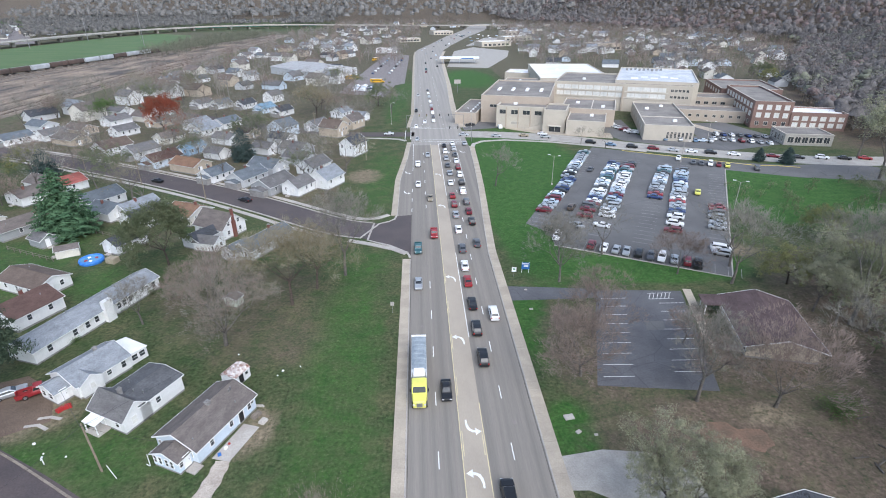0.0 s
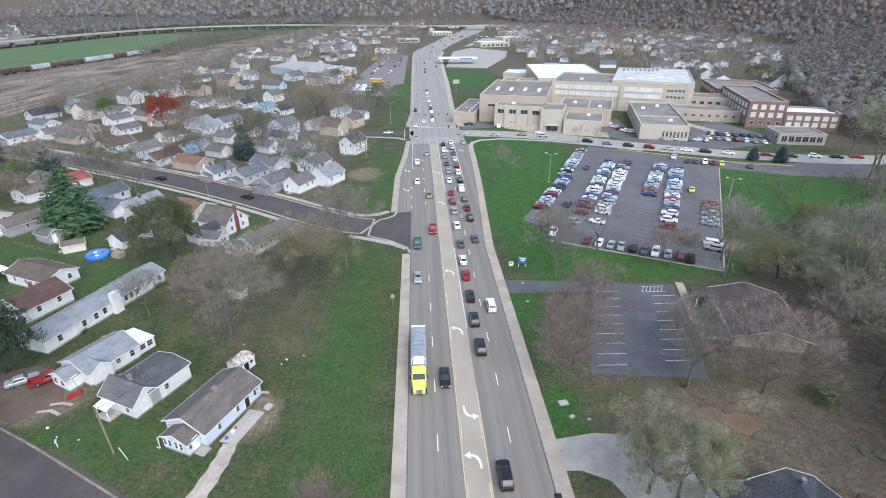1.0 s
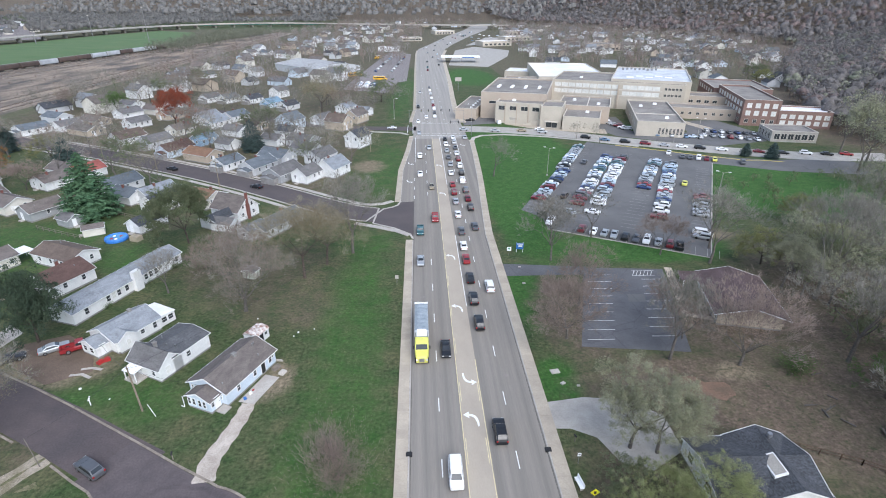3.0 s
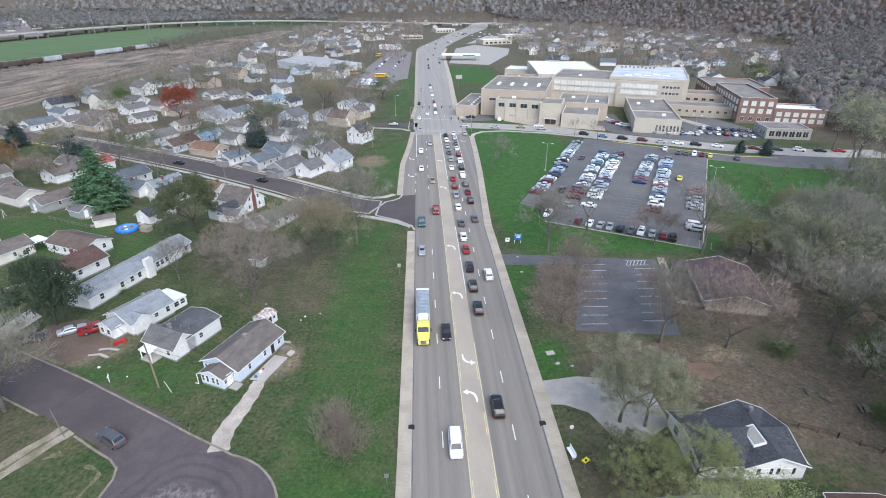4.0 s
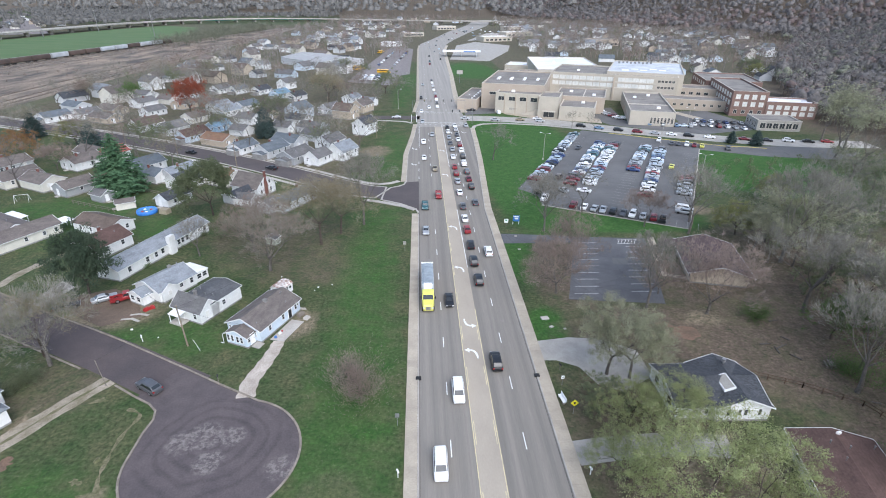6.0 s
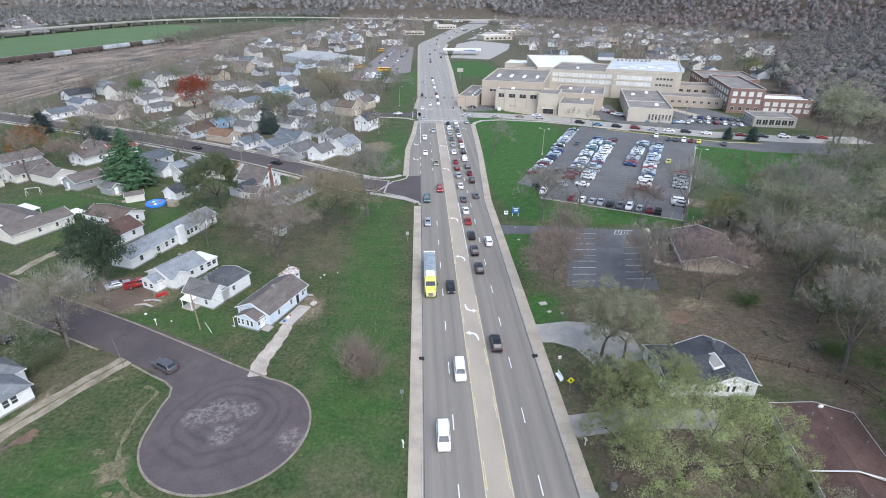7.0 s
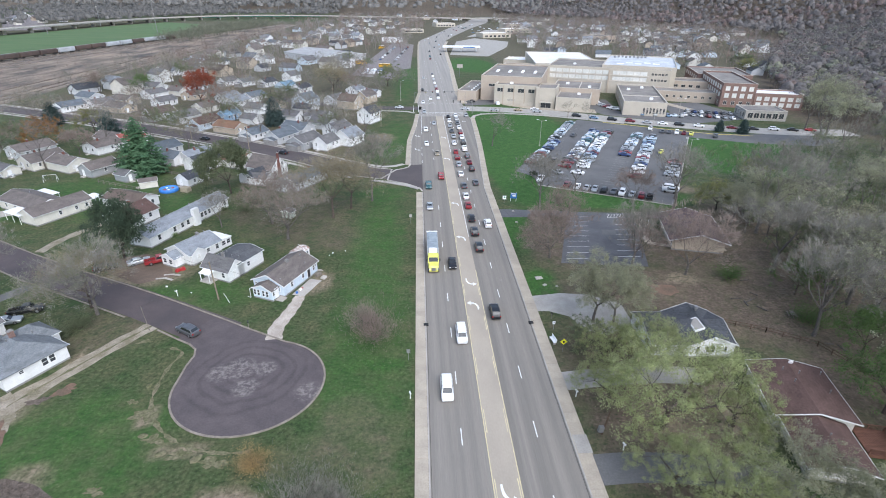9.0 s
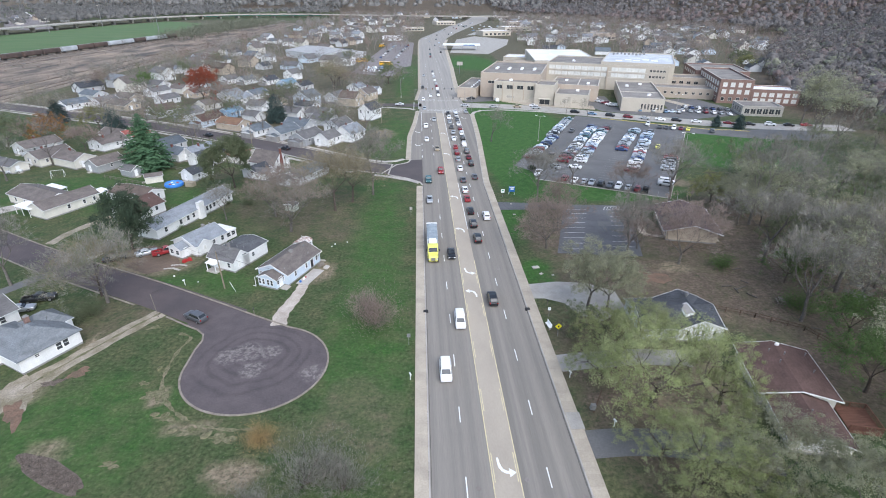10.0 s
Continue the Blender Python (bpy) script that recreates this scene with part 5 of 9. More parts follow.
def car(kind, paint, x, y, heading, where, group="", detail=None):
    """A vehicle whose nose points along heading (degrees from +y, anticlockwise)."""
    nm = {"sedan": "car", "suv": "suv", "van": "minivan", "pickup": "pickup_truck"}[kind]
    o = thing(nm, pose(x, y, 0.045, 0, 0, heading + 180), "%s %s %s" % (PAINT_WORDS.get(paint, paint), CAR_WORDS[kind], where), "car" if kind != "pickup" else "pickup truck", group)
    made = []
    far = detail if detail is not None else (0 if y < 112 and x < 16 else (1 if y < 200 else 2))
    for name, me, m, par, lab in car_base(kind, paint):
        if (far and name in ("rim", "headlight", "taillight")) or (far == 2 and name in ("rear_window", "side_window", "wheel")):
            made.append(None)
            continue
        p = part(name, me, None, o if par is None or name != "rim" else made[par], lab)
        if m is not None:
            p.matrix_basis = m
        made.append(p)
    return o


# ---- kinds of things: trees ----
def branch_tree(seed, h, spread, fork, tilt, levels, trunk_r, droop=0.0, bole=0.3):
    """Limbs of a broadleaf tree: returns the wood and the outer twig ends with their directions."""
    r = random.Random(seed)
    g = Geo()
    ends = []
    def grow(p, d, ln, rad, lev):
        n = 3 if lev < 2 else (2 if lev < 4 else 1)
        for s in range(n):
            d2 = (d + Vector((r.uniform(-1, 1), r.uniform(-1, 1), r.uniform(-0.3, 0.6) - droop * lev)) * (0.12 + 0.08 * lev)).normalized()
            q = p + d2 * (ln / n)
            r2 = rad * (0.8 if lev else 0.86)
            g.tube(p, q, rad, r2, 6 if lev == 0 else (5 if lev == 1 else 3), caps=False)
            p, d, rad = q, d2, r2
            if lev >= levels - 1 or (lev == levels - 2 and s > 0):
                ends.append((p.copy(), d.copy()))
        if lev >= levels:
            return
        cnt = fork[min(lev, len(fork) - 1)]
        ph = r.uniform(0, 6.28)
        for i in range(cnt):
            a = ph + 2 * math.pi * i / cnt + r.uniform(-0.4, 0.4)
            ti = radians(tilt) * r.uniform(0.55, 1.25)
            u = d.orthogonal().normalized()
            w = d.cross(u)
            nd = (d * math.cos(ti) + (u * math.cos(a) + w * math.sin(a)) * math.sin(ti) * spread + Vector((0, 0, 0.12 - droop))).normalized()
            k = (0.95 if lev == 0 else 0.72) * 0.3 / bole if lev == 0 else 0.7
            grow(p - d * r.uniform(0, 0.3) * ln / n, nd, ln * k * r.uniform(0.85, 1.15), rad * r.uniform(0.5, 0.68), lev + 1)
    grow(Vector((0, 0, -0.1)), Vector((0, 0, 1)), h * bole, trunk_r, 0)
    return g, ends


def twig_mesh(name, ends, material, count, length, width, seed, up=0.4, wide=0.9):
    """Fine twigs as thin slivers that carry the limb ends on, each with a side shoot."""
    r = random.Random(seed)
    g = Geo()
    for i in range(count):
        p, d = ends[r.randrange(len(ends))]
        q = p + Vector((r.gauss(0, 1), r.gauss(0, 1), r.gauss(0, 0.8))) * wide * (0.35 if i % 3 else 1.0)
        t = (d * 1.3 + Vector((r.uniform(-0.9, 0.9), r.uniform(-0.9, 0.9), r.uniform(-0.5, 0.7) + up))).normalized()
        ln = length * r.uniform(0.4, 1.25)
        s = t.orthogonal().normalized()
        s = (s * math.cos(i) + t.cross(s) * math.sin(i)) * width * r.uniform(0.6, 1.3)
        k = len(g.v)
        g.v += [tuple(q - s), tuple(q + s), tuple(q + t * ln)]
        g.f.append((k, k + 1, k + 2))
    return g.mesh(name, material)


def leaf_mesh(name, ends, material, count, size, seed, wide=0.9, single=False, hang=0.0, clump=0.0, per=40):
    """Leaf sprays as small blades round the limb ends, gathered in clumps where a clump size is given."""
    r = random.Random(seed)
    g = Geo()
    c, rad = None, 1.0
    for i in range(count):
        if not clump or i % per == 0:
            p, d = ends[r.randrange(len(ends))]
            c = p + d * wide * 0.5 + Vector((r.gauss(0, 1), r.gauss(0, 1), r.gauss(0, 0.75) - hang * abs(r.gauss(0, 1)))) * wide
            rad = clump * r.uniform(0.6, 1.4)
        q = c + (Vector((r.gauss(0, 1), r.gauss(0, 1), r.gauss(0, 0.6) - hang * abs(r.gauss(0, 1)))) * rad if clump else Vector((0, 0, 0)))
        t = Vector((r.uniform(-1, 1), r.uniform(-1, 1), r.uniform(-1, 1) - hang)).normalized()
        s = t.orthogonal().normalized()
        s = s * math.cos(i * 1.7) + t.cross(s) * math.sin(i * 1.7)
        a, b = size * r.uniform(0.6, 1.3), size * r.uniform(0.35, 0.65)
        k = len(g.v)
        if single:
            g.v += [tuple(q - t * a), tuple(q + s * b * 1.5), tuple(q + t * a)]
            g.f.append((k, k + 1, k + 2))
            continue
        g.v += [tuple(q - t * a), tuple(q + s * b), tuple(q + t * a), tuple(q - s * b)]
        g.f.append((k, k + 1, k + 2, k + 3))
    return g.mesh(name, material)


def tri_mesh(name, v, material, skin=None, corner=None):
    """A mesh of loose triangles from an array of corners, with a smooth skin of shared corners beside them."""
    v = np.asarray(v).reshape(-1, 3)
    loose = len(v) // 3
    index = np.arange(len(v))
    if skin is not None:
        index = np.concatenate([index, corner + len(v)])
        v = np.concatenate([v, skin])
    m = len(index) // 3
    me = bpy.data.meshes.new(name)
    me.vertices.add(len(v))
    me.vertices.foreach_set("co", v.ravel())
    me.loops.add(len(index))
    me.loops.foreach_set("vertex_index", index)
    me.polygons.add(m)
    me.polygons.foreach_set("loop_start", np.arange(m) * 3)
    me.polygons.foreach_set("use_smooth", np.arange(m) >= loose)
    me.update(calc_edges=True)
    me.materials.append(material)
    return me


def unit(a):
    return a / np.maximum(np.linalg.norm(a, axis=-1, keepdims=True), 1e-6)


def spray_mesh(name, ends, material, clumps, per, rad, size, seed, flat=0.7, hang=0.0):
    """Foliage in separate leafy clumps at the limb ends: small blades that lie round each clump's surface."""
    rng = np.random.default_rng(seed)
    pts, way = np.array([tuple(p) for p, d in ends]), np.array([tuple(d) for p, d in ends])
    i = rng.permutation(np.resize(np.arange(len(pts)), clumps))
    c = pts[i] + way[i] * rad * 0.5 + rng.normal(size=(clumps, 3)) * rad * 0.5
    r_ = rad * rng.uniform(0.55, 1.35, (clumps, 1, 1))
    o = unit(rng.normal(size=(clumps, per, 3))) * rng.uniform(0.25, 1.0, (clumps, per, 1)) ** 0.5 * (1 + 0.25 * rng.normal(size=(clumps, per, 1)))
    o = o * np.array([1, 1, flat]) * r_
    if hang:
        o[:, :, 2] -= hang * r_[:, :, 0] * np.abs(rng.normal(size=(clumps, per)))
    q = c[:, None, :] + o
    n = unit(unit(o) * 0.8 + np.array([0, 0, 0.55]) + rng.normal(size=o.shape) * 0.4)
    t = unit(np.cross(n, rng.normal(size=o.shape)))
    s = np.cross(t, n)
    a, b = size * rng.uniform(0.6, 1.4, (clumps, per, 1)), size * rng.uniform(0.4, 0.75, (clumps, per, 1))
    return tri_mesh(name, np.stack([q - t * a - s * b, q - t * a * 0.6 + s * b, q + t * a], 2), material)


def conifer_meshes(seed, h, r0, material, tiers, per, taper=0.8):
    r = random.Random(seed)
    wood = Geo().tube((0, 0, -0.1), (0, 0, h * 0.96), 0.035 * h * 0.5, 0.03, 7)
    g = Geo()
    for i in range(tiers):
        f = i / (tiers - 1)
        z = h * (0.1 + 0.88 * f)
        rad = r0 * (1 - f) ** taper * min(1.0, 0.72 + 1.6 * f) + 0.12
        n = max(4, int(per * (1 - f * 0.75)))
        ph = r.uniform(0, 6)
        for j in range(n):
            a = ph + 2 * math.pi * j / n + r.uniform(-0.25, 0.25)
            ln = rad * r.uniform(0.72, 1.12)
            d = Vector((math.cos(a), math.sin(a), -0.18 + 0.25 * f + r.uniform(-0.1, 0.1)))
            p = Vector((0, 0, z + r.uniform(-0.15, 0.15) * h / tiers * 2))
            if j % 3 == 0:
                wood.tube(p, p + d * ln * 0.8, 0.03, 0.01, 3, caps=False)
            m = max(3, int(ln * 4.5))
            for s in range(m):
                c = p + d * ln * (s + 0.5) / m
                for q in range(3):
                    sd = Vector((-math.sin(a), math.cos(a), 0)) * r.uniform(-1, 1) * (0.34 + 0.1 * ln) + Vector((0, 0, r.uniform(-0.3, 0.08)))
                    e = c + sd + d * r.uniform(0.1, 0.35)
                    w = Vector((r.uniform(-1, 1), r.uniform(-1, 1), r.uniform(-1, 1))).normalized() * r.uniform(0.1, 0.2)
                    k = len(g.v)
                    g.v += [tuple(c - w), tuple(c + w), tuple(e + sd * 0.2)]
                    g.f.append((k, k + 1, k + 2))
    return wood, g.mesh("crown", material)


TREES = {}


def tree_kind(key, label, wood, wood_mat, crowns, category="tree", name="tree"):
    TREES[key] = (label, wood.mesh("trunk", wood_mat, True), crowns, category, name)


def make_tree_kinds():
    for i in range(3):
        w, e = branch_tree(10 + i, 12.5, 1.1, (5, 4, 3, 3), 36, 4, 0.26)
        tree_kind("bare%d" % i, "bare grey-brown deciduous tree with fine twigs", w, bark_grey, [("crown", twig_mesh("crown", e, twig_grey, 7400, 0.66, 0.018, i, wide=0.4))])
    for i in range(2):
        w, e = branch_tree(20 + i, 10.5, 1.05, (6, 4, 3, 3), 36, 4, 0.2, bole=0.17)
        tree_kind("rosy%d" % i, "nearly bare tree with rosy brown twigs", w, bark_grey, [("crown", twig_mesh("crown", e, twig_red, 8200, 0.55, 0.02, 50 + i, wide=0.42)), ("foliage", leaf_mesh("foliage", e, twig_red, 1600, 0.065, 90 + i, wide=0.5, single=True))])
    w, e = branch_tree(26, 12, 1.15, (6, 4, 3, 3), 38, 4, 0.26, bole=0.19)
    tree_kind("rosygrey", "broad bare tree with dense rosy grey twigs", w, bark_grey, [("crown", twig_mesh("crown", e, twig_red, 7000, 0.45, 0.018, 58, wide=0.6)), ("twig_spray", twig_mesh("twig_spray", e, twig_grey, 6000, 0.5, 0.016, 59, wide=0.55))])
    w, e = branch_tree(33, 11.5, 1.15, (5, 4, 3, 3), 40, 4, 0.24, bole=0.2)
    tree_kind("sparse", "nearly bare tree with a few dull green leaves", w, bark_grey, [("twig_spray", twig_mesh("twig_spray", e, twig_grey, 6400, 0.7, 0.016, 160, wide=0.45)), ("crown", spray_mesh("crown", e, leaf_dull, 160, 24, 0.7, 0.06, 161, 0.8))])
    for i in range(2):
        w, e = branch_tree(30 + i, 11, 1.25, (5, 4, 3, 3), 44, 4, 0.22)
        tree_kind("olive%d" % i, "thinning tree with olive and tan leaves", w, bark_brown, [("twig_spray", twig_mesh("twig_spray", e, twig_olive, 6000, 0.6, 0.018, 60 + i, wide=0.45)), ("crown", leaf_mesh("crown", e, leaf_tan, 9000, 0.075, 61 + i, wide=0.5, single=True))])
    for i in range(3):
        w, e = branch_tree(40 + i, 12, 1.4, (4, 4, 4, 3), 50, 4, 0.36, droop=0.03, bole=0.2)
        tree_kind("willow%d" % i, "spreading tree with thin yellowish green leaves", w, bark_brown, [("crown", spray_mesh("crown", e, leaf_willow, 300 if i == 0 else 340, 90, 0.62, 0.07, 70 + i, 0.75, 0.2)), ("twig_spray", twig_mesh("twig_spray", e, twig_olive, 2200, 0.6, 0.014, 72 + i, wide=0.4))])
    for i in range(2):
        w, e = branch_tree(45 + i, 10.5, 1.3, (4, 4, 3, 3), 40, 4, 0.24, droop=0.0, bole=0.3)
        tree_kind("sage%d" % i, "grey-green tree with thin fading leaves", w, bark_grey, [("crown", spray_mesh("crown", e, leaf_sage, 290, 84, 0.58, 0.072, 170 + i, 0.62, 0.1)), ("twig_spray", twig_mesh("twig_spray", e, twig_grey, 2000, 0.6, 0.013, 172 + i, wide=0.4))])
    for key, sd, hh, lab, mt_, cnt, sz_ in (("fullgreen", 50, 10, "broad leafy tree in dark dull green", leaf_dull, 15000, 0.19), ("green0", 50, 10, "leafy tree in dull green", leaf_dull, 8500, 0.155), ("green1", 51, 10, "leafy tree in light green", leaf_green, 8000, 0.13), ("rust", 52, 9, "tree in rust-red autumn leaf", leaf_rust, 8000, 0.15), ("orange", 53, 9, "tree in orange-brown autumn leaf", leaf_orange, 8000, 0.15), ("yellow", 54, 8, "tree in yellow-green autumn leaf", leaf_yellow, 7000, 0.14)):
        w, e = branch_tree(sd, hh, 1.3, (5, 4, 3, 2), 42, 4, 0.22, bole=0.24)
        tree_kind(key, lab, w, bark_brown, [("crown", spray_mesh("crown", e, mt_, cnt // 44, 62, 0.68, sz_ * 0.72, sd + 30, 0.7))])
    wd, c = conifer_meshes(1, 12.0, 5.6, needle_green, 26, 22, 0.7)
    tree_kind("spruce", "tall dark green pine", wd, bark_brown, [("crown", c)], "conifer", "conifer")
    w, e = branch_tree(58, 9.0, 1.15, (7, 4, 3), 46, 3, 0.2, bole=0.2)
    tree_kind("dark", "broad very dark green conifer", w, bark_brown, [("crown", spray_mesh("crown", e + [(p * 0.6 + Vector((0, 0, 0.4)), d) for p, d in e], needle_dark, 300, 80, 0.7, 0.1, 88, 0.55))], "conifer", "conifer")
    wd, c = conifer_meshes(3, 9, 4.2, needle_blue, 24, 22, 0.55)
    tree_kind("bluespruce", "dense blue-green garden spruce", wd, bark_brown, [("crown", c)], "conifer", "conifer")
    def bush(seed, mat_, label, key, twiggy=False):
        r = random.Random(seed)
        g = Geo()
        ends = []
        for i in range(16):
            d = Vector((r.uniform(-1, 1), r.uniform(-1, 1), r.uniform(0.5, 1.3))).normalized()
            p = Vector((0, 0, -0.05))
            q = p + d * r.uniform(0.8, 1.6)
            g.tube(p, q, 0.016, 0.006, 3, caps=False)
            ends += [(q, d), ((p + q) / 2, d), (p * 0.25 + q * 0.75, d)]
        cr = twig_mesh("crown", ends, mat_, 5200, 0.27, 0.0045, seed, wide=0.55) if twiggy else leaf_mesh("crown", ends, mat_, 4600, 0.05, seed, wide=0.4, single=True)
        tree_kind(key, label, g, bark_brown, [("crown", cr)], "bush", "bush")
    bush(5, leaf_straw, "rounded orange-brown bush on grass", "bush_orange")
    bush(6, leaf_green, "bright green bush on leaf litter", "bush_green")
    bush(7, leaf_dull, "dull green shrub with thin leaves", "bush_dull")
    bush(8, twig_grey, "bare grey twiggy shrub", "bush_bare", True)
    bush(9, twig_red, "bare tan twiggy shrub on a lawn", "bush_tan", True)
    # lighter kinds for the middle distance
    for key, mt_, lab, leafy_ in (("midbare0", twig_grey, "bare grey-brown tree of the wood", 0), ("midbare1", twig_grey, "bare grey tree with upright limbs", 0), ("midrosy", twig_red, "bare rosy brown garden tree", 0), ("midolive", twig_olive, "thinning olive brown garden tree", 0), ("midsage0", leaf_sage, "grey-green tree of the wood", 1), ("midsage1", leaf_sage, "fading grey-green tree with open crown", 1), ("midgreen", leaf_dull, "dull green tree of the wood", 1)):
        w, e = branch_tree(sum(map(ord, key)), 12.5, 1.15, (4, 3, 3, 2), 38, 4, 0.22, bole=0.26)
        cr = [("crown", spray_mesh("crown", e, mt_, 72, 30, 0.85, 0.14, 95, 0.7)), ("twig_spray", twig_mesh("twig_spray", e, twig_grey, 900, 0.8, 0.02, 96, wide=0.5))] if leafy_ else [("crown", twig_mesh("crown", e, mt_, 1900, 0.68, 0.028, 97, wide=0.5))]
        tree_kind(key, lab, w, bark_grey, cr)
    wd, c = conifer_meshes(9, 11, 3.0, needle_dark, 9, 8)
    tree_kind("farcon", "dark green conifer in the distance", wd, bark_brown, [("crown", c)], "conifer", "conifer")


make_tree_kinds()


def tree(key, x, y, s=1.0, rz=None, sz=None, label=""):
    if key[:4] == "bare" and y > 70 - 0.5 * abs(x):
        key = "midbare%d" % (int(abs(x)) % 2)
    lab, wood, crowns, cat, nm = TREES[key]
    rz = (x * 37.7 + y * 91.3) % 360 if rz is None else rz
    s = s * (1.0 if nm == "bush" else (1.6 if cat == "conifer" else 1.62))
    m = pose(x, y, hill(x, y) - 0.02, 0, 0, rz) @ Matrix.Diagonal((s, s, s * (sz or 1.0), 1))
    o = thing(nm, m, label or lab, cat)
    part("trunk", wood, None, o)
    for cn, me in crowns:
        tagged(part(cn, me, None, o), kind="stuff")
    return o


# ---- the cottages by the turning circle ----
def cottage_grey():
    h = thing("house", pose(-38.7, 5.3, 0, 0, 0, -24), "pale blue-white cottage with grey shingle roof and glazed porch", "house")
    wo, ro, mt = gable(h, 7.4, 11.6, 2.7, 1.7, SIDINGS["pale_blue"], ROOFS["taupe"])
    for y in (-3.2, 0.6, 4.4):
        add_window(h, 3.72, y, 1.75, 0.62, 1.15, 0)
    add_window(h, 3.72, 5.1, 2.0, 0.5, 0.55, 0)
    for y in (-3.5, 0.5, 3.8):
        add_window(h, -3.72, y, 1.75, 0.7, 1.1, math.pi)
    add_door(h, 3.73, 2.6, 0.35, 0, black_part)
    add_window(h, 2.5, -5.82, 1.7, 0.55, 1.0, -math.pi / 2)
    add_window(h, -3.0, -5.82, 1.9, 0.4, 0.6, -math.pi / 2)
    # glazed porch
    gable(h, 4.6, 2.3, 2.3, 1.0, SIDINGS["pale_blue"], ROOFS["taupe"], at=(0.3, -6.9), names=("porch_wall", "porch_roof"), over=0.25)
    for i in range(4):
        add_window(h, -1.55 + i * 0.9 + (0.25 if i > 1 else 0), -8.07, 1.45, 0.5, 1.15, -math.pi / 2)
    add_door(h, 2.62, -6.7, 0.3, 0, white_metal)
    add_window(h, 2.62, -7.6, 1.6, 0.5, 0.9, 0)
    add_chimney(h, 0.2, 0.4, 3.6, 1.2, foundation, 0.6)
    add_vents(h, [(0.8, 4.3, 4.2), (0.9, 3.9, 4.15), (2.4, -4.9, 3.2), (2.7, 3.0, 3.2)])
    part("step", Geo().box((3.5, -6.6, 0), (1.6, 1.6, 0.18)), concrete_pale, h)
    part("downpipe", Geo().tube((-3.2, -8.4, 0.1), (-2.5, -8.5, 0.16), 0.06, 0.06, 6).tube((-2.5, -8.4, 0.1), (-2.5, -8.4, 2.2), 0.05, 0.05, 6), white_trim, h)
    return h


cottage_grey()


def cottage_saltbox():
    h = thing("house", pose(-51.4, 10.9, 0, 0, 0, -26), "white cottage with grey front slope and dark low rear roof", "house")
    gable(h, 7.2, 7.6, 3.05, 0.75, SIDINGS["white"], ROOFS["charcoal"], at=(0, 1.4), over=0.3)
    gable(h, 4.6, 7.2, 2.6, 1.95, SIDINGS["white"], ROOFS["grey"], at=(0, -3.0), turn=90, over=0.3, names=("front_wall", "front_roof"))
    add_window(h, 3.62, 0.6, 1.9, 0.75, 0.95, 0)
    add_window(h, 3.62, -3.6, 1.6, 0.8, 1.3, 0, False)
    for x in (-2.2, 2.2):
        add_window(h, x, -5.33, 1.6, 0.7, 1.1, -math.pi / 2)
    add_door(h, -1.2, -5.34, 0.35, -math.pi / 2)
    part("porch_roof", Geo().slab([(-2.6, -5.4, 2.45), (-2.6, -7.3, 2.15), (0.2, -7.3, 2.15), (0.2, -5.4, 2.45)], 0.12), white_metal, h, "flat white porch roof")
    for x in (-2.4, 0.0):
        part("porch_post", Geo().box((x, -7.1, 0.3), (0.13, 0.13, 1.8)), white_trim, h)
    part("porch_floor", Geo().box((-1.2, -6.3, 0), (2.9, 2.0, 0.3)), concrete_pale, h)
    add_chimney(h, -0.3, -2.2, 3.9, 1.0, foundation, 0.5)
    add_vents(h, [(-1.9, 0.4, 3.7), (0.8, -0.9, 3.8), (2.2, -0.4, 3.6)])
    return h


cottage_saltbox()


def cottage_porch_room():
    h = thing("house", pose(-62.6, 18.2, 0, 0, 0, -29), "white cottage with pale grey roof and white sunroom", "house")
    gable(h, 7.3, 8.8, 2.7, 1.7, SIDINGS["white"], ROOFS["pale"])
    for y, hh in ((0.7, 0.8), (3.2, 1.3)):
        add_window(h, 3.67, y, 1.8, 0.75, hh, 0)
    gable(h, 3.4, 3.0, 2.7, 1.1, SIDINGS["white"], ROOFS["pale"], at=(2.7, -2.4), turn=90, names=("bay_wall", "bay_roof"), over=0.25)
    add_window(h, 4.23, -2.4, 1.7, 0.7, 1.0, 0, False)
    gable(h, 4.2, 2.6, 2.3, 1.0, SIDINGS["white"], ROOFS["pale"], at=(-0.3, -5.5), names=("porch_wall", "porch_roof"), over=0.25)
    for x in (-1.3, 0.5):
        add_window(h, x, -6.83, 1.45, 0.95, 1.0, -math.pi / 2)
    add_door(h, 1.83, -5.6, 0.35, 0)
    part("sunroom_roof", Geo().slab([(-2.6, 4.6, 2.75), (3.6, 4.6, 2.75), (3.5, 7.9, 2.4), (-2.4, 7.9, 2.4)], 0.14), white_metal, h, "flat white metal sunroom roof")
    part("sunroom_wall", Geo().box((0.5, 6.1, 0.2), (5.6, 3.3, 2.15)), SIDINGS["white"], h)
    for y in (5.4, 6.8):
        add_window(h, 3.32, y, 1.5, 1.0, 1.0, 0)
    add_chimney(h, -0.3, 1.6, 3.9, 1.0, foundation, 0.55)
    add_vents(h, [(-0.6, 3.6, 4.3)])
    return h


cottage_porch_room()


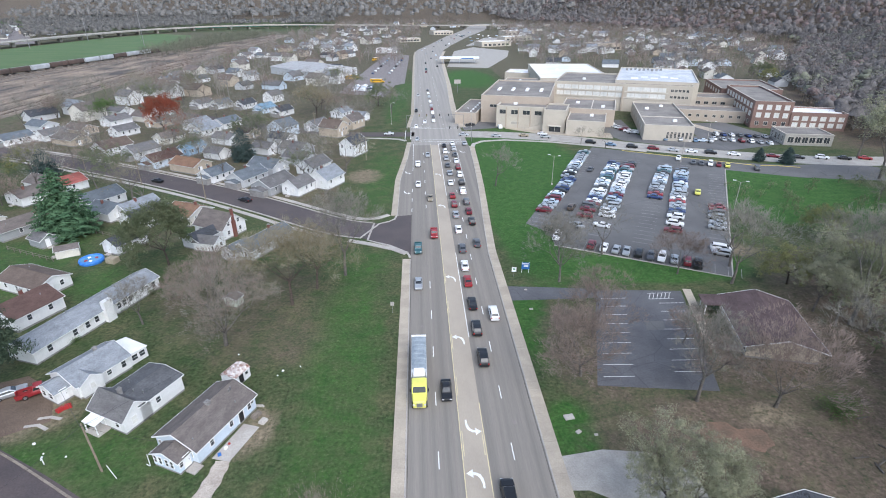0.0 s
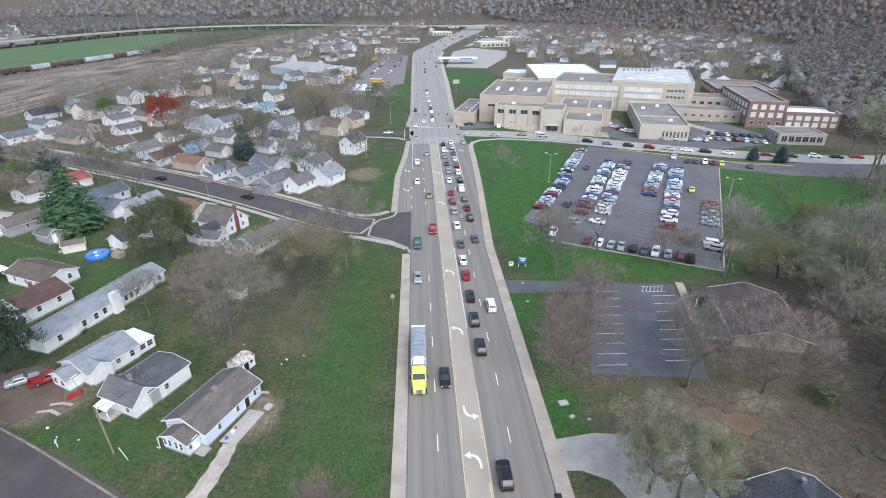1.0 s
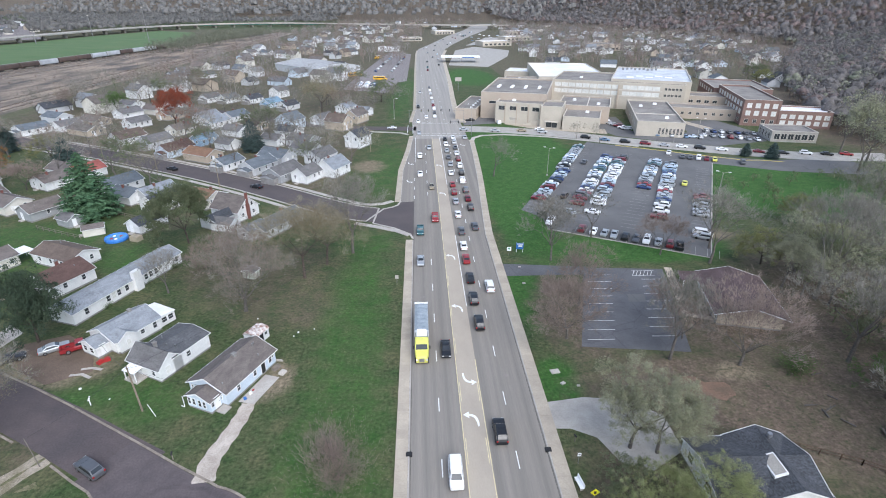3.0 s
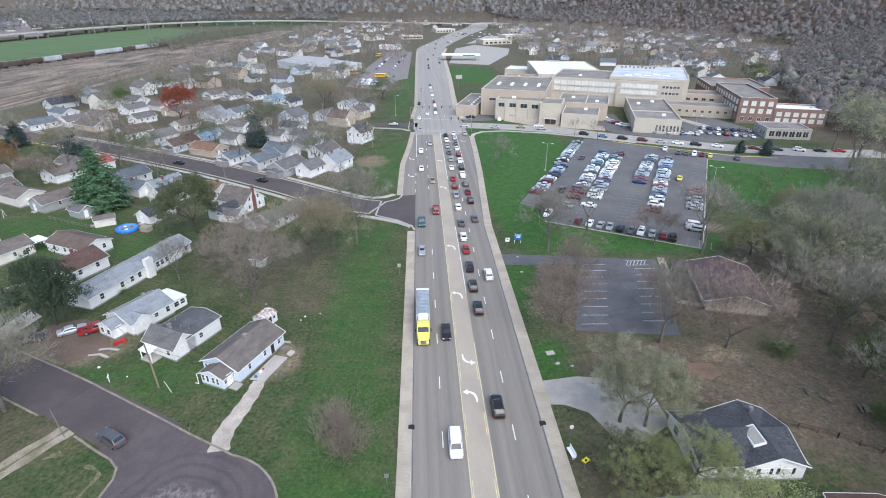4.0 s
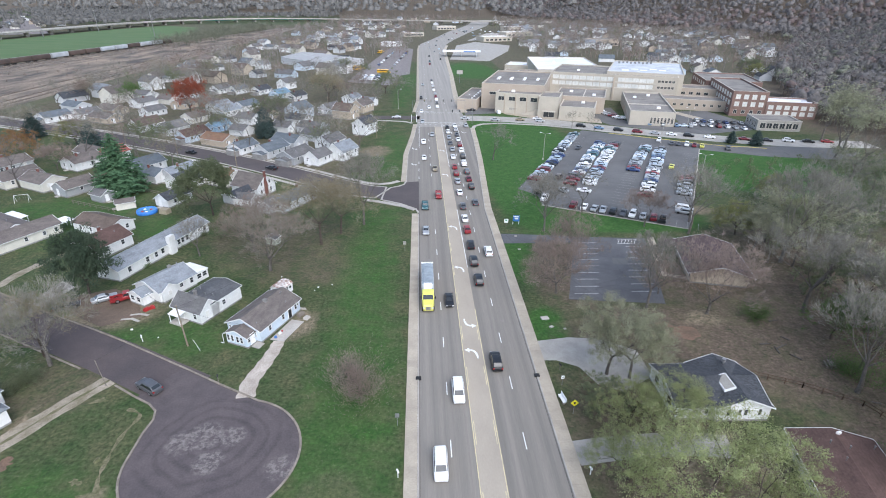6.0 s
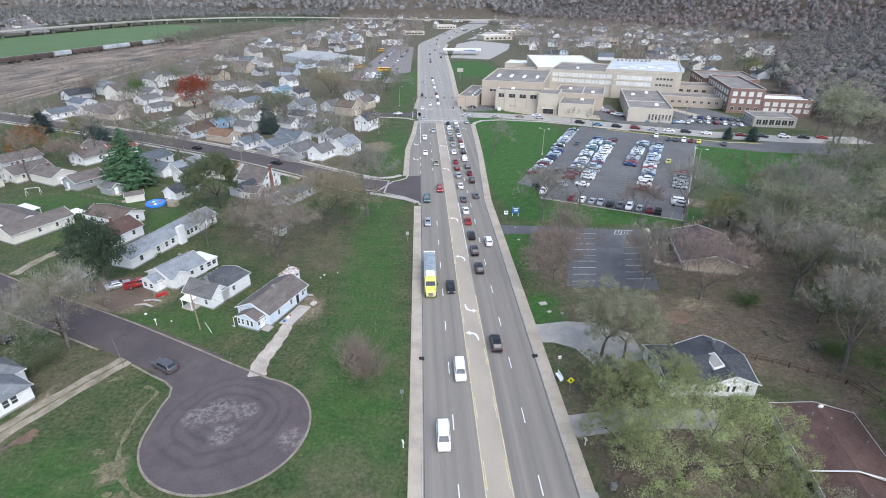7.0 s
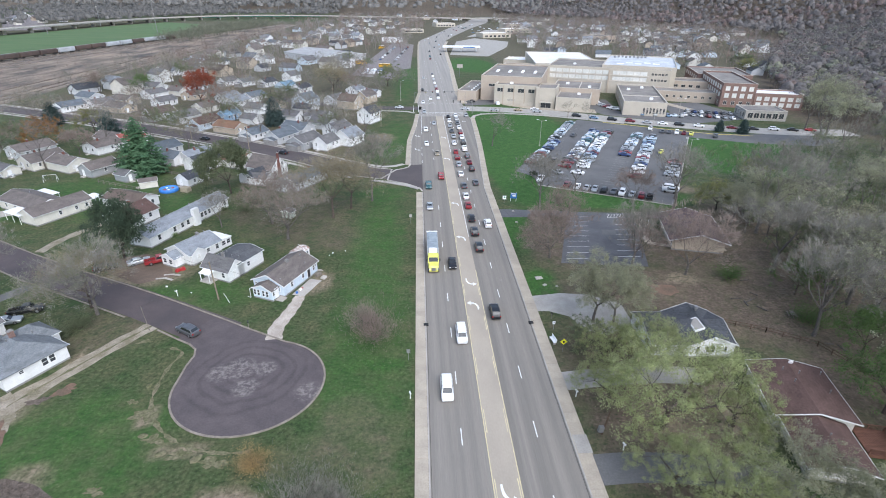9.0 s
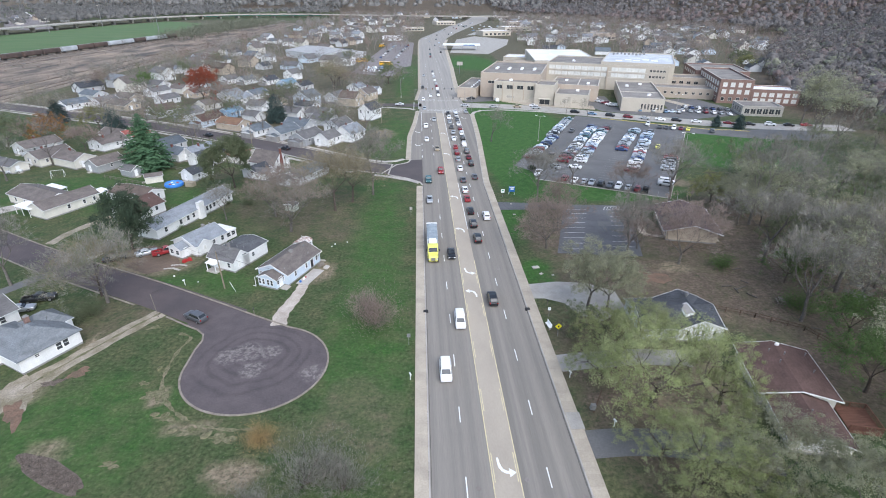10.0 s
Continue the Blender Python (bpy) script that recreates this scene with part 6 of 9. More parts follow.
def long_house():
    h = thing("house", pose(-72.6, 36.2, 0, 0, 0, -19.5), "long white ranch house with pale blue-grey roof", "house")
    gable(h, 6.3, 28.2, 2.8, 1.4, SIDINGS["white"], ROOFS["pale"])
    for y in (-11.2, -6.2, -4.9, -3.6, -1.6, 3.6, 4.9, 6.4, 7.5, 12.6):
        add_window(h, 3.17, y, 1.75, 0.85, 1.2, 0, y not in (-4.9, 7.5))
    add_door(h, 3.18, 10.4, 0.35, 0)
    part("chimney", Geo().box((3.5, 1.0, 0), (1.0, 1.9, 4.6)), SIDINGS["white"], h, "broad white boxed chimney")
    add_window(h, 1.2, 14.12, 1.75, 0.8, 1.1, math.pi / 2)
    add_vents(h, [(-0.9, -4, 4.0), (-0.9, 4, 4.0), (-0.8, 9, 4.0)])
    return h


long_house()
cottage(-86.4, 38.2, -24, 8.4, 9.5, "white", "maroon", "white house with maroon shingle roof", 3.0, 2.0, dict(e=2, s=2, w=1), seed=3)
cottage(-92.6, 50.2, 66, 7.4, 13.0, "white", "brown", "white bungalow with faded brown roof", 2.8, 1.4, dict(e=1, s=2, w=3), seed=4, chimney=False)
cottage(-95.4, 66.6, -62, 3.2, 5.0, "ivory", "taupe", "ivory garden shed with taupe roof", 2.1, 0.8, dict(), seed=5, chimney=False, shed=True)


def chimney_house():
    h = thing("house", pose(-61.6, 78.6, 0, 0, 0, 62), "tall white gabled house with red brick chimney", "house")
    gable(h, 8.0, 10.4, 3.2, 3.3, SIDINGS["white"], ROOFS["taupe"])
    o = part("chimney", Geo().box((-0.2, -5.45, 0), (1.0, 0.55, 4.6)).box((-0.2, -5.4, 4.6), (0.65, 0.5, 3.4)), brick_chimney, h, "tall red brick chimney")
    part("chimney_cap", Geo().box((-0.2, -5.4, 8.0), (0.8, 0.65, 0.14)), foundation, o)
    for x, z in ((-2.1, 1.8), (1.9, 1.8), (1.6, 4.2), (-1.8, 4.2)):
        add_window(h, x, -5.22, z, 0.75, 1.05, -math.pi / 2)
    for y in (-3, 0, 3):
        add_window(h, 4.02, y, 1.9, 0.8, 1.1, 0)
        add_window(h, -4.02, y, 1.9, 0.8, 1.1, math.pi)
    gable(h, 5.8, 7.6, 2.7, 1.2, SIDINGS["pale_grey"], ROOFS["dark"], at=(-7.2, -1.2), turn=90, names=("rear_wall", "rear_roof"))
    gable(h, 4.6, 6.0, 2.5, 1.1, SIDINGS["white"], ROOFS["grey"], at=(-8.6, -5.2), turn=12, names=("garage_wall", "garage_roof"))
    for x in (-10.4, -7.6):
        add_window(h, x, -8.2, 1.5, 0.7, 0.9, -math.pi / 2)
    return h


chimney_house()
cottage(-47.2, 68.2, -29, 6.4, 15.0, "pale_grey", "slate", "pale grey house with slate-blue roof", 2.8, 1.6, dict(e=4, s=2), seed=7, wing=(5.0, 6.0, -2.2, -6.6, 2.6, 1.3, 0), door=False)
cottage(-83, 70.5, -24, 5.0, 9.0, "white", "dark", "white garage with dark roof", 2.6, 1.6, dict(e=2), seed=8, chimney=False)
cottage(-46.2, 40.6, -20, 3.0, 2.2, "sage", "grey", "small faded green garden shed", 1.8, 0.5, dict(), seed=9, chimney=False, shed=True, door=False)


def west_bungalow():
    h = thing("house", pose(-118.5, 48.8, 0, 0, 0, 61), "pale bungalow with brown roof and white awnings", "house")
    gable(h, 8.6, 17.5, 2.8, 1.5, SIDINGS["ivory"], ROOFS["taupe"])
    gable(h, 6.6, 15.0, 2.8, 1.6, SIDINGS["ivory"], ROOFS["taupe"], at=(0.2, -10.6), turn=-88, names=("wing_wall", "wing_roof"))
    for nm, x, y, w, d in (("south", -6.4, -5.6, 4.0, 7.4), ("north", 5.6, 3.6, 3.0, 7.5), ("east", 9.2, -11.4, 4.4, 4.4)):
        a = part("awning", Geo().slab([(x - w / 2, y - d / 2, 2.45), (x + w / 2, y - d / 2, 2.6), (x + w / 2, y + d / 2, 2.6), (x - w / 2, y + d / 2, 2.45)], 0.12), white_metal, h, "flat white metal porch awning")
        for sx in (-0.45, 0.45):
            for sy in (-0.45, 0.0, 0.45):
                part("awning_post", Geo().box((x + sx * w, y + sy * d, 0), (0.1, 0.1, 2.4)), white_trim, a)
    for y in (-7.5, -3.5, 0.5, 5):
        add_window(h, -4.32, y, 1.7, 0.9, 1.1, math.pi)
    for x in (-4.2, -0.8, 3.4, 6.2):
        add_window(h, x, -13.95, 1.7, 0.7, 1.0, -math.pi / 2)
    add_vents(h, [(0.8, 2, 4.2), (0.6, -4, 4.2)])
    return h


west_bungalow()


def hip_house():
    h = thing("house", pose(-75.9, -21.0, 0, 0, 0, -29), "white house with hipped grey-blue roof", "house")
    gable(h, 9.4, 8.4, 2.8, 2.5, SIDINGS["white"], ROOFS["bluegrey"], at=(1.4, 0), turn=90, hip=True)
    gable(h, 6.6, 9.0, 2.8, 2.0, SIDINGS["white"], ROOFS["bluegrey"], at=(-3.6, -3.4), hip=True, names=("wing_wall", "wing_roof"))
    gable(h, 5.8, 6.4, 2.8, 1.9, SIDINGS["white"], ROOFS["bluegrey"], at=(-2.4, 3.2), hip=True, names=("rear_wall", "rear_roof"))
    for y in (1.2, 2.3):
        add_window(h, 5.63, y, 1.8, 0.8, 1.2, 0)
    add_window(h, 5.63, -2.1, 2.1, 0.6, 0.5, 0)
    for x in (-5.4, -3.8, -1.6):
        add_window(h, x, -7.93, 1.6, 0.9, 1.2, -math.pi / 2, x > -4)
    add_chimney(h, -1.6, 1.0, 4.2, 1.3, brick_red, 0.7)
    add_vents(h, [(0.5, -0.6, 5.2), (1.0, 2.8, 4.9)])
    return h


hip_house()
cottage(-89.4, -14.5, -29, 8.0, 9.0, "white", "grey", "white house with grey roof beside parked cars", 2.8, 1.8, dict(e=2, s=1), seed=11, chimney=False)


# ---- houses on the east side ----
def white_house():
    h = thing("house", pose(35.0, -18.2, 0, 0, 0, -0.8), "white house with dark shingle roof and skylight", "house")
    gable(h, 9.4, 13.6, 2.7, 1.5, SIDINGS["white"], ROOFS["dark"], turn=90)
    gable(h, 8.0, 10.0, 2.7, 1.62, SIDINGS["white"], ROOFS["dark"], at=(3.0, -0.1), names=("gable_wall", "gable_roof"))
    for x, w in ((-3.2, 1.2), (1.6, 1.0), (4.4, 1.4)):
        add_window(h, x, -5.14 if x > 0 else -4.74, 1.75, w, 0.9, -math.pi / 2, False, glass_dark)
    for y in (-2.4, 2.2):
        add_window(h, -6.82, y, 1.75, 1.3, 1.3, math.pi)
    add_door(h, -6.83, -0.2, 0.3, math.pi)
    part("skylight", Geo().add([(0.9, -2.9, 3.35), (2.5, -2.9, 4.05), (2.5, 0.4, 4.1), (0.9, 0.4, 3.4), (0.9, -2.9, 3.9), (2.5, -2.9, 4.5), (2.5, 0.4, 4.55), (0.9, 0.4, 3.95)], [(3, 2, 1, 0), (4, 5, 6, 7), (0, 1, 5, 4), (1, 2, 6, 5), (2, 3, 7, 6), (3, 0, 4, 7)]), white_metal, h, "white framed roof skylight")
    part("skylight_pane", Geo().add([(1.05, -2.7, 3.97), (2.35, -2.7, 4.46), (2.35, 0.2, 4.51), (1.05, 0.2, 4.02), (1.05, -2.7, 4.0), (2.35, -2.7, 4.49), (2.35, 0.2, 4.54), (1.05, 0.2, 4.05)], [(3, 2, 1, 0), (4, 5, 6, 7), (0, 1, 5, 4), (1, 2, 6, 5), (2, 3, 7, 6), (3, 0, 4, 7)]), concrete_grey, h, "pale frosted skylight pane")
    part("roof_turbine", Geo().tube((3.6, 3.0, 4.1), (3.6, 3.0, 4.7), 0.16, 0.16, 10).tube((3.6, 3.0, 4.65), (3.6, 3.0, 5.1), 0.36, 0.3, 12), rim_metal, h, "round metal roof turbine")
    part("meter_box", Geo().box((7.6, 1.5, 1.6), (0.5, 1.4, 0.12)), white_metal, h)
    return h


white_house()


def maroon_house():
    h = thing("house", pose(45.1, -34.6, 0, 0, 0, -13), "cream house with broad maroon roofs", "house")
    gable(h, 9.9, 11.0, 2.7, 1.0, SIDINGS["ivory"], ROOFS["maroon"], over=0.6)
    gable(h, 7.4, 8.2, 2.2, 1.1, SIDINGS["ivory"], ROOFS["maroon"], at=(-0.4, -10.1), names=("garage_wall", "garage_roof"), over=0.5)
    add_window(h, -1.8, -14.23, 1.5, 2.4, 1.2, -math.pi / 2, False)
    for y in (-2, 2):
        add_window(h, -4.98, y, 1.8, 1.2, 1.1, math.pi)
    add_vents(h, [(-1.5, 3.0, 4.0), (0.4, 2.2, 4.2), (-0.9, 0.2, 4.1), (3.4, -1.0, 3.7), (-0.2, -9.5, 3.3), (4.0, 3.4, 3.6)])
    part("satellite_dish", Geo().tube((0.4, 5.2, 3.2), (0.4, 5.2, 3.9), 0.03, 0.03, 6).loft([[(0.4 + r_ * math.cos(a), 5.0 - dz, 4.0 + r_ * math.sin(a)) for a in [i * math.pi / 5 for i in range(10)]] for r_, dz in ((0.05, 0.12), (0.25, 0.06), (0.38, 0.0))], closed=False), white_metal, h, "small white satellite dish")
    return h


maroon_house()


def deck():
    t = thing("deck", pose(50.9, -42.8, 0, 0, 0, -14), "reddish brown stained timber deck with railing", "deck")
    for i in range(20):
        part("plank", Geo().box((-2.0 + i * 0.21, 0, 0.62), (0.19, 5.0, 0.05)), wood_deck, t)
    for x in (-2.0, 0.0, 2.0):
        for y in (-2.4, 2.4):
            part("post", Geo().box((x, y, 0), (0.12, 0.12, 1.55)), wood_deck, t)
    for y in (-2.4, 2.4):
        part("rail", Geo().box((0, y, 1.5), (4.2, 0.14, 0.06)), wood_deck, t)
        part("skirt", Geo().box((0, y, 0.1), (4.1, 0.06, 0.5)), wood_deck, t)
        for i in range(24):
            part("baluster", Geo().box((-1.95 + i * 0.17, y, 0.66), (0.04, 0.04, 0.85)), wood_deck, t)
    part("rail", Geo().box((2.05, 0, 1.5), (0.14, 4.8, 0.06)), wood_deck, t)
    for i in range(28):
        part("baluster", Geo().box((2.05, -2.3 + i * 0.17, 0.66), (0.04, 0.04, 0.85)), wood_deck, t)


deck()


def chapel_house():
    h = thing("chapel", pose(57.4, 23.7, 0, 0, 0, -14), "low chapel with dark brown roof and pale walls", "chapel")
    gable(h, 11.6, 16.0, 3.0, 1.7, SIDINGS["tan"], ROOFS["plum"], over=1.0)
    for y in (-7, -3.5, 0, 3.5, 7):
        add_window(h, -5.82, y, 1.7, 0.9, 1.5, math.pi)
    part("portico_roof", Geo().slab([(-10.2, 4.4, 2.8), (-6.2, 4.4, 3.1), (-6.2, 8.6, 3.1), (-10.2, 8.6, 2.8)], 0.2), ROOFS["plum"], h)
    for y in (5.4, 8.8):
        part("portico_post", Geo().box((-9.3, y, 0), (0.16, 0.16, 2.6)), white_trim, h)
    add_door(h, -5.83, 5.6, 0.1, math.pi)


chapel_house()

# ---- houses along the side street: x, y, turn, width, length, wall, roof, words, eave, rise, porch ----
BLOCK = [
    (-107, 103, -28, 7.5, 11, "white", "slate", "white house with slate-blue roof", 2.8, 1.8, 0),
    (-98.5, 92.5, 62, 6.5, 9, "white", "slate", "white bungalow with slate roof", 2.7, 1.5, 0),
    (-91, 94, -28, 6.5, 10, "pale_grey", "pale", "pale grey house with light roof", 2.7, 1.7, 0),
    (-85, 87, -28, 7, 11, "white", "dark", "white house with dark roof", 2.8, 1.8, 0),
    (-74, 89, 62, 8, 9, "ivory", "rust", "ivory house with faded brown roof", 2.7, 1.7, 0),
    (-131, 109, -28, 8, 11, "white", "taupe", "white house with taupe roof", 2.8, 1.7, 0),
    (-126, 118, -28, 7, 9, "white", "red", "white house with faded red roof", 2.8, 1.8, 0),
    (-118, 81, -28, 6, 9, "grey", "taupe", "weathered grey garage with taupe roof", 2.6, 1.6, 0),
    (-105.5, 73.5, 62, 4.0, 5, "grey", "grey", "weathered grey garden shed with grey roof", 2.2, 1.1, 0),
]
BLOCK_N = [
    (-56, 114, -28, 7.5, 11, "grey", "grey", "grey house with grey roof and gabled porch", 2.9, 1.9, 2.0),
    (-67, 122.5, -28, 7.0, 11, "pale_grey", "slate", "pale grey house with slate roof", 2.9, 1.9, 1.8),
    (-79.5, 127, -28, 6.6, 9, "white", "slate", "small white cottage with slate roof", 2.7, 1.7, 1.5),
    (-93, 139, 62, 7.5, 12, "tan", "rust", "tan brick-faced house with rust-brown roof", 2.8, 1.7, 0),
    (-107, 147, -28, 7.0, 12, "pale_blue", "maroon", "pale blue house with maroon roof", 2.9, 2.0, 1.8),
    (-102, 164, -28, 6, 9, "blue", "blue", "light blue house with blue roof", 2.8, 1.6, 0),
    (-121, 160, -28, 7.5, 11, "pale_grey", "grey", "pale grey house with grey roof", 2.9, 2.1, 1.8),
    (-136, 167, -28, 7.5, 12, "white", "brown", "white gabled house with brown roof", 3.0, 2.3, 1.6),
    (-164, 185, 62, 8, 14, "tan", "taupe", "tan bungalow with taupe roof", 2.7, 1.6, 0),
]
BLOCK_R = [
    (-190, 187, -28, 8, 12, "white", "slate", "white house with slate roof", 2.8, 1.8, 1.8),
    (-178, 194, -28, 7, 10, "white", "grey", "white house with grey roof", 2.8, 1.8, 0),
    (-195, 214, 62, 8, 12, "pale_grey", "slate", "pale grey house with slate roof", 2.8, 1.8, 0),
    (-109, 199, -28, 7.5, 11, "white", "pale", "white house with pale roof", 2.9, 1.9, 1.6),
    (-104, 214, -28, 7.5, 11, "white", "slate", "white house with slate roof", 2.9, 1.9, 0),
    (-93, 180, 62, 7, 10, "white", "grey", "white house with grey roof", 2.8, 1.8, 0),
    (-71, 162, 62, 7, 9, "white", "grey", "white house with grey roof", 2.8, 1.7, 0),
    (-58, 160, 62, 8, 11, "pale_grey", "grey", "pale grey house with grey roof", 2.8, 1.9, 0),
    (-71, 194, -28, 9, 10, "pale_blue", "slate", "pale blue two-gabled house", 4.6, 2.6, 2.0),
]
BLOCK_F = [
    (-137, 270, -28, 7, 10, "white", "grey", "white house with grey roof", 2.9, 2.0, 1.6),
    (-125, 268, -28, 7, 10, "white", "slate", "white house with slate roof", 2.9, 2.0, 1.6),
    (-110, 266, -28, 7, 10, "white", "dark", "white house with dark roof", 2.9, 2.0, 1.6),
    (-95, 252, -28, 7, 10, "pale_blue", "blue", "pale blue house with blue roof", 2.9, 2.0, 1.6),
    (-83, 243, -28, 7, 10, "white", "dark", "white house with dark roof", 2.9, 2.0, 1.6),
    (-88, 192, 62, 7, 10, "tan", "brown", "tan house with brown roof", 2.8, 1.7, 0),
    (-47, 111, -28, 6, 8, "white", "grey", "white house with grey roof", 3.0, 2.0, 0),
    (-39, 118, -28, 7.5, 9, "white", "pale", "white gabled house with pale roof", 3.4, 2.4, 0),
    (-54, 146, 62, 7, 10, "pale_grey", "grey", "pale grey house with grey roof", 2.8, 1.8, 0),
]
BLOCK_T = [
    (-34, 158, -28, 6.5, 9, "white", "dark", "white two-storey house with dark roof", 4.8, 2.2, 0),
    (-47, 192, 62, 8, 10, "tan", "brown", "tan gabled house with brown roof", 4.2, 2.6, 0),
    (-40, 208, -28, 7, 10, "tan", "taupe", "tan house with taupe roof", 4.0, 2.4, 0),
    (-57, 205, -28, 7, 10, "pale_grey", "grey", "pale grey house with grey roof", 2.9, 1.9, 0),
    (-155, 104, -28, 8, 12, "pale_grey", "taupe", "pale grey house with taupe roof", 2.8, 1.7, 0),
    (-152, 82, 62, 5, 16, "ivory", "grey", "long low ivory shed row with grey roof", 2.4, 1.0, 0),
    (-134, 120, 62, 7, 11, "white", "taupe", "white house with taupe roof", 2.8, 1.7, 0),
    (-160, 70, -28, 6, 8, "white", "pale", "white garage with pale roof", 2.6, 1.6, 0),
    (-120, 184, -28, 7, 10, "ivory", "taupe", "ivory house with taupe roof", 2.8, 1.8, 0),
    (-148, 200, -28, 7, 10, "white", "grey", "white house with grey roof", 2.8, 1.8, 0),
]
BLOCK_U = [
    (-164, 224, -28, 8, 11, "white", "grey", "white gabled house with grey roof", 2.9, 1.9, 0),
    (-154, 233, 62, 7, 10, "ivory", "taupe", "ivory house with taupe roof", 2.9, 1.9, 0),
    (-195, 322, 62, 9, 14, "white", "pale", "long white house with pale roof", 3.2, 2.0, 0),
    (-118, 212, -28, 7, 11, "white", "pale", "white house with pale roof", 2.9, 2.0, 0),
    (-63, 135, 62, 8, 11, "pale_grey", "slate", "pale grey house with slate roof", 2.9, 2.0, 0),
    (-46, 134, -28, 7, 10, "white", "grey", "white house with grey roof", 3.0, 2.0, 0),
    (-49, 236, -28, 7, 9, "white", "pale", "small white house with pale roof", 2.9, 1.8, 0),
    (-38, 227, 62, 5, 8, "white", "pale", "white garage with pale roof", 2.6, 1.5, 0),
]
BLOCK_V = [
    (-89, 156, 62, 6, 8, "white", "grey", "white garage with grey roof", 2.6, 1.6, 0),
    (-142, 90, -28, 8, 11, "ivory", "taupe", "ivory house with taupe roof", 2.8, 1.8, 0),
    (-131, 86, 62, 7, 11, "ivory", "taupe", "ivory bungalow with taupe roof", 2.8, 1.6, 0),
    (-171, 205, 62, 8, 12, "tan", "taupe", "tan bungalow with taupe roof", 2.8, 1.7, 0),
    (-140, 220, -28, 8, 10, "tan", "brown", "tan house with brown roof", 2.8, 1.8, 0),
    (-150, 250, -28, 8, 10, "white", "taupe", "white house with taupe roof", 2.8, 1.9, 0),
    (-175, 250, 62, 8, 11, "white", "grey", "white house with grey roof", 2.8, 1.9, 0),
    (-68, 178, 62, 7, 10, "white", "dark", "white house with dark roof", 2.8, 1.8, 0),
]
n = 20
for rows in (BLOCK, BLOCK_N, BLOCK_R, BLOCK_F, BLOCK_T, BLOCK_U, BLOCK_V):
    for x, y, rz, w, l, wall, roof, words, eave, rise, porch in rows:
        n += 1
        low = "garage" in words or "shed" in words
        cottage(x, y, rz, w * 1.1, l * 1.08, wall, roof, words, eave + 0.2, rise * 1.15, dict(e=1) if low else (dict(e=3, s=2) if eave < 4 else dict(e=3, s=3)), porch=porch, seed=n, chimney=not low and n % 3 > 0, shed=False)


# ---- the far town: a few house kinds repeated ----
FARK = []
for i, (wall, roof, ev) in enumerate((("white", "grey", 4.4), ("white", "slate", 2.9), ("ivory", "taupe", 4.6), ("pale_grey", "dark", 2.9), ("tan", "brown", 4.2), ("white", "pale", 4.8), ("pale_blue", "grey", 2.9))):
    FARK.append((wall, roof, ev))
r = random.Random(77)
first = {}
spots = []
for y0, y1, x0, x1, cnt in ((225, 420, -215, -70, 22), (420, 700, -210, -75, 28), (700, 1150, -210, -30, 26), (450, 760, 120, 440, 62), (760, 1150, 180, 520, 58), (300, 450, 200, 300, 12), (1150, 1500, -150, 360, 22)):
    tries = 0
    made = 0
    while made < cnt and tries < cnt * 30:
        tries += 1
        x, y = r.uniform(x0, x1), r.uniform(y0, y1)
        if hill(x, y) > 3 or lerp(LEFT_EDGE, y) - 14 < x < lerp(RIGHT_EDGE, y) + 14 or (-175 < x < -60 and 225 < y < 285):
            continue
        if any((x - a) ** 2 + (y - b) ** 2 < 15 ** 2 for a, b in spots):
            continue
        spots.append((x, y))
        made += 1
for i in range(14):
    y = r.uniform(980, 1650)
    spots.append((-r.uniform(0.61, 0.74) * (y + 94), y))
for i, (x, y) in enumerate(spots):
    k = i % len(FARK)
    turn = r.choice((-28, 62)) if x < 0 else r.choice((-12, 78))
    if k not in first:
        wall, roof, ev = FARK[k]
        first[k] = cottage(x, y, turn, 8, 10.5, wall, roof, "%s house with %s roof in the far town" % (wall.replace("_", " "), roof), ev, 2.6, {}, porch=0, seed=k, chimney=False, group="houses of the far town", plain=True)
    else:
        copy_thing(first[k], pose(x, y, 0, 0, 0, turn + r.uniform(-4, 4)) @ Matrix.Diagonal((r.uniform(1.1, 1.5), r.uniform(1.1, 1.5), r.uniform(1.0, 1.35), 1)))


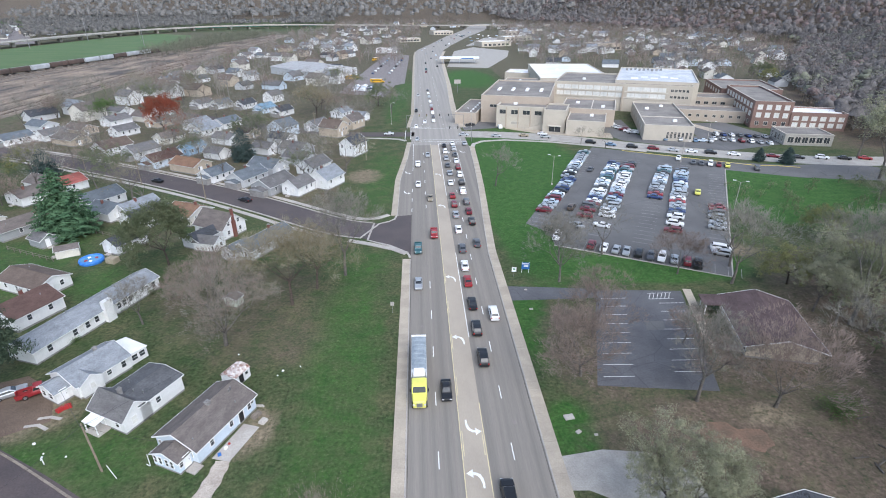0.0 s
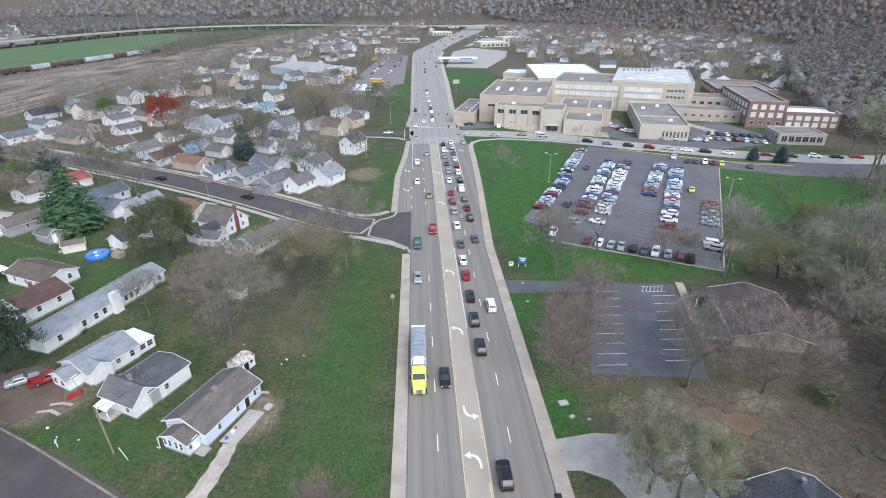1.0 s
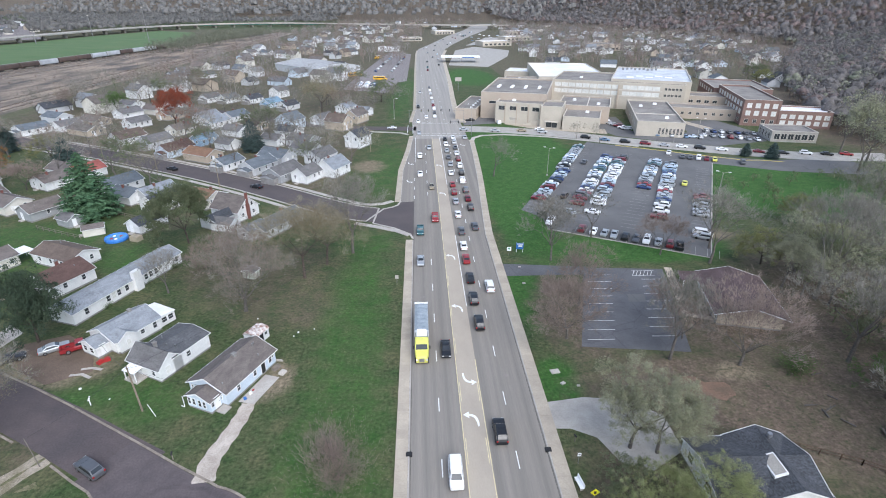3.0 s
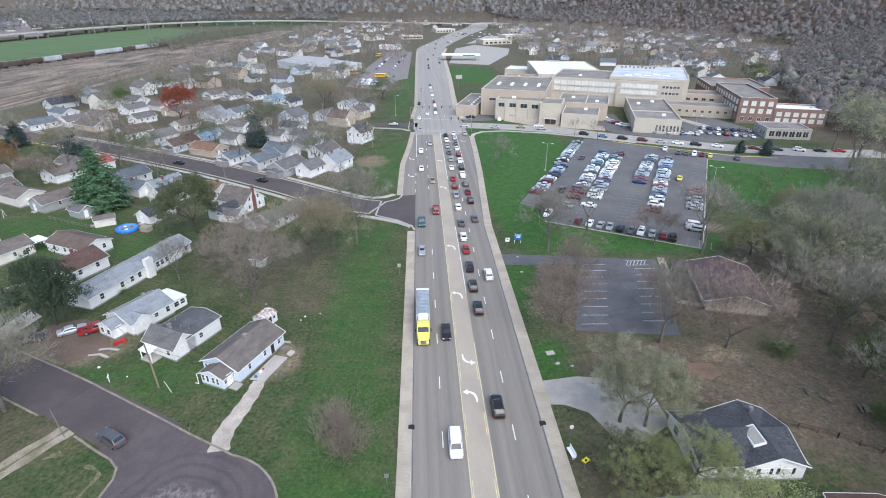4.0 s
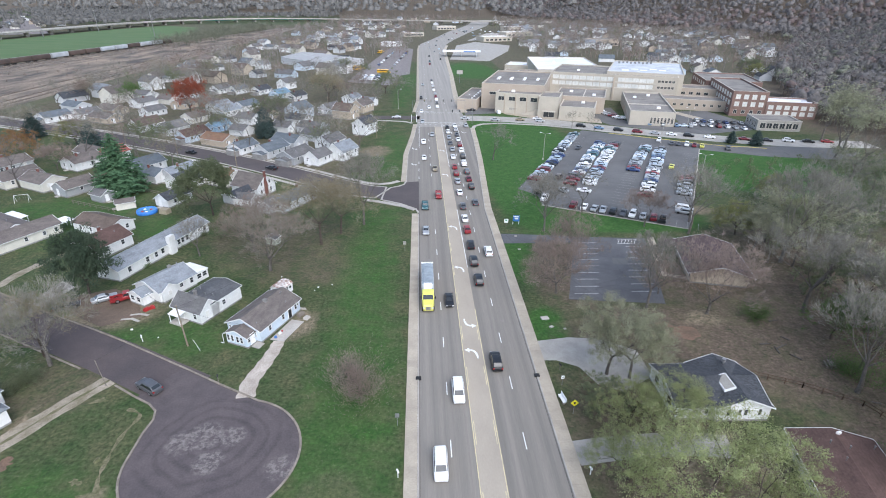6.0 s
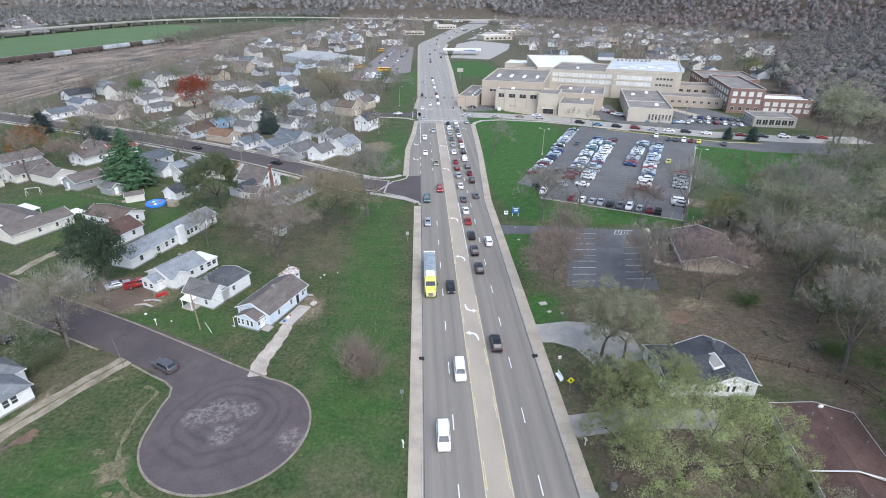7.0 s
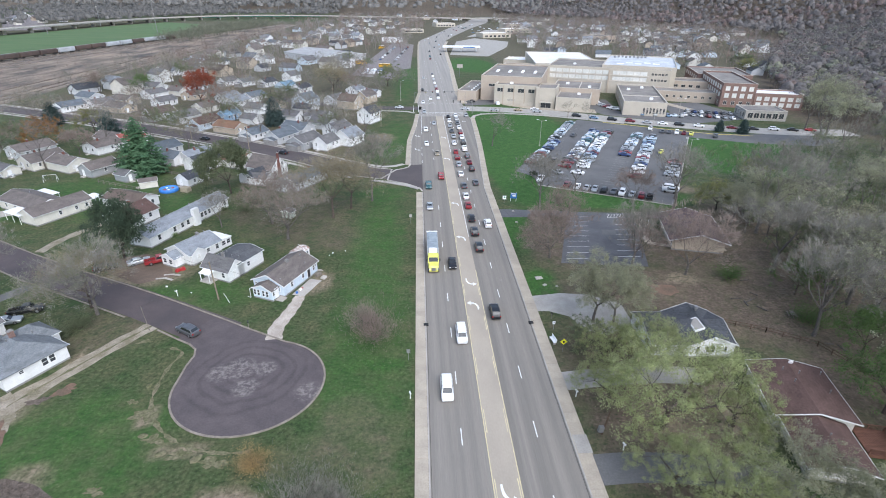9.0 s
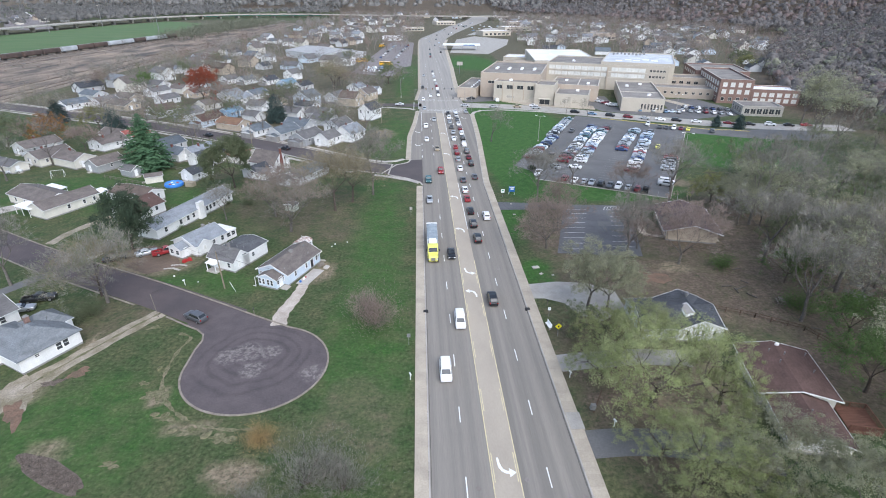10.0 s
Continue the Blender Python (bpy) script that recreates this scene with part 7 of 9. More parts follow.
# ---- the school and other large buildings ----
def flat_block(parent, cx, cy, w, d, h, rz, wall, roof, parapet=0.5, z0=0.0, name="wing"):
    """A flat-roofed wing: wall shell with a coped parapet and a recessed roof deck. Returns its matrix."""
    mt = pose(cx, cy, z0, 0, 0, rz)
    t = 0.35
    g = Geo()
    x, y = w / 2, d / 2
    out = [(-x, -y), (x, -y), (x, y), (-x, y)]
    inn = [(-x + t, -y + t), (x - t, -y + t), (x - t, y - t), (-x + t, y - t)]
    v = [(a, b, -1.0) for a, b in out] + [(a, b, h + parapet) for a, b in out] + [(a, b, h + parapet) for a, b in inn] + [(a, b, h - 0.1) for a, b in inn]
    f = []
    for i in range(4):
        j = (i + 1) % 4
        f += [(i, j, 4 + j, 4 + i), (4 + i, 4 + j, 8 + j, 8 + i), (8 + i, 8 + j, 12 + j, 12 + i)]
    g.add(v, f)
    wo = part(name + "_wall", g, wall, parent)
    wo.matrix_basis = mt
    cop = Geo()
    for a, b, sw, sd in ((0, -y + t / 2, w + 0.1, t + 0.1), (0, y - t / 2, w + 0.1, t + 0.1), (-x + t / 2, 0, t + 0.1, d - 2 * t - 0.12), (x - t / 2, 0, t + 0.1, d - 2 * t - 0.12)):
        cop.box((a, b, h + parapet), (sw, sd, 0.12))
    part("coping", cop, stone_trim, wo)
    ro = part(name + "_roof", Geo().box((0, 0, h - 0.3), (w - 2 * t, d - 2 * t, 0.3)), roof, parent)
    ro.matrix_basis = mt
    return mt, wo


def face_strip(parent, mt, w, d, face, z, h, cols, ww, mat_, lo=-0.5, hi=0.5, frame=True):
    """A row of framed windows along a stretch (lo to hi) of one face of a wing."""
    for i in range(cols):
        f = lo + (hi - lo) * (i + 0.5) / cols
        if face in "sn":
            s = -1 if face == "s" else 1
            m = mt @ Matrix.Translation((f * w, s * (d / 2 + 0.03), z)) @ pose(0, 0, 0, 0, 0, 0 if s < 0 else 180)
        else:
            s = -1 if face == "w" else 1
            m = mt @ Matrix.Translation((s * (w / 2 + 0.03), f * d, z)) @ pose(0, 0, 0, 0, 0, -90 if s < 0 else 90)
        fr = Geo().box((0, 0, h / 2), (ww + 0.24, 0.16, 0.14)).box((0, 0, -h / 2 - 0.14), (ww + 0.24, 0.2, 0.14)).box((-ww / 2 - 0.06, 0, -h / 2), (0.12, 0.16, h)).box((ww / 2 + 0.06, 0, -h / 2), (0.12, 0.16, h)).box((0, 0, -h / 2), (0.08, 0.12, h))
        o = part("window", fr, stone_trim if frame else white_trim, parent)
        o.matrix_basis = m
        part("pane", Geo().box((0, 0.03, -h / 2), (ww, 0.06, h)), mat_, o)


def roof_unit(parent, mt, x, y, z, s=(2.0, 1.6, 1.0), mat_=None):
    o = part("roof_unit", Geo().box((x, y, z), s).box((x, y, z + s[2]), (s[0] * 0.7, s[1] * 0.7, 0.15)), mat_ or white_metal, parent, "white rooftop unit")
    o.matrix_basis = mt


SCH = thing("school", pose(0, 0, 0), "large tan masonry school with flat roofs and white blinds", "school")
gym, _ = flat_block(SCH, 50.6, 239, 34.5, 58, 13.0, -17, stone_tan, roof_tar, 0.7, name="gymnasium")
face_strip(SCH, gym, 34.5, 58, "s", 8.6, 1.3, 1, 4.0, glass_dark, -0.38, -0.24)
for k in range(4):
    for q in (-1, 0, 1):
        roof_unit(SCH, gym, -11.5 + 7.6 * k, -4 + q * 3.2, 13.0, (1.6, 1.2, 0.7))
front, _ = flat_block(SCH, 45.7, 206.8, 24, 15, 10.0, -20, stone_cream, roof_tar, 0.6, name="front_hall")
face_strip(SCH, front, 24, 15, "s", 7.8, 2.0, 4, 3.4, glass_dark, -0.48, 0.48)
face_strip(SCH, front, 24, 15, "s", 2.6, 1.1, 1, 4.2, concrete_grey, -0.2, 0.0)
for k in (-8, -2, 4, 10):
    part("pilaster", Geo().box((k + 1.0, -7.6, 0), (0.5, 0.3, 10.0)), stone_tan, SCH, "slender masonry pilaster").matrix_basis = front
part("ramp", Geo().add([(3, -7.7, 0), (12, -7.7, 0), (12, -7.7, 3.6), (3, -7.7, 0.4), (3, -9.1, 0), (12, -9.1, 0), (12, -9.1, 3.6), (3, -9.1, 0.4)], [(3, 2, 1, 0), (4, 5, 6, 7), (0, 1, 5, 4), (1, 2, 6, 5), (2, 3, 7, 6), (3, 0, 4, 7)]), stone_cream, SCH, "pale masonry entrance ramp").matrix_basis = front
ent, _ = flat_block(SCH, 60.4, 197.6, 10.5, 17, 10.0, -20, stone_cream, roof_tar, 0.6, name="entrance_hall")
face_strip(SCH, ent, 10.5, 17, "s", 1.7, 2.6, 1, 5.4, glass_dark, -0.3, 0.4)
part("canopy", Geo().box((0.5, -9.3, 3.2), (6.4, 1.8, 0.35)), stone_trim, SCH, "flat concrete entrance canopy").matrix_basis = ent
lowc, _ = flat_block(SCH, 74.2, 192.8, 17.5, 22, 6.2, -20, stone_cream, roof_tar, 0.5, name="classroom_wing")
lowd, _ = flat_block(SCH, 82.4, 216.4, 26, 30, 8.0, -20, stone_tan, roof_tar, 0.6, name="link_wing")
part("roof_seam", Geo().box((1.5, 0, 8.0), (0.5, 29, 0.25)), stone_trim, SCH, "pale roof divider").matrix_basis = lowd
tall, _ = flat_block(SCH, 115.5, 260, 74, 44, 14.4, -23, stone_cream, roof_tar, 0.6, name="main_wing")
for z in (12.4, 9.0):
    face_strip(SCH, tall, 74, 44, "s", z, 2.2, 9, 3.7, glass_blind, -0.48, 0.02)
    face_strip(SCH, tall, 74, 44, "s", z, 2.2, 5, 4.0, glass_blind, 0.05, 0.32)
    face_strip(SCH, tall, 74, 44, "s", z, 1.2, 5, 1.3, glass_dark, 0.35, 0.48)
    part("sill_band", Geo().box((-5, -22.05, z - 1.75), (60, 0.3, 0.5)), stone_trim, SCH, "pale stone sill course").matrix_basis = tall
part("drain_stack", Geo().box((1.4, -22.3, 0), (0.9, 0.6, 13.6)), stone_tan, SCH, "masonry pier").matrix_basis = tall
whit, _ = flat_block(SCH, 99, 326, 46, 84, 12.0, -6, stone_cream, roof_membrane, 0.4, name="rear_wing")
whi2, _ = flat_block(SCH, 86, 368, 44, 24, 6.5, -20, stone_cream, roof_membrane, 0.4, name="arena_wing")
whi3, _ = flat_block(SCH, 139.5, 270, 44, 66, 15.4, -23, stone_cream, roof_worn, 0.5, name="tower_wing")
for k in range(9):
    roof_unit(SCH, whi3, -18 + 2.6 * k, 20 + (k % 3) * 2.2, 15.4, (1.4, 1.4, 1.2), steel_grey)
for k in range(5):
    part("membrane_patch", Geo().box((-12 + 5.5 * k, -18 + (k * 7) % 11, 15.4), (4.2, 6.5, 0.05)), roof_membrane, SCH, "white patched roof membrane").matrix_basis = whi3
east, _ = flat_block(SCH, 157, 237, 28, 16, 8.0, -20, stone_tan, roof_tar, 0.5, name="east_wing")
face_strip(SCH, east, 28, 16, "s", 5.6, 1.4, 5, 2.2, glass_dark, -0.45, 0.3)
east2, _ = flat_block(SCH, 144.5, 214, 36, 13, 5.4, -20, stone_tan, roof_tar, 0.4, name="low_wing")
face_strip(SCH, east2, 36, 13, "s", 3.0, 1.2, 8, 1.4, glass_dark, -0.4, 0.45)
annex, _ = flat_block(SCH, 112.6, 198.8, 21, 60, 6.2, -16, stone_cream, roof_tar, 0.6, name="annex")
face_strip(SCH, annex, 21, 60, "s", 2.6, 2.8, 7, 0.8, glass_dark, -0.05, 0.48)
face_strip(SCH, annex, 21, 60, "w", 3.4, 1.6, 6, 2.2, glass_blind, -0.4, 0.45)
part("roof_seam", Geo().box((0, -8, 6.2), (20, 0.5, 0.3)), stone_trim, SCH, "pale roof divider").matrix_basis = annex
wlow, _ = flat_block(SCH, 23, 231, 11, 40, 5.4, -17, stone_tan, roof_tar, 0.4, name="service_wing")
for q in range(5):
    roof_unit(SCH, wlow, 2, -15 + q * 6, 5.4, (1.0, 1.0, 0.5))
ovl, _ = flat_block(SCH, 66, 283, 36, 28, 10.5, -17, stone_tan, roof_tar, 0.5, name="locker_wing")
for blk, x, y, z in ((front, -4, 1, 10.0), (lowd, -6, 3, 8.0), (lowd, 7, -6, 8.0), (tall, -22, -6, 14.4), (tall, -3, -9, 14.4), (tall, 14, -4, 14.4), (tall, 26, -10, 14.4), (annex, -5, 12, 6.2), (annex, 4, -18, 6.2), (annex, 3, 20, 6.2), (lowc, 2, 4, 6.2), (ovl, -8, 2, 10.5), (ovl, 9, -3, 10.5), (whit, 8, -24, 12.0), (whit, -6, 4, 12.0)):
    roof_unit(SCH, blk, x, y, z, (1.8, 1.4, 0.9))

OLD = thing("brick_school", pose(0, 0, 0), "old three-storey red brick school with stone window trim", "school")
bw, _ = flat_block(OLD, 171.6, 216.6, 17, 54, 12.0, -16, brick_red, roof_tar, 0.8, name="brick_wing")
for z in (6.3, 10.0):
    face_strip(OLD, bw, 17, 54, "w", z, 2.3, 9, 3.3, glass_blind, -0.46, 0.46)
    face_strip(OLD, bw, 17, 54, "s", z, 2.2, 4, 2.1, glass_blind, -0.46, 0.46)
face_strip(OLD, bw, 17, 54, "w", 2.4, 1.7, 9, 2.8, glass_dark, -0.46, 0.46)
face_strip(OLD, bw, 17, 54, "s", 2.4, 1.7, 4, 1.6, glass_dark, -0.46, 0.46)
be, _ = flat_block(OLD, 185.7, 192.4, 24, 16, 7.6, -16, brick_red, roof_membrane, 0.6, name="brick_east_wing")
for z in (2.4, 5.4):
    face_strip(OLD, be, 24, 16, "s", z, 1.9, 6, 2.3, glass_blind, -0.48, 0.48)
bn, _ = flat_block(OLD, 190, 262, 32, 42, 10.0, -16, brick_red, roof_tar, 0.7, name="brick_north_wing")
face_strip(OLD, bn, 32, 42, "w", 8.0, 2.0, 6, 2.8, glass_blind, -0.45, 0.45)
mod = thing("pavilion", pose(0, 0, 0), "low grey concrete pavilion with tall dark windows", "building")
mb, _ = flat_block(mod, 161.5, 164.5, 19, 15, 4.4, -12, concrete_grey, roof_tar, 0.4, name="pavilion")
face_strip(mod, mb, 19, 15, "w", 2.4, 2.6, 4, 1.4, glass_dark, -0.45, 0.45)
face_strip(mod, mb, 19, 15, "s", 2.4, 2.4, 6, 2.2, glass_dark, -0.45, 0.45)

ware = thing("warehouse", pose(-98, 425, 0, 0, 0, -28), "long pale metal warehouse with low roof", "warehouse")
gable(ware, 46, 66, 6.0, 2.8, SIDINGS["pale_grey"], ROOFS["metal"], turn=70, base=0.2)
shop = thing("shop_building", pose(-44, 630, 0, 0, 0, -10), "small white flat-roofed shop", "shop")
flat_block(shop, 0, 0, 24, 16, 5.0, 0, white_metal, roof_membrane, 0.4, name="shop")
for x, y, w, d, h in ((100, 720, 46, 24, 6), (150, 830, 50, 26, 6), (40, 1010, 40, 24, 6), (180, 980, 60, 30, 7), (-20, 820, 34, 18, 5), (230, 640, 40, 26, 8)):
    s = thing("shop_building", pose(x, y, 0, 0, 0, 20), "pale flat-roofed shop in the far town", "shop", "far shops")
    mt, _ = flat_block(s, 0, 0, w, d, h, 0, stone_tan if h == 8 else stone_cream, roof_tar if h == 8 else roof_membrane, 0.5, name="shop")
    face_strip(s, mt, w, d, "s", 2.4, 2.4, 6, 4.0, glass_dark, -0.45, 0.45)
can = thing("fuel_canopy", pose(36, 500, 0, 0, 0, -4), "white and blue fuel station canopy", "canopy")
part("roof", Geo().box((0, 0, 5), (40, 16, 0.9)), white_metal, can)
part("fascia", Geo().box((8, -8.1, 5.1), (12, 0.1, 0.8)), sign_blue, can)
for x in (-16, 0, 16):
    part("column", Geo().box((x, 0, 0), (0.6, 0.6, 5)), white_metal, can)


# ---- freight train and freeway ----
def hopper(x, y, rz, mat_, words, tank=False):
    t = thing("freight_car", pose(x, y, 0.36, 0, 0, rz) @ Matrix.Diagonal((1.3, 1.3, 1.3, 1)), words, "freight car", "standing freight train")
    g = Geo()
    sec = [(-1.2, 1.0), (1.2, 1.0), (1.55, 1.6), (1.55, 3.6), (1.0, 4.2), (-1.0, 4.2), (-1.55, 3.6), (-1.55, 1.6)]
    g.loft([[(a * 0.9, -8.0, b) for a, b in sec], [(a, -7.4, b) for a, b in sec], [(a, 7.4, b) for a, b in sec], [(a * 0.9, 8.0, b) for a, b in sec]])
    part("body", g, mat_, t)
    part("running_board", Geo().box((0, 0, 4.2), (0.7, 15.5, 0.12)), steel_grey, t)
    for s in (-1, 1):
        part("truck", Geo().box((0, s * 5.8, 0.35), (2.2, 2.4, 0.5)), black_part, t)
        for q in (-0.9, 0.9):
            part("wheelset", Geo().tube((-0.8, s * 5.8 + q, 0.44), (0.8, s * 5.8 + q, 0.44), 0.44, 0.44, 10), steel_rail, t)
        part("coupler", Geo().box((0, s * 8.4, 0.8), (0.3, 0.9, 0.3)), black_part, t)
    return t


xs = TRACKS[0]
for i in range(16):
    y = 318 + i * 22.9
    mt_, words = ((hopper_grey, "pale grey covered hopper freight car"), (hopper_brown, "dark brown freight car"))[(0, 1, 0, 0, 1, 1, 1, 0, 1, 1, 0, 0, 1, 0, 0, 1, 1, 1, 1)[i]]
    hopper(xs(y), y, -math.degrees(math.atan(0.14)), mt_, words)
fw = thing("freeway_bridge", pose(0, 0, 0), "long pale concrete freeway viaduct with green girders", "bridge", kind="structure")
FREE = smooth_line([(-640, 420), (-612, 620), (-604, 790), (-598, 950), (-575, 1110), (-515, 1240), (-415, 1325), (-280, 1335), (-115, 1275), (40, 1230), (200, 1200)], 6)
l_, r_ = ribbon(FREE, 24)
part("deck", band(Geo(), l_, r_, 6.6, 7.6), concrete_pale, fw)
for e in (l_, r_):
    a, b = ribbon(e, 0.5)
    part("parapet", band(Geo(), a, b, 7.6, 8.6), concrete_pale, fw)
a, b = ribbon(FREE[30:44], 18)
part("girder", band(Geo(), a, b, 4.9, 6.6), bridge_green, fw, "green painted steel girder")
for i, p in enumerate(FREE):
    if i % 2 == 0:
        part("pier", Geo().box((p[0], p[1], -1), (4, 14, 7.6), 0.8), concrete_grey, fw)


# ---- vehicles on the main road ----
SOUTHBOUND = [("sedan", "black", -3.3, 11), ("van", "white", -3.3, -16), ("van", "white", -6.6, -30), ("sedan", "silver", -7.6, 46), ("pickup", "teal", -7.6, 64), ("pickup", "red", -3.3, 73), ("sedan", "gold", -3.6, 101), ("sedan", "white", -7.4, 115), ("pickup", "white", -7.4, 139), ("sedan", "silver", -7.6, 179), ("sedan", "white", -8, 205), ("suv", "black", -8, 246), ("sedan", "silver", -3.4, 152), ("sedan", "white", -3.6, 216), ("sedan", "silver", -6.8, 300)]
NORTHBOUND = [("suv", "black", 3.6, -9), ("suv", "black", 3.6, 19), ("suv", "white", 7.4, 33), ("suv", "black", 3.4, 28), ("sedan", "black", 3.5, 37), ("sedan", "red", 3.4, 46.5), ("sedan", "white", 3.4, 54), ("sedan", "grey", 3.6, 63.5), ("sedan", "grey", 7.6, 66.5), ("suv", "black", 7.7, 81), ("sedan", "maroon", 7.6, 89), ("sedan", "white", 3.5, 75.5), ("sedan", "silver", 3.6, 86.5), ("suv", "grey", 7.6, 97), ("suv", "maroon", 3.6, 95), ("sedan", "red", 3.6, 103), ("pickup", "white", 7.3, 107)]
NORTH_QUEUE = [("sedan", "white", 3.8, 116), ("suv", "black", 7.6, 116), ("sedan", "silver", 4.2, 127), ("suv", "white", 7.6, 125), ("sedan", "grey", 4.0, 137), ("suv", "maroon", 7.7, 134), ("sedan", "silver", 3.9, 147), ("sedan", "white", 7.6, 143), ("suv", "white", 4.0, 157), ("sedan", "grey", 7.7, 152), ("sedan", "black", 4.0, 167), ("suv", "silver", 7.7, 161), ("sedan", "white", 7.8, 170), ("sedan", "silver", 13.2, 170), ("sedan", "white", 1.0, 218), ("sedan", "grey", 1.2, 229), ("suv", "white", 1.2, 240), ("sedan", "maroon", 1.0, 251), ("sedan", "silver", 1.0, 262), ("sedan", "white", 0.6, 276), ("suv", "silver", 0.4, 292), ("sedan", "white", 0.2, 308), ("sedan", "grey", 0.0, 322)]
for k, p, x, y in SOUTHBOUND:
    car(k, p, x, y, 180, "on the grey road", "traffic on the main road")
for k, p, x, y in NORTHBOUND + NORTH_QUEUE:
    car(k, p, x, y, 0, "waiting in traffic on the road" if y > 25 else "on the grey road", "traffic on the main road")


def tipper(x, y):
    t = thing("semi_truck", pose(x, y, 0.045), "bright yellow lorry hauling a grey tarpaulined tipper trailer", "truck")
    cab = Geo().loft([[(-w, yy, lo), (w, yy, lo), (w, yy, hi - 0.12), (w * 0.92, yy, hi), (-w * 0.92, yy, hi), (-w, yy, hi - 0.12)] for yy, w, lo, hi in ((-5.2, 0.85, 0.55, 1.5), (-5.05, 1.0, 0.5, 1.75), (-3.6, 1.12, 0.5, 1.95), (-3.5, 1.2, 0.5, 1.98))])
    cab.loft([[(-w, yy, 0.6), (w, yy, 0.6), (w * 0.97, yy, hi - 0.15), (w * 0.85, yy, hi), (-w * 0.85, yy, hi), (-w * 0.97, yy, hi - 0.15)] for yy, w, hi in ((-3.6, 1.2, 2.0), (-3.15, 1.22, 3.0), (-2.6, 1.23, 3.15), (-1.35, 1.23, 3.2), (-1.2, 1.2, 3.1))])
    part("cab", cab, PAINTS["yellow"], t, "bright yellow cab")
    part("windshield", Geo().slab([(-1.02, -3.56, 2.16), (1.02, -3.56, 2.16), (0.96, -3.2, 2.98), (-0.96, -3.2, 2.98)], 0.05), car_glass, t)
    for s in (-1, 1):
        part("side_window", Geo().box((s * 1.22, -2.5, 2.1), (0.04, 0.9, 0.75)), car_glass, t)
        part("exhaust_stack", Geo().tube((s * 1.0, -1.0, 0.8), (s * 1.0, -1.0, 3.9), 0.09, 0.09, 8), rim_metal, t)
        part("mirror", Geo().box((s * 1.42, -3.3, 2.1), (0.2, 0.12, 0.6)), black_part, t)
        part("headlight", Geo().box((s * 0.85, -5.16, 1.0), (0.34, 0.12, 0.25)), lamp_clear, t)
        part("fuel_tank", Geo().tube((s * 1.0, -2.6, 0.7), (s * 1.0, -1.2, 0.7), 0.32, 0.32, 10), rim_metal, t)
    part("grille", Geo().box((0, -5.24, 0.7), (0.9, 0.06, 0.75)), rim_metal, t)
    part("frame", Geo().box((0, 0.2, 0.75), (0.9, 6.5, 0.25)), black_part, t)
    tr = part("trailer", Geo().loft([[(-1.05, yy, 1.2), (1.05, yy, 1.2), (1.27, yy, top), (1.17, yy, top), (-1.17, yy, top), (-1.27, yy, top)] for yy, top in ((-0.2, 2.5), (0.6, 3.2), (9.6, 3.2), (9.7, 3.2))]), hopper_grey, t, "grey ribbed tipper trailer")
    for i in range(12):
        for s in (-1, 1):
            part("rib", Geo().box((s * 1.25, 0.8 + i * 0.78, 1.3), (0.1, 0.1, 1.9)), steel_grey, tr)
    for i in range(7):
        part("tarpaulin", Geo().loft([[(-1.2, 0.75 + i * 1.26 + d, 3.2), (1.2, 0.75 + i * 1.26 + d, 3.2), (0.7, 0.75 + i * 1.26 + d, 3.32 + z), (0, 0.75 + i * 1.26 + d, 3.36 + z), (-0.7, 0.75 + i * 1.26 + d, 3.32 + z)] for d, z in ((0, -0.02), (0.2, 0.12), (1.06, 0.12), (1.22, 0.0))]), tarp_grey, tr)
    part("tailboard", Geo().box((0, 9.8, 1.2), (2.55, 0.14, 2.2)).box((0, 9.85, 3.3), (2.6, 0.25, 0.16)), white_metal, tr)
    part("front_hood", Geo().loft([[(-1.1, yy, 2.6), (1.1, yy, 2.6), (0.8, yy, z), (-0.8, yy, z)] for yy, z in ((-0.35, 2.75), (0.1, 3.2), (0.8, 3.42))]), white_metal, tr)
    for ay in (-4.4, -0.4, 0.95, 7.4, 8.7):
        for s in (-1, 1):
            tyre, rim = wheel_meshes(0.5)
            o = part("wheel", tyre, None, t)
            o.matrix_basis = pose(s * 1.02, ay, 0.5) @ Matrix.Diagonal((1.8, 1, 1, 1))
            part("rim", rim, None, o)


tipper(-7.6, 12.4)


# ---- parked vehicles ----
r = random.Random(4)
SHADES = ("white", "silver", "white", "silver", "silver", "silver", "grey", "black", "blue", "pale_blue", "grey", "maroon", "pale_blue", "navy", "teal", "silver", "white", "blue", "black", "silver", "pale_blue", "white", "white", "grey", "silver")
KINDS = ("sedan", "sedan", "sedan", "suv", "suv", "van", "sedan")


def park(u, v, turn, kind=None, shade=None):
    p = lot(u + r.uniform(-0.25, 0.25), v + r.uniform(-0.12, 0.12))
    car(kind or r.choice(KINDS), shade or r.choice(SHADES), p[0], p[1], -28 + turn + r.uniform(-2.5, 2.5) + r.choice((0, 0, 180)), "parked in the school lot", "cars in the school lot")


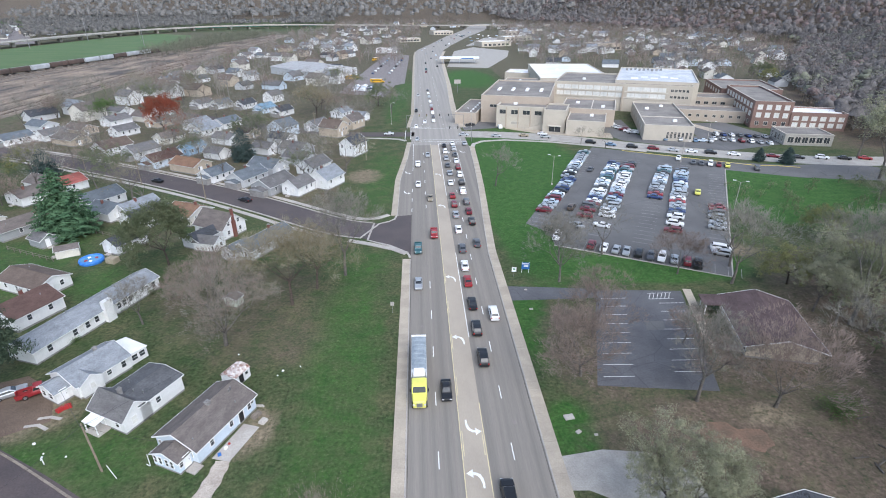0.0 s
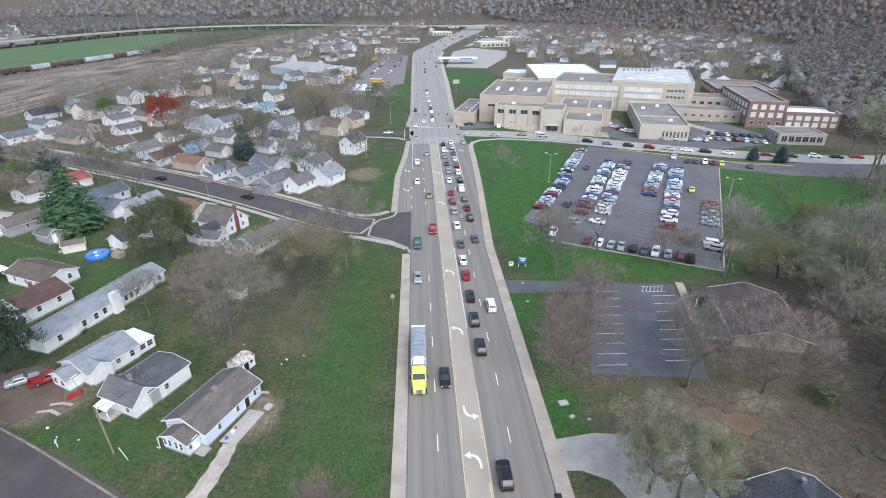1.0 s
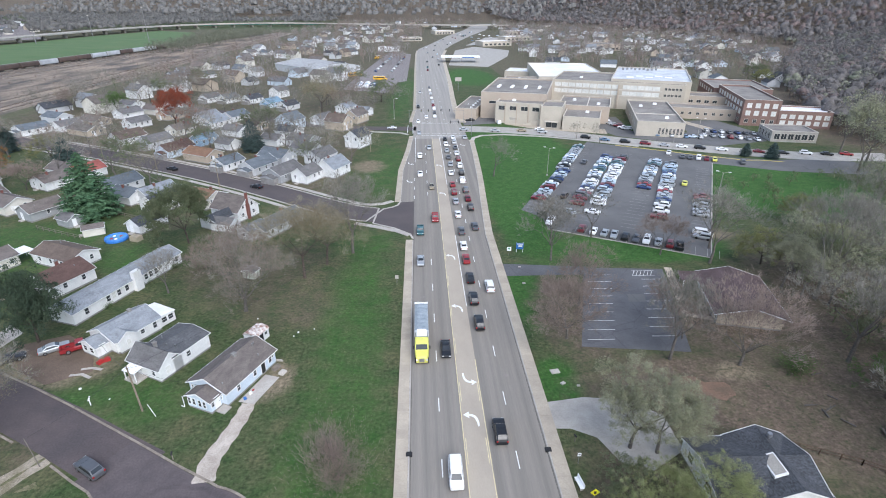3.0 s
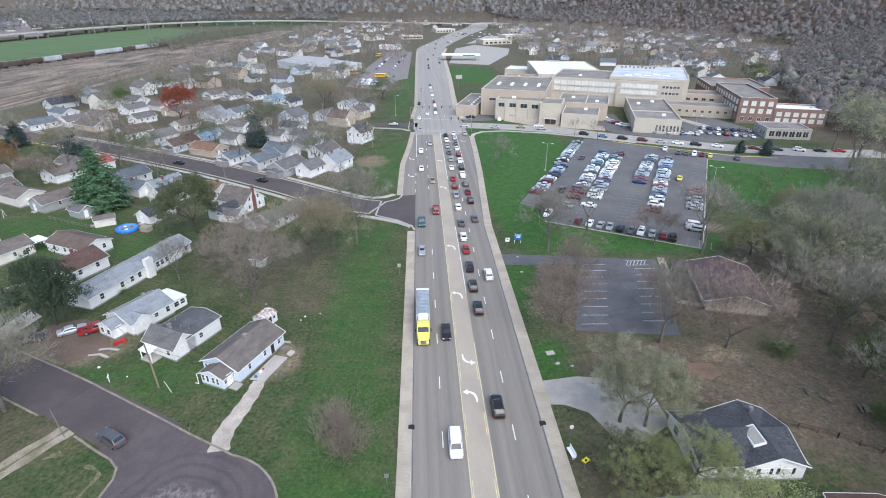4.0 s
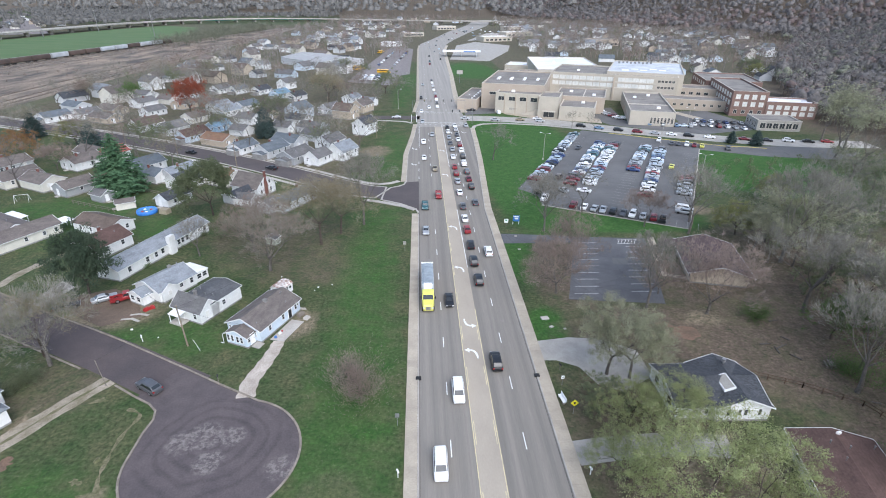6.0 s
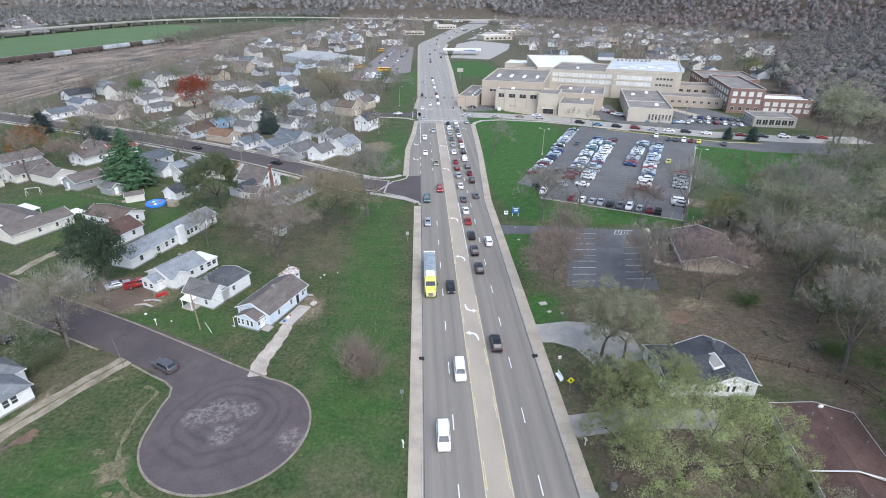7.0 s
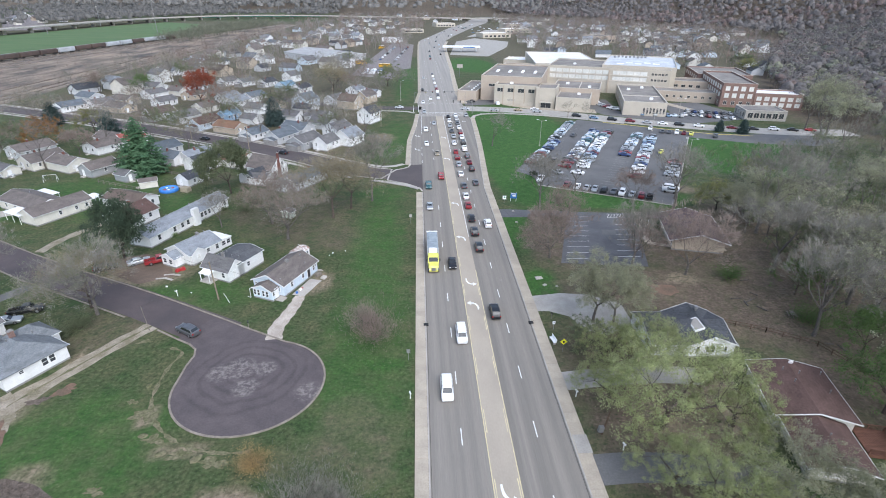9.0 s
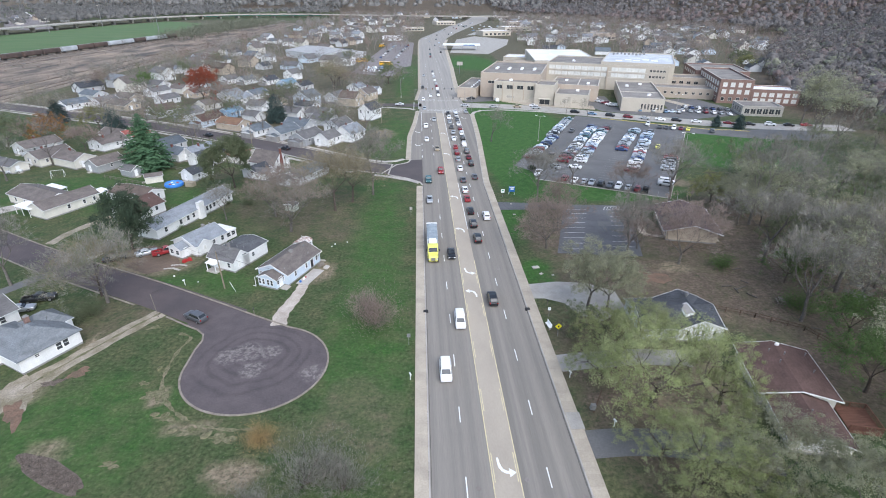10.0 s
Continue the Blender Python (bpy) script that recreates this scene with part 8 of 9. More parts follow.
for i in range(27):
    park(-9.2 - (0.1 * i if i > 12 else 0), 18.9 + 2.75 * i, 90, shade=("maroon", None, "silver", None, "maroon", None, "white")[i] if i < 7 else None)
for i in range(22):
    if i not in (1,):
        park(2.6 - i * 0.03, 19.5 + 2.75 * i, 90, shade=("maroon", "maroon", "maroon", "grey", "maroon", "white")[i] if i < 6 else None)
for i in range(25):
    if i not in (1, 2):
        park(8.4 - i * 0.04, 14.4 + 2.75 * i, 90)
for i in range(14):
    park(19.4 + i * 0.05, 44.9 + 2.75 * i, 90, shade=("navy", "red")[i] if i < 2 else None)
for i in range(23):
    if i not in (1, 3):
        park(26.6 - i * 0.03, 18.4 + 2.75 * i, 90, shade=("maroon", None, "white", None, "white", None, "navy", "silver", "silver", "red", "white")[i] if i < 11 else None)
for u, v, s in ((37.3, 43.8, "maroon"), (37.4, 40.8, "red"), (37.3, 37.0, "grey"), (37.2, 34.0, "silver"), (37.4, 29.4, "silver"), (37.6, 26, "silver"), (38, 11.5, "white"), (38, 8.6, "silver")):
    park(u, v, 90, shade=s)
for u, k, s in ((8.0, "suv", "maroon"), (11.3, "sedan", "white"), (14.2, "sedan", "silver"), (16.9, "sedan", "silver"), (19.6, "suv", "black"), (22.3, "sedan", "grey"), (25.2, "suv", "white"), (27.8, "sedan", "silver"), (30.5, "suv", "maroon"), (33.3, "pickup", "black")):
    park(u, 0.3, 0, k, s)
for u, v, t, k, s in ((-0.9, 2.1, 5, "pickup", "white"), (-2.6, 24.7, 0, "suv", "brown"), (2.1, 11.9, 55, "sedan", "silver"), (-4.7, 66.5, 0, "sedan", "grey"), (31.7, 55.4, 0, "sedan", "yellow"), (23.9, 95.9, 0, "sedan", "white"), (29.7, 92, 0, "sedan", "grey"), (32.5, 92, 0, "sedan", "grey"), (35.6, 92.3, 0, "suv", "white"), (38.3, 92.6, 0, "sedan", "maroon"), (41.4, 92.8, 0, "sedan", "yellow"), (51.1, 93, 0, "suv", "grey")):
    park(u, v, t, k, s)
for x, y, k, s in ((76.4, 163.4, "sedan", "blue"), (84.2, 159.2, "suv", "black"), (91.9, 155.6, "suv", "maroon"), (99, 152.4, "sedan", "silver"), (105.6, 150, "sedan", "white"), (112.4, 147.6, "suv", "black"), (120.5, 144.6, "sedan", "white"), (69, 168, "suv", "black"), (51.3, 179.1, "suv", "silver"), (51.2, 185, "sedan", "white"), (42, 183, "sedan", "gold"), (29.2, 183, "sedan", "silver"), (134.3, 141, "sedan", "maroon"), (143, 138.6, "sedan", "black"), (152, 137.4, "suv", "white"), (160, 136, "sedan", "black"), (168, 135.5, "sedan", "red")):
    car(k, s, x, y, -105 if x < 60 else -117, "on the street before the school", "cars on the campus street")
for i in range(9):
    car(r.choice(KINDS), r.choice(SHADES), 86.5 + 1.0 * i, 212 - 3.4 * i, 70, "parked in the school yard", "cars in the school yard")
for i in range(8):
    car(r.choice(KINDS), r.choice(SHADES), 101 + 3.0 * i, 172.6 - 0.9 * i, -12 if i % 2 else 75, "parked in the school yard", "cars in the school yard")
for i in range(7):
    car(r.choice(KINDS), r.choice(SHADES), 126 + 3.3 * i, 170.5 - 1.6 * i, -12, "parked in the school yard", "cars in the school yard")
    car(r.choice(KINDS), r.choice(SHADES), 131 + 3.3 * i, 178.5 - 1.0 * i, -12, "parked in the school yard", "cars in the school yard")
car("sedan", "black", 19.5, 208, 80, "parked beside the school")
car("van", "white", 33.5, 201, 0, "parked beside the school")
car("sedan", "silver", 14.2, 186, -100, "turning at the crossing")
car("sedan", "silver", -21, 190.5, 90, "on the side street")
car("sedan", "black", -99.5, 125, 61, "parked on the side street")
car("sedan", "black", -62.5, 103.2, 58, "parked on the side street")
car("suv", "grey", -52.0, -13.2, 58, "parked in the turning circle")
car("sedan", "silver", -73.6, 14.2, -55, "parked on bare earth by a house")
car("pickup", "red", -69.4, 14.6, -57, "parked on bare earth by a house")
car("sedan", "black", -79.4, 11.4, -60, "parked on bare earth under a conifer")
car("pickup", "black", -85.0, -5.4, -72, "parked beside a white house")
car("sedan", "silver", -86.2, -9.0, -72, "parked beside a white house")
car("sedan", "silver", -146, 77, -70, "parked by a long shed")
for i in range(14):
    car(r.choice(KINDS), r.choice(SHADES), -52 + (i % 3) * 5.5, 325 + (i // 3) * 6.0, 60, "parked in a business lot", "cars in the business lot")
for i in range(16):
    car(r.choice(KINDS), r.choice(SHADES), -46 + (i % 2) * 14 + i * 0.6, 420 + (i // 2) * 18, 20, "parked in a business lot", "cars in the business lot")
for i in range(26):
    y = 420 + i * 26 + r.uniform(-6, 6)
    a, b = lerp(LEFT_EDGE, y), lerp(RIGHT_EDGE, y)
    f = r.choice((0.2, 0.4, 0.62, 0.82))
    car(r.choice(KINDS), r.choice(SHADES), a + (b - a) * f, y, (180 if f < 0.5 else 0) + (-12 if y > 700 else 0), "far off on the main road", "traffic on the main road")
for i in range(22):
    x, y = r.uniform(60, 160), r.uniform(730, 1000)
    car(r.choice(KINDS), r.choice(SHADES), x, y, 20 + r.choice((0, 90)), "parked at far shops", "cars at the far shops")


def school_bus(x, y, rz):
    t = thing("school_bus", pose(x, y, 0.04, 0, 0, rz), "yellow school bus standing in a lot", "bus", "school buses")
    g = Geo().loft([[(-w, yy, 0.5), (w, yy, 0.5), (w, yy, hi - 0.35), (w * 0.8, yy, hi), (-w * 0.8, yy, hi), (-w, yy, hi - 0.35)] for yy, w, hi in ((-3.9, 1.15, 2.9), (-3.6, 1.2, 3.05), (5.4, 1.2, 3.05), (5.5, 1.15, 2.95))])
    g.loft([[(-w, yy, 0.5), (w, yy, 0.5), (w * 0.9, yy, hi), (-w * 0.9, yy, hi)] for yy, w, hi in ((-5.4, 0.9, 1.4), (-3.85, 1.05, 1.75))])
    part("body", g, PAINTS["school_yellow"], t)
    part("roof_panel", Geo().box((0, 0.9, 3.05), (1.8, 8.6, 0.04)), white_metal, t)
    for s in (-1, 1):
        part("side_windows", Geo().box((s * 1.2, 0.9, 1.85), (0.05, 8.4, 0.65)), car_glass, t)
        for ay in (-4.4, 3.2):
            o = part("wheel", wheel_meshes(0.5)[0], None, t)
            o.matrix_basis = pose(s * 1.0, ay, 0.5)
    part("windshield", Geo().box((0, -3.92, 1.85), (2.0, 0.06, 0.85)), car_glass, t)


for x, y, rz in ((-64, 387, 62), (-60, 392, 62), (-52, 536, -28), (-38, 366, 80)):
    school_bus(x, y, rz)


# ---- trees, near ones first: kind, x, y, scale ----
WEST = [("rosygrey", -43.2, 26, 0.98), ("rosy1", -49.5, 36, 0.9), ("olive0", -34, 39.6, 1.1), ("bare2", -24.5, 52, 1.0), ("olive1", -30, 46, 0.9), ("fullgreen", -67.8, 59.6, 0.82, 1.4), ("spruce", -102.5, 79.5, 1.0), ("dark", -78.2, 17.0, 0.92, 1.45), ("bare2", -62, 34, 0.5), ("rust", -125, 190.5, 1.15, 1.5), ("bluespruce", -77, 151, 0.8, 1.15), ("sparse", -71.5, -6.5, 1.0), ("olive1", -74, -4, 0.75)]
WEST_B = [("bush_green", -71.9, 28.6, 0.75), ("bush_dull", -69.2, 37.0, 0.7), ("bush_green", -68.7, 39.0, 0.6), ("bush_dull", -65.3, 45.6, 0.9), ("bush_dull", -59.2, 45.2, 1.7), ("bush_dull", -72, -11, 1.6), ("bush_dull", -74, -14, 1.5), ("bare2", -95, 1, 0.8), ("bush_tan", -18.8, -15.4, 3.7), ("bush_tan", -19.8, -12.8, 3.0), ("bush_bare", -25, -50, 3.4), ("bush_bare", -20, -51, 3.0), ("bush_bare", -30, -55, 2.6), ("bush_orange", -32.2, -43, 1.5), ("bush_dull", -17, -56, 2.0), ("orange", -158, 115, 0.9), ("green0", -172, 112, 0.8), ("rosy0", -138, 104, 0.75), ("green1", -174, 233, 0.9), ("bluespruce", -178, 154, 0.75), ("rosy1", -206, 243, 0.8)]
WEST_C = [("bare0", -190, 240, 1.1), ("bare1", -170, 262, 1.1), ("bare2", -160, 300, 1.1), ("bare1", -47, 120, 1.0), ("bare0", -60, 140, 0.9), ("green0", -87, 184, 0.7), ("yellow", -152, 140, 0.9), ("bare1", -131, 150, 0.8), ("bare2", -113, 172, 0.9), ("bare0", -150, 180, 0.9), ("olive0", -62, 232, 1.1), ("bare1", -62, 258, 1.1), ("green0", -31, 266, 1.0), ("bare2", -22, 240, 0.8), ("bluespruce", -140, 130, 0.8), ("farcon", -112, 84, 0.6)]
EAST = [("willow0", 23, -38.6, 0.98, 1.05), ("sage0", 21.6, -12.2, 0.78, 1.08), ("sage1", 25, -13.3, 0.72, 0.98), ("willow2", 23.3, -53, 0.72), ("sage1", 31, -53, 0.74), ("willow1", 20.5, -48, 0.5), ("sage0", 36.5, -60.5, 0.7), ("willow2", 33.5, -38.5, 0.62), ("willow0", 21, -24, 0.5), ("willow2", 27.5, -23, 0.52), ("willow1", 17.5, -33, 0.46), ("rosy0", 19.5, 14, 0.95), ("rosy1", 25, 25, 0.85), ("rosy1", 47.5, 5, 1.0), ("bare2", 36, 7, 0.8), ("rosy0", 41, 13, 0.6)]
EAST_B = [("green0", 17.5, -21, 0.42), ("willow1", 22.5, -21.5, 0.38), ("bare0", 62, 43, 1.05), ("bare2", 38, 59, 0.75), ("bare1", 24, 46, 0.7), ("bare0", 19, 113, 0.8), ("bare2", 73, 160, 0.45), ("bare1", 64, 166, 0.45), ("dark", 27.4, 72.4, 0.22), ("bluespruce", 134, 132, 0.46), ("bluespruce", 125.5, 136, 0.38), ("bush_green", 56, 3, 2.0), ("bush_green", 60, 26, 1.4), ("green1", 64, -24, 0.7), ("bush_green", 62, -14, 2.2), ("green1", 57, -37, 0.8), ("bush_green", 48.5, -50.5, 1.6)]
EAST_C = [("bare0", 67, 5, 1.0), ("bare1", 76, 26, 1.1), ("midsage0", 84, 21, 0.75), ("midsage1", 73, 26, 0.62), ("green1", 66, -4, 0.6), ("bare2", 60, -18, 0.9), ("bare0", 74, -8, 1.1), ("midsage1", 88, 50, 0.62), ("midsage0", 104, 54, 0.66), ("bare1", 95, 32, 0.8), ("green0", 79, 6, 0.9), ("bare2", 72, -24, 1.1), ("midsage0", 162, 119, 1.5), ("midsage1", 154, 112, 1.4), ("bare0", 133, 78, 1.1), ("midsage1", 150, 94, 1.3)]
EAST_D = [("rosy0", 41, 22, 0.55), ("midsage0", 80, 44, 0.62), ("sage0", 72, 31, 0.66), ("sage1", 79, 37, 0.7), ("yellow", 74, 42, 0.72, 1.15), ("sage0", 88, 34, 0.72), ("yellow", 92, 48, 0.66), ("yellow", 101, 66, 0.72), ("midgreen", 96, 58, 0.6), ("midsage1", 90, 42, 0.66), ("bare2", 66, 51, 0.9), ("midsage0", 167, 138, 1.3), ("willow1", 27, -63, 0.62), ("sage1", 44, -63, 0.6), ("bare1", 54, -60, 0.7), ("green1", 60, -46, 0.8), ("sage0", 29, -69, 0.7), ("sage1", 21.5, -66, 0.6), ("bare0", 82, -30, 1.1), ("green1", 76, -40, 0.9), ("green0", 70, -52, 1.0), ("bare2", 26, 55, 0.65), ("rosy1", 52, 48, 0.7), ("bare1", 71, 60, 0.7), ("yellow", 250, 330, 1.0), ("green0", 262, 352, 1.0)]
for rows in (WEST, WEST_B, WEST_C, EAST, EAST_B, EAST_C, EAST_D):
    for k, x, y, s, *tall in rows:
        tree(k, x, y, s, sz=tall[0] if tall else None)

# the wood on the east side
r = random.Random(12)
placed = []
for i in range(1500):
    x, y = r.uniform(64, 182), r.uniform(-75, 158)
    if len(placed) >= 150:
        break
    u, v = (x - LOT_O[0]) * math.cos(LOT_A) + (y - LOT_O[1]) * math.sin(LOT_A), -(x - LOT_O[0]) * math.sin(LOT_A) + (y - LOT_O[1]) * math.cos(LOT_A)
    if (-14 < u < 70 and v > -6) or (u < 76 and v > 60) or v > 86 or (x < 74 and y > -12 and y < 60) or x - 64 < (y + 20) * 0.15 - 4 or (40 < u < 96 and 4 < v < 90 and x < 142 - abs(y - 104) * 0.5 and y > 58):
        continue
    if any((x - a) ** 2 + (y - b) ** 2 < 40 for a, b in placed):
        continue
    placed.append((x, y))
    k = r.choice(("midbare0", "midbare1", "midsage0", "midsage1", "midbare1", "midgreen", "midsage1", "midgreen"))
    tree(k, x, y, r.uniform(0.7, 1.05) * (0.72 if x < 150 and 5 < y < 100 else 1.0))

# garden trees of the quarter
for x0, x1, y0, y1, cnt in ((-215, -40, 215, 330, 42), (-190, -122, 60, 200, 13), (-130, -30, 95, 215, 20)):
    made, tries = 0, 0
    while made < cnt and tries < cnt * 20:
        tries += 1
        x, y = r.uniform(x0, x1), r.uniform(y0, y1)
        if x > -18 or any(abs(x - px) < 9 and abs(y - py) < 9 for px, py in SIDE):
            continue
        made += 1
        k = r.choice(("midbare0", "midbare1", "midrosy", "midbare0", "midolive", "midbare1", "midgreen"))
        tree(k, x, y, r.uniform(0.7, 1.05))


# ---- the woods on the bluff and along the freeway: one mass of small crowns ----
def build_woods(name, spots, seed, material, label, big=1.0, sliv=34, fine=1.0, limbs=6, body=False):
    """Many crowns in one mesh: small sprays over each lumpy crown, limbs that rise through it and trunks; dense far crowns also have a soft body."""
    rng = np.random.default_rng(seed)
    n = len(spots)
    base = np.array([(x, y, hill(x, y)) for x, y in spots])
    hgt = rng.uniform(9, 15, n) * big * (0.65 if big < 0.5 else 1.0)
    rad = rng.uniform(2.5, 5.9, n) * big
    if body:
        hgt, rad = hgt * 0.7 + 3.6 * big, rad * 1.2
    d = rng.normal(size=(n, sliv, 3))
    d[:, :, 2] = np.abs(d[:, :, 2]) * 1.1 - 0.35
    d /= np.linalg.norm(d, axis=2, keepdims=True)
    ph = rng.uniform(0, 6.28, (n, 1, 3))
    lump = 0.16 * np.sin(5 * d[:, :, :1] + ph[:, :, :1]) + 0.16 * np.sin(5 * d[:, :, 1:2] + ph[:, :, 1:2]) + 0.1 * np.sin(7 * d[:, :, 2:] + ph[:, :, 2:])
    k = rng.uniform(0.55, 1.0, (n, sliv, 1)) ** 0.5 + lump
    c = base[:, None, :] + d * k * np.stack([rad, rad, hgt * 0.42], 1)[:, None, :] + np.stack([rad * 0, rad * 0, hgt * 0.58], 1)[:, None, :]
    nrm = d + np.array([0, 0, 0.25]) + rng.normal(size=d.shape) * 0.45
    nrm /= np.linalg.norm(nrm, axis=2, keepdims=True)
    t = np.cross(nrm, rng.normal(size=d.shape))
    t /= np.linalg.norm(t, axis=2, keepdims=True)
    s = np.cross(t, nrm)
    ln, wd = rng.uniform(0.5, 1.3, (n, sliv, 1)) * big * fine, rng.uniform(0.22, 0.5, (n, sliv, 1)) * big * fine
    tri = np.stack([c - s * wd - t * ln * 0.5, c + s * wd - t * ln * 0.3, c + t * ln * 0.7], 2).reshape(-1, 3)
    # limbs that fan out from the bole, and the bole
    m_ = limbs
    a = rng.uniform(0, 6.28, (n, m_, 1))
    up = base[:, None, :] + np.stack([np.zeros(n), np.zeros(n), hgt * 0.3], 1)[:, None, :]
    tip = base[:, None, :] + np.concatenate([np.cos(a) * rad[:, None, None] * 0.8, np.sin(a) * rad[:, None, None] * 0.8, (hgt[:, None, None] * rng.uniform(0.7, 1.02, (n, m_, 1)))], 2)
    side = np.concatenate([-np.sin(a), np.cos(a), a * 0], 2) * 0.12 * big
    limb = np.stack([up - side, up + side, tip], 2).reshape(-1, 3)
    lo = base + np.array([-0.22, 0, -0.5])
    hi = base + np.array([0.22, 0, -0.5])
    top = base + np.stack([rng.normal(size=n) * 0.4, rng.normal(size=n) * 0.4, hgt * 0.8], 1)
    trunk = np.stack([lo, hi, top], 1).reshape(-1, 3)
    v = np.concatenate([tri, limb, trunk])
    if body:
        az, el = np.arange(6) * np.pi / 3, np.radians([-15, 25, 60])
        way = np.stack([np.cos(el)[:, None] * np.cos(az), np.cos(el)[:, None] * np.sin(az), np.sin(el)[:, None] + az * 0], 2).reshape(-1, 3)
        way = np.concatenate([way, [[0, 0, 1.0]]])
        size = rng.uniform(0.25, 0.7, (n, len(way), 1))
        skin = base[:, None, :] + way * size * np.stack([rad, rad, hgt * 0.42], 1)[:, None, :] + np.stack([rad * 0, rad * 0, hgt * 0.55], 1)[:, None, :]
        f = [(6 * i + j, 6 * i + (j + 1) % 6, 6 * (i + 1) + (j + 1) % 6) for i in range(2) for j in range(6)]
        f += [(6 * i + j, 6 * (i + 1) + (j + 1) % 6, 6 * (i + 1) + j) for i in range(2) for j in range(6)]
        f = np.array(f + [(12 + j, 12 + (j + 1) % 6, 18) for j in range(6)])
        me = tri_mesh(name, v, material, skin.reshape(-1, 3), (f[None] + 19 * np.arange(n)[:, None, None]).reshape(-1))
    else:
        me = tri_mesh(name, v, material)
    tagged(new(name, me), label, "woods", kind="stuff")


rng = random.Random(31)
near, mid, far, west = {0: [], 1: [], 2: []}, {0: [], 1: []}, [], []


def clear_of(spots, x, y, gap, cells):
    """Keeps crowns apart by a coarse grid of taken cells."""
    key = (int(x / gap), int(y / gap))
    if key in cells:
        return False
    cells.add(key)
    return True


cells = set()
for i in range(26000):
    x, y = rng.uniform(180, 720), rng.uniform(-80, 720)
    d = x - lerp(FOOT, y) if y > 150 else x - 205 + (150 - y) * 0.1
    if -6 < d < 300 and clear_of(near, x, y, 6.7, cells):
        pick = rng.random() + 0.25 * math.sin(x * 0.03) * math.cos(y * 0.024)
        near[2 if pick > 0.86 and d < 120 else (1 if pick < 0.16 else 0)].append((x, y))
cells = set()
for i in range(40000):
    x, y = rng.uniform(200, 1250), rng.uniform(640, 2000)
    d = x - lerp(FOOT, y)
    if d > -4 and not (y < 720 and d < 300) and d < 450 and clear_of(mid, x, y, 14, cells):
        mid[1 if rng.random() + 0.3 * math.sin(x * 0.02 + y * 0.013) < 0.2 else 0].append((x, y))
cells = set()
for i in range(26000):
    x, y = rng.uniform(-1500, 1300), rng.uniform(1500, 2800)
    if hill(x, y) > 2 and (y < 2000 or rng.random() < 0.6) and clear_of(far, x, y, 42, cells):
        far.append((x, y))
cells = set()
for i in range(9000):
    x, y = rng.uniform(-1400, -250), rng.uniform(700, 2000)
    fy = lerp(((-1400, 640), (-640, 640), (-612, 900), (-575, 1170), (-515, 1290), (-415, 1370), (-250, 1370)), x)
    lane = abs(x + 0.69 * (y + 94)) < 42
    if y > fy + 22 and not (lane and rng.random() < 0.85) and not (-600 < x < -380 and 1500 < y < 1900) and clear_of(west, x, y, 17, cells):
        west.append((x, y))
grove = []
for i in range(220):
    y = rng.uniform(600, 1000)
    grove.append((lerp(((600, -306), (780, -316), (1000, -300)), y) + rng.uniform(-26, 26), y))
scrub = [(rng.uniform(-330, -262), rng.uniform(220, 640)) for i in range(110)]
build_woods("woods_bluff", near[0], 1, woods_mat, "bare grey-brown wood on the bluff", 1.2, 48, 0.95, 3, True)
build_woods("woods_bluff_rosy", near[1], 11, woods_rose, "bare reddish brown trees on the bluff", 1.2, 48, 0.95, 3, True)
build_woods("woods_bluff_sage", near[2], 12, woods_sage, "fading grey-green trees at the foot of the bluff", 1.1, 50, 0.75, 4, True)
build_woods("woods_hills", mid[0], 2, woods_mat, "bare wooded hills in the distance", 1.8, 38, 0.95, 1, True)
build_woods("woods_hills_rosy", mid[1], 13, woods_rose, "bare reddish wood on distant hills", 1.8, 38, 0.95, 1, True)
build_woods("woods_ridge", far, 3, woods_far, "far wooded ridge beyond the town", 3.4, 34, 0.72, 0, True)
build_woods("woods_freeway", west, 4, woods_far, "bare wood along the freeway", 1.9, 26, 0.8, 0, True)
build_woods("grove", grove, 14, woods_sage, "bare grey-green grove beside the rail yard", 1.15, 70, 1.0)
build_woods("scrub", scrub, 15, twig_red, "low brown scrub between the tracks", 0.22, 40, 1.4)
# trees standing among the far houses
town = {0: [], 1: [], 2: []}
for x0, x1, y0, y1, cnt in ((-220, -45, 300, 420, 70), (-220, -20, 420, 700, 260), (-240, 0, 700, 1200, 380), (110, 420, 345, 700, 340), (140, 540, 700, 1200, 560), (-220, 480, 1150, 1560, 420)):
    made = 0
    while made < cnt * (1.4 if x0 > 0 else 0.8):
        x, y = rng.uniform(x0, x1), rng.uniform(y0, y1)
        if lerp(LEFT_EDGE, y) - 6 < x < lerp(RIGHT_EDGE, y) + 6 or (25 < x < 180 and 180 < y < 440) or (-130 < x < -20 and 350 < y < 470):
            continue
        made += 1
        town[rng.choice((0, 0, 0, 1, 1, 2))].append((x, y))
under = []
while len(under) < 520:
    x, y = rng.uniform(62, 190), rng.uniform(-72, 110)
    if x - 64 > (y + 20) * 0.18 and not (y > 40 and x < 96):
        under.append((x, y))
build_woods("undergrowth", under, 8, leaf_dull, "dull green undergrowth beneath bare trees", 0.42, 80)
build_woods("town_trees_grey", town[0], 5, woods_town, "bare grey trees among far houses", 1.2, 60, 0.95, 5)
build_woods("town_trees_brown", town[1], 6, twig_red, "bare brown trees among far houses", 1.2, 60, 0.95, 5)
build_woods("town_trees_green", town[2], 7, leaf_dull, "dull green trees among far houses", 0.8, 60, 0.8)


